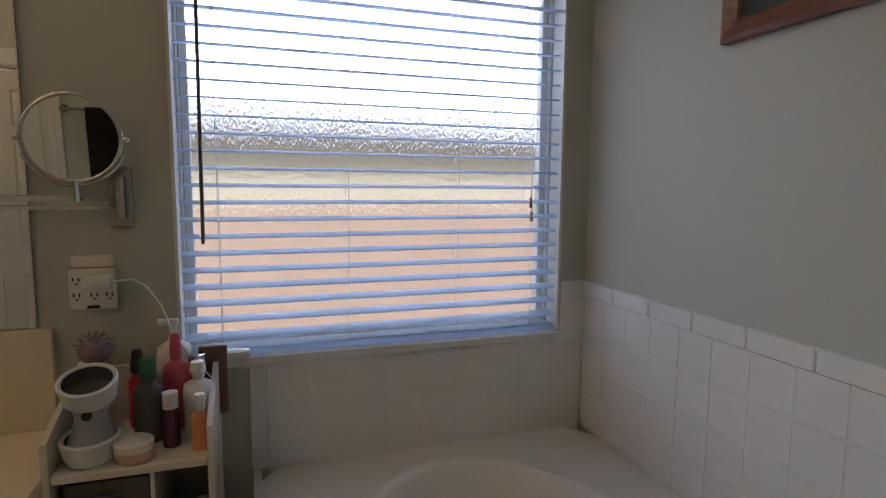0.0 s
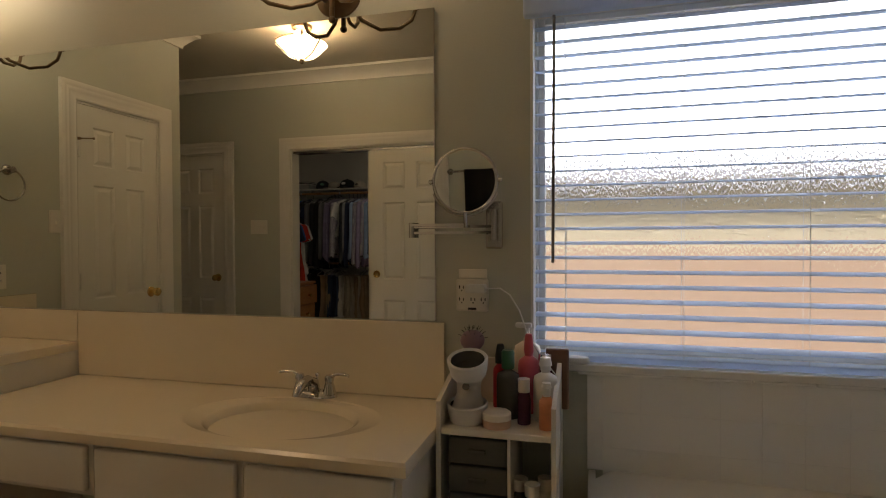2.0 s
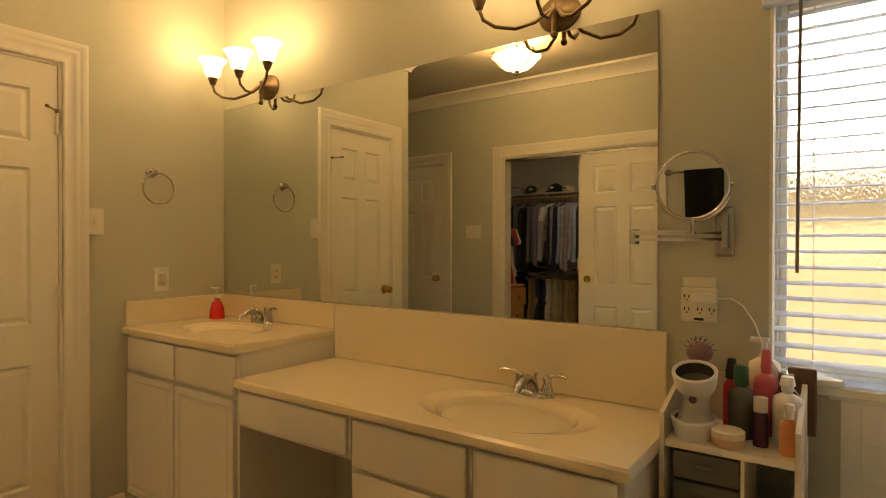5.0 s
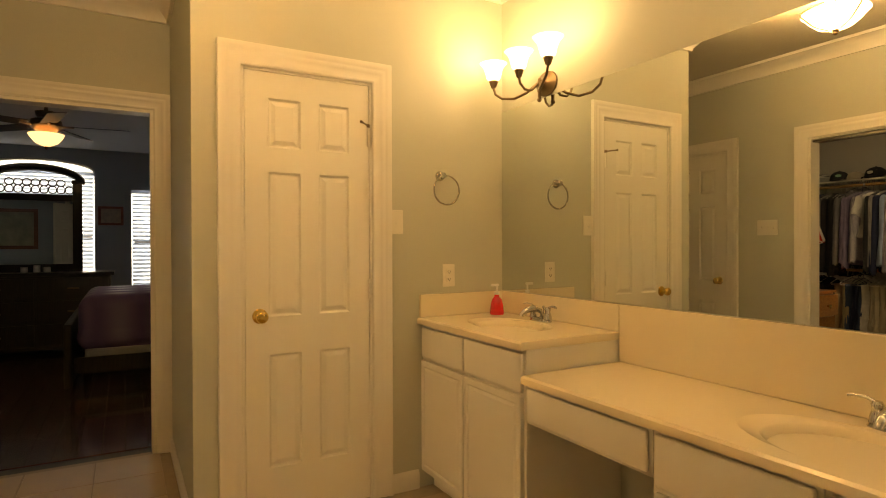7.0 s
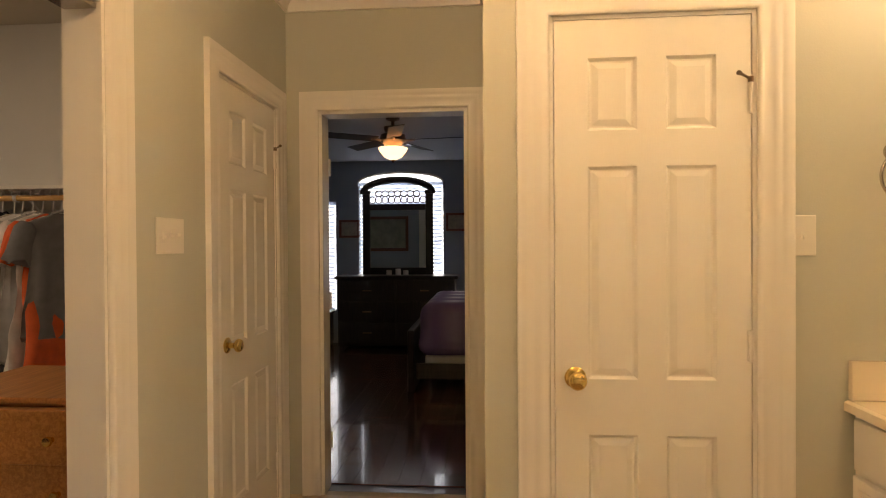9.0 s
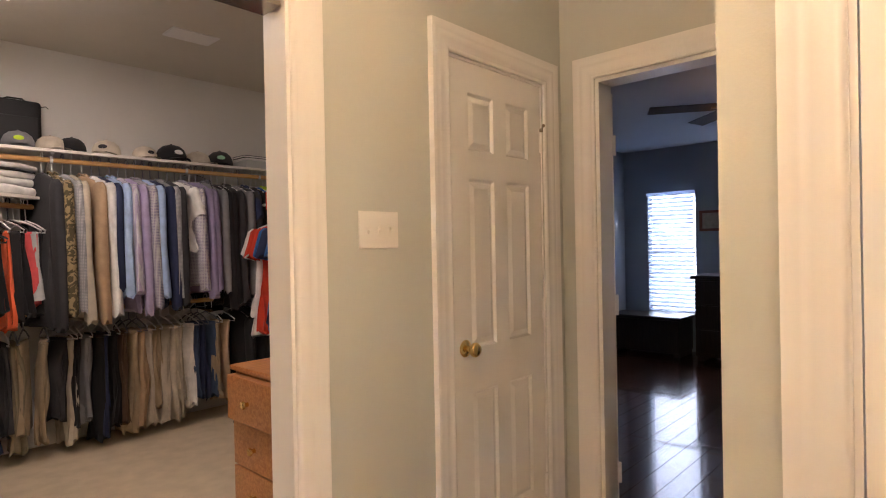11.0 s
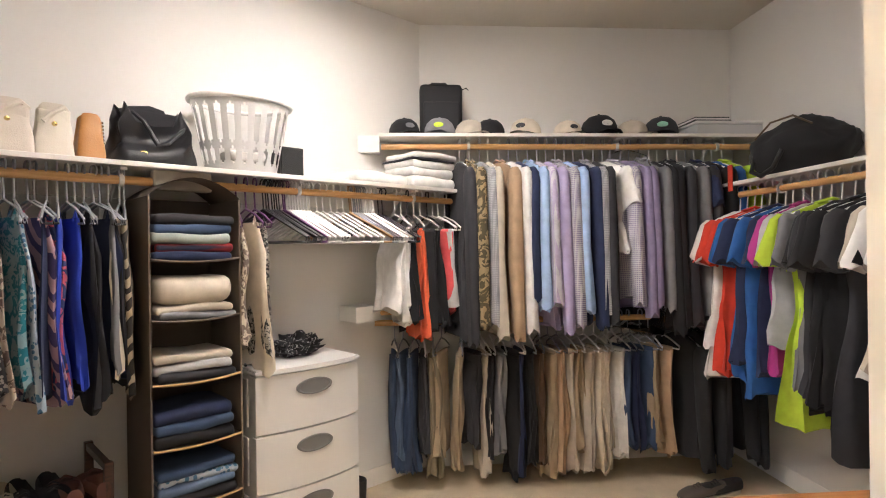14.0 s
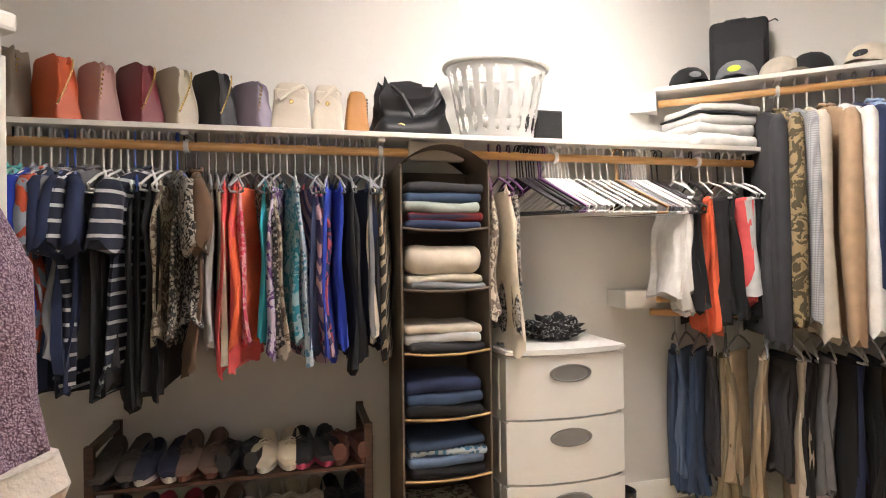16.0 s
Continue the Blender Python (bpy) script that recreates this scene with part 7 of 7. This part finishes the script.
RACK = DIAG @ pose(1.77, 0.03, 0.012)
rk = thing("shoe_rack", RACK, "dark brown two-tier wooden shoe rack", "shoe rack")
RACK_WOOD = wood("dark_rack_wood", (0.035, 0.016, 0.01), (0.08, 0.035, 0.02), 0.4, "X")
RW = 0.94
for x in (0.0, RW - 0.03):
    for y in (0.0, 0.30):
        part("post", box(x, x + 0.03, y, y + 0.025, 0, 0.60, bevel=0.003), RACK_WOOD, rk)
    part("side_rail", box(x + 0.004, x + 0.026, 0.025, 0.30, 0.57, 0.595), RACK_WOOD, rk)
for z in (0.235, 0.44):
    for k in range(5):
        part("slat", box(0.03, RW - 0.03, 0.02 + 0.066 * k, 0.06 + 0.066 * k, z, z + 0.012), RACK_WOOD, rk)
SH = {k: mat("shoe_" + k, c, 0.6, vary=0.15, scale=12) for k, c in {"black": (0.015, 0.015, 0.017), "brown": (0.13, 0.05, 0.035), "grey": (0.09, 0.075, 0.065), "white": (0.62, 0.59, 0.53), "cream": (0.58, 0.50, 0.38), "navy": (0.02, 0.025, 0.05), "taupe": (0.14, 0.09, 0.07), "pink": (0.55, 0.08, 0.16)}.items()}
top = [("brown", "brown", 0), ("black", "pink", 0), ("cream", "white", 0), ("black", "black", 0), ("taupe", "brown", 0.02), ("navy", "white", 0), ("grey", "black", 0.02)]
for k, (up, so, he) in enumerate(top):
    for s in (-0.044, 0.044):
        x = 0.075 + 0.131 * k + s
        shoe(RACK @ pose(x, 0.19, 0.457, 0, 0, 180 if k in (0, 3) else 0), SH[up], SH[so], f"{up} shoe with {so} sole on the rack", he)
bot = [("black", "black", 0), ("cream", "white", 0), ("white", "cream", 0), ("taupe", "white", 0), ("pink", "white", 0), ("navy", "black", 0)]
for k, (up, so, he) in enumerate(bot):
    for s in (-0.046, 0.046):
        shoe(RACK @ pose(0.10 + 0.148 * k + s, 0.19, 0.252, 0, 0, 0), SH[up], SH[so], f"{up} shoe with {so} sole on the lower rack", he)
boot_l = mat("tan_boot", (0.36, 0.17, 0.05), 0.6, vary=0.15, scale=12)
bt = thing("work_boot", DIAG @ pose(0.665, 0.30, 0.012, 0, 0, 10), "tan leather work boot on the carpet", "boot")
part("shaft", lathe([(0.045, 0.08), (0.048, 0.13), (0.05, 0.19), (0.046, 0.19), (0.04, 0.1)], 20, squash=(0.85, 1.1), m=Matrix.Translation((0, -0.05, 0))), SH["black"], bt, smooth=60)
part("vamp", lathe([(0, 0.02), (0.05, 0.02), (0.052, 0.05), (0.045, 0.085), (0.02, 0.10), (0, 0.102)], 22, squash=(0.9, 2.4)), boot_l, bt, smooth=60)
part("sole", lathe([(0, 0), (0.054, 0), (0.055, 0.02), (0, 0.02)], 22, squash=(0.9, 2.45)), SH["brown"], bt)
for k, (dx, dy) in enumerate(((0.0, 0.0), (0.11, 0.03), (0.02, 0.3), (0.13, 0.32), (0.0, 0.6), (0.12, 0.58))):
    shoe(pose(-1.12 + dx, -5.30 + dy, 0.013, 0, 0, -80), SH["grey" if k % 2 else "black"], SH["white"], "grey and white sneaker on the closet floor", group="sneakers on the floor")


def oak_dresser():
    d = thing("oak_dresser", pose(0.0, -3.475, 0.012, 0, 0, 90), "honey oak dresser with wooden knobs", "dresser")
    w, dep, h = 0.68, 0.46, 0.812
    part("body", box(0, w, 0, dep, 0.05, h), OAK, d)
    part("top", box(-0.015, w + 0.015, -0.02, dep + 0.005, h + 0.001, h + 0.022, bevel=0.005), OAK, d)
    part("plinth", box(0.02, w - 0.02, 0.03, dep - 0.02, 0, 0.05), OAK, d)
    for k in range(4):
        z = 0.065 + 0.186 * k
        ajar = 0.025 if k == 3 else 0.0
        dr = part("drawer", box(0.012, w - 0.012, -0.02 - ajar, -0.001, z, z + 0.178, bevel=0.004), OAK, d)
        for x in (0.18, w - 0.18):
            part("drawer_knob", lathe([(0, 0), (0.009, 0), (0.008, 0.01), (0.016, 0.018), (0.014, 0.026), (0, 0.028)], 14, m=Matrix.Translation((x, -0.02 - ajar, z + 0.085)) @ pose(0, 0, 0, 90, 0, 0)), BRASS, dr, smooth=50)


oak_dresser()
tw = thing("white_cabinet", pose(1.70, -3.36, 0.012), "tall white cabinet beside the closet entrance", "cabinet")
part("body", box(0, 0.42, 0, 0.56, 0, 1.66), TRIM, tw)
part("cornice", box(-0.02, 0.44, -0.02, 0.56, 1.661, 1.70, bevel=0.008), TRIM, tw)
part("door", box(0.01, 0.41, -0.014, -0.001, 0.05, 1.62, bevel=0.003), TRIM, tw)
FLEECE, n_, l_, b_ = node_mat("purple_fleece_shaded_pile")
tc_, pile, clump, ramp_, bp_n = (n_.new("ShaderNode" + k) for k in ("TexCoord", "TexVoronoi", "TexNoise", "ValToRGB", "Bump"))
pile.inputs["Scale"].default_value, clump.inputs["Scale"].default_value, clump.inputs["Detail"].default_value = 210, 60, 4
warp = n_.new("ShaderNodeVectorMath")
warp.operation = "MULTIPLY_ADD"
warp.inputs[1].default_value = (0.014, 0.014, 0.014)
l_.new(tc_.outputs["Object"], clump.inputs["Vector"])
l_.new(clump.outputs["Color"], warp.inputs[0])
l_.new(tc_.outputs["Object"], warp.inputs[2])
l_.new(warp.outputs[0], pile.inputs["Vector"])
# Colour darkens in the gaps between tufts, shade painted along the pile relief.
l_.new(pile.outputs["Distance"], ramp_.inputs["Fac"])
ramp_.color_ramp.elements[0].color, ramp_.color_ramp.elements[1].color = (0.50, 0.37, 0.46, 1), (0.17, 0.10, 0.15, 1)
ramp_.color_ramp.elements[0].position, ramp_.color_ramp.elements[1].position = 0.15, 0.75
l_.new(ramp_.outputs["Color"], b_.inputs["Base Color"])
b_.inputs["Roughness"].default_value = 1.0
bp_n.invert = True
bp_n.inputs["Strength"].default_value, bp_n.inputs["Distance"].default_value = 1.0, 0.006
l_.new(pile.outputs["Distance"], bp_n.inputs["Height"])
l_.new(bp_n.outputs[0], b_.inputs["Normal"])
KNIT = mat("cream_knit", (0.66, 0.60, 0.54), 0.95, vary=0.15, scale=30, bump=1.0, bump_scale=90)
rb = thing("fleece_robe", pose(1.60, -3.18, 1.42), "purple fleece robe with cream cuffs hung on the cabinet", "robe")
part("hook", tube([(0.10, 0, -0.02), (0.05, 0, -0.03), (0.04, 0, 0.01)], 0.005, 6), NICKEL, rb)
lv = [(-0.02, 0.04, 0.03, 0), (-0.10, 0.12, 0.05, 0), (-0.2, 0.17, 0.06, 0), (-0.5, 0.17, 0.062, 0), (-0.9, 0.19, 0.065, 0), (-1.25, 0.20, 0.07, 0)]
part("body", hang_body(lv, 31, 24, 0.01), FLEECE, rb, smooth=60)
lv = [(-0.17, 0.07, 0.05, 0), (-0.28, 0.085, 0.06, 0), (-0.45, 0.08, 0.06, 0), (-0.62, 0.085, 0.06, 0), (-0.74, 0.088, 0.062, 0)]
bm = hang_body(lv, 33, 18, 0.008)
sleeve_m = Matrix.Translation((-0.02, -0.02, 0.0)) @ pose(0, 0, 0, -8, 5, 0) @ Matrix.Diagonal((0.85, 0.78, 0.74, 1))
bmesh.ops.transform(bm, matrix=sleeve_m, verts=bm.verts)
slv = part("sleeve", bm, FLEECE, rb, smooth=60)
bm = hang_body([(-0.735, 0.092, 0.068, 0), (-0.75, 0.096, 0.07, 0), (-0.81, 0.096, 0.07, 0), (-0.83, 0.088, 0.064, 0)], 35, 18, 0.004)
bmesh.ops.transform(bm, matrix=sleeve_m, verts=bm.verts)
part("cuff", bm, KNIT, slv, "cream knit cuff", smooth=60)

# ---- outside the tub window ----
tagged(part("ground", box(-30, 30, 0.2, 60, -0.35, -0.3), mat("dry_lawn", (0.20, 0.17, 0.09), 0.95, vary=0.3, scale=3)), "dry lawn outside the window", "ground", kind="structure")
fence = thing("wooden_fence", pose(0, 3.2, -0.3), "brown wooden plank fence outside the window", "fence")
PLANK = wood("fence_plank", (0.62, 0.42, 0.29), (0.74, 0.54, 0.40), 0.8, "Z", coat=0.0)
pl = part("board", box(0, 0.138, -0.01, 0.01, 0, 1.46, bevel=0.003), PLANK, fence)
pl.matrix_basis = pose(0.6, 0, 0)
for k in range(1, 48):
    o = new("board", pl.data)
    o.parent = fence
    o.matrix_basis = pose(0.6 + 0.142 * k, 0, 0.004 * (k % 3))
part("rail", box(0.6, 7.4, 0.011, 0.05, 1.15, 1.24), PLANK, fence)
nb = thing("neighbour_house", pose(0, 8.0, -0.3), "cream neighbouring house with grey roof", "house", kind="structure")
part("wall", box(-8, 18, 0, 6, 0, 2.35), mat("cream_stucco", (0.82, 0.74, 0.55), 0.9, vary=0.06, scale=2, bump=0.3), nb)
b = bmesh.new()
vs = [b.verts.new(p) for p in ((-8.5, -0.5, 2.35), (18.5, -0.5, 2.35), (18.5, 2.6, 3.15), (-8.5, 2.6, 3.15), (18.5, 6.5, 2.35), (-8.5, 6.5, 2.35))]
for q in ((0, 1, 2, 3), (3, 2, 4, 5), (0, 1, 4, 5)):
    b.faces.new([vs[i] for i in q])
part("roof", b, mat("grey_shingle", (0.28, 0.265, 0.26), 0.95, vary=0.25, scale=9), nb)


tagged(part("backdrop_sky", box(-30, 40, 24, 24.1, -1, 30), emit("bright_overcast_sky", (0.80, 0.89, 1.0), 7.0)), "bright hazy sky beyond the neighbouring house", "backdrop", kind="structure")


# ---- pieces of walls and floors ----
def tiles(parent, name, mesh_size, places, material, edge=0.002):
    sx, sy, sz = mesh_size
    first = None
    for m in places:
        if first is None:
            first = part(name, box(-sx / 2, sx / 2, -sy / 2, sy / 2, -sz / 2, sz / 2, bevel=edge, seg=1), material, parent)
            first.matrix_basis = m
        else:
            o = new(name, first.data)
            o.parent = parent
            o.matrix_basis = m


TS = 0.105
Z_T = 1.035
we = tagged(part("wall_tile_bed_east", box(E_X - 0.006, E_X - 0.001, -1.498, -0.006, DECK, Z_T), GROUT), "grout bed of the tiled tub wall", "tiled wall", kind="structure")
tiles(we, "tile", (0.005, TS - 0.003, TS - 0.003), [pose(E_X - 0.0048, -0.012 - TS * (k + 0.5), Z_T - 0.045 - TS * (j + 0.5)) for k in range(14) for j in range(4)], TILE, 0.0016)
tiles(we, "cap_tile", (0.010, 0.152, 0.045), [pose(E_X - 0.010, -0.012 - 0.155 * (k + 0.5), Z_T - 0.022) for k in range(9)], TILE)
wnb = bmesh.new()
box(2.735, WIN[0] if WIN[0] > 2.735 else 2.7351, -0.006, -0.001, DECK, WIN[2] - 0.02, wnb)
box(2.7355, E_X - 0.007, -0.006, -0.001, DECK, WIN[2] - 0.02, wnb)
box(WIN[1] + 0.002, E_X - 0.007, -0.006, -0.001, WIN[2] - 0.02, Z_T, wnb)
wt = tagged(part("wall_tile_bed_north", wnb, GROUT), "grout bed of the tiled wall under the window", "tiled wall", kind="structure")
tiles(wt, "tile", (TS - 0.0005, 0.006, TS - 0.0005), [pose(E_X - 0.014 - TS * (k + 0.5), -0.0043, WIN[2] - 0.03 - TS * (j + 0.5)) for k in range(9) for j in range(3)], TILE, 0.0004)
tiles(wt, "cap_tile", (0.152, 0.010, 0.03), [pose(E_X - 0.1 - 0.155 * (k + 0.5), -0.009, WIN[2] - 0.014) for k in range(6)], TILE)
tiles(wt, "edge_tile", (0.09, 0.006, TS - 0.002), [pose(WIN[1] + 0.054, -0.0085, WIN[2] + 0.0 + TS * (j + 0.5) * 0.98 - 0.0) for j in range(1)], TILE)
FT = 0.33
tiles(floor, "floor_tile", (FT - 0.005, FT - 0.005, 0.008), [pose(ALC_X + 0.12 + FT * (i + 0.5) - 0.12, S_Y + FT * (j + 0.5), -0.001) for i in range(12) for j in range(8) if (ALC_X + FT * (i + 0.5) > 0.0 or S_Y + FT * (j + 0.5) < ALC_Y) and ALC_X + FT * (i + 1) < 2.857], FLOOR_TILE)
PW_, rows_ = 0.125, []
me0 = part("plank", box(-0.6, 0.6, -PW_ / 2 + 0.001, PW_ / 2 - 0.001, -0.004, 0.004, bevel=0.001, seg=1), DARK_WOOD, bf)
me0.matrix_basis = pose(-1.95, -4.4, 0.0)
for i in range(4):
    for j in range(44):
        if i or j:
            o = new("plank", me0.data)
            o.parent = bf
            o.matrix_basis = pose(-1.95 - 1.203 * i, -4.4 + PW_ * j, 0.0)
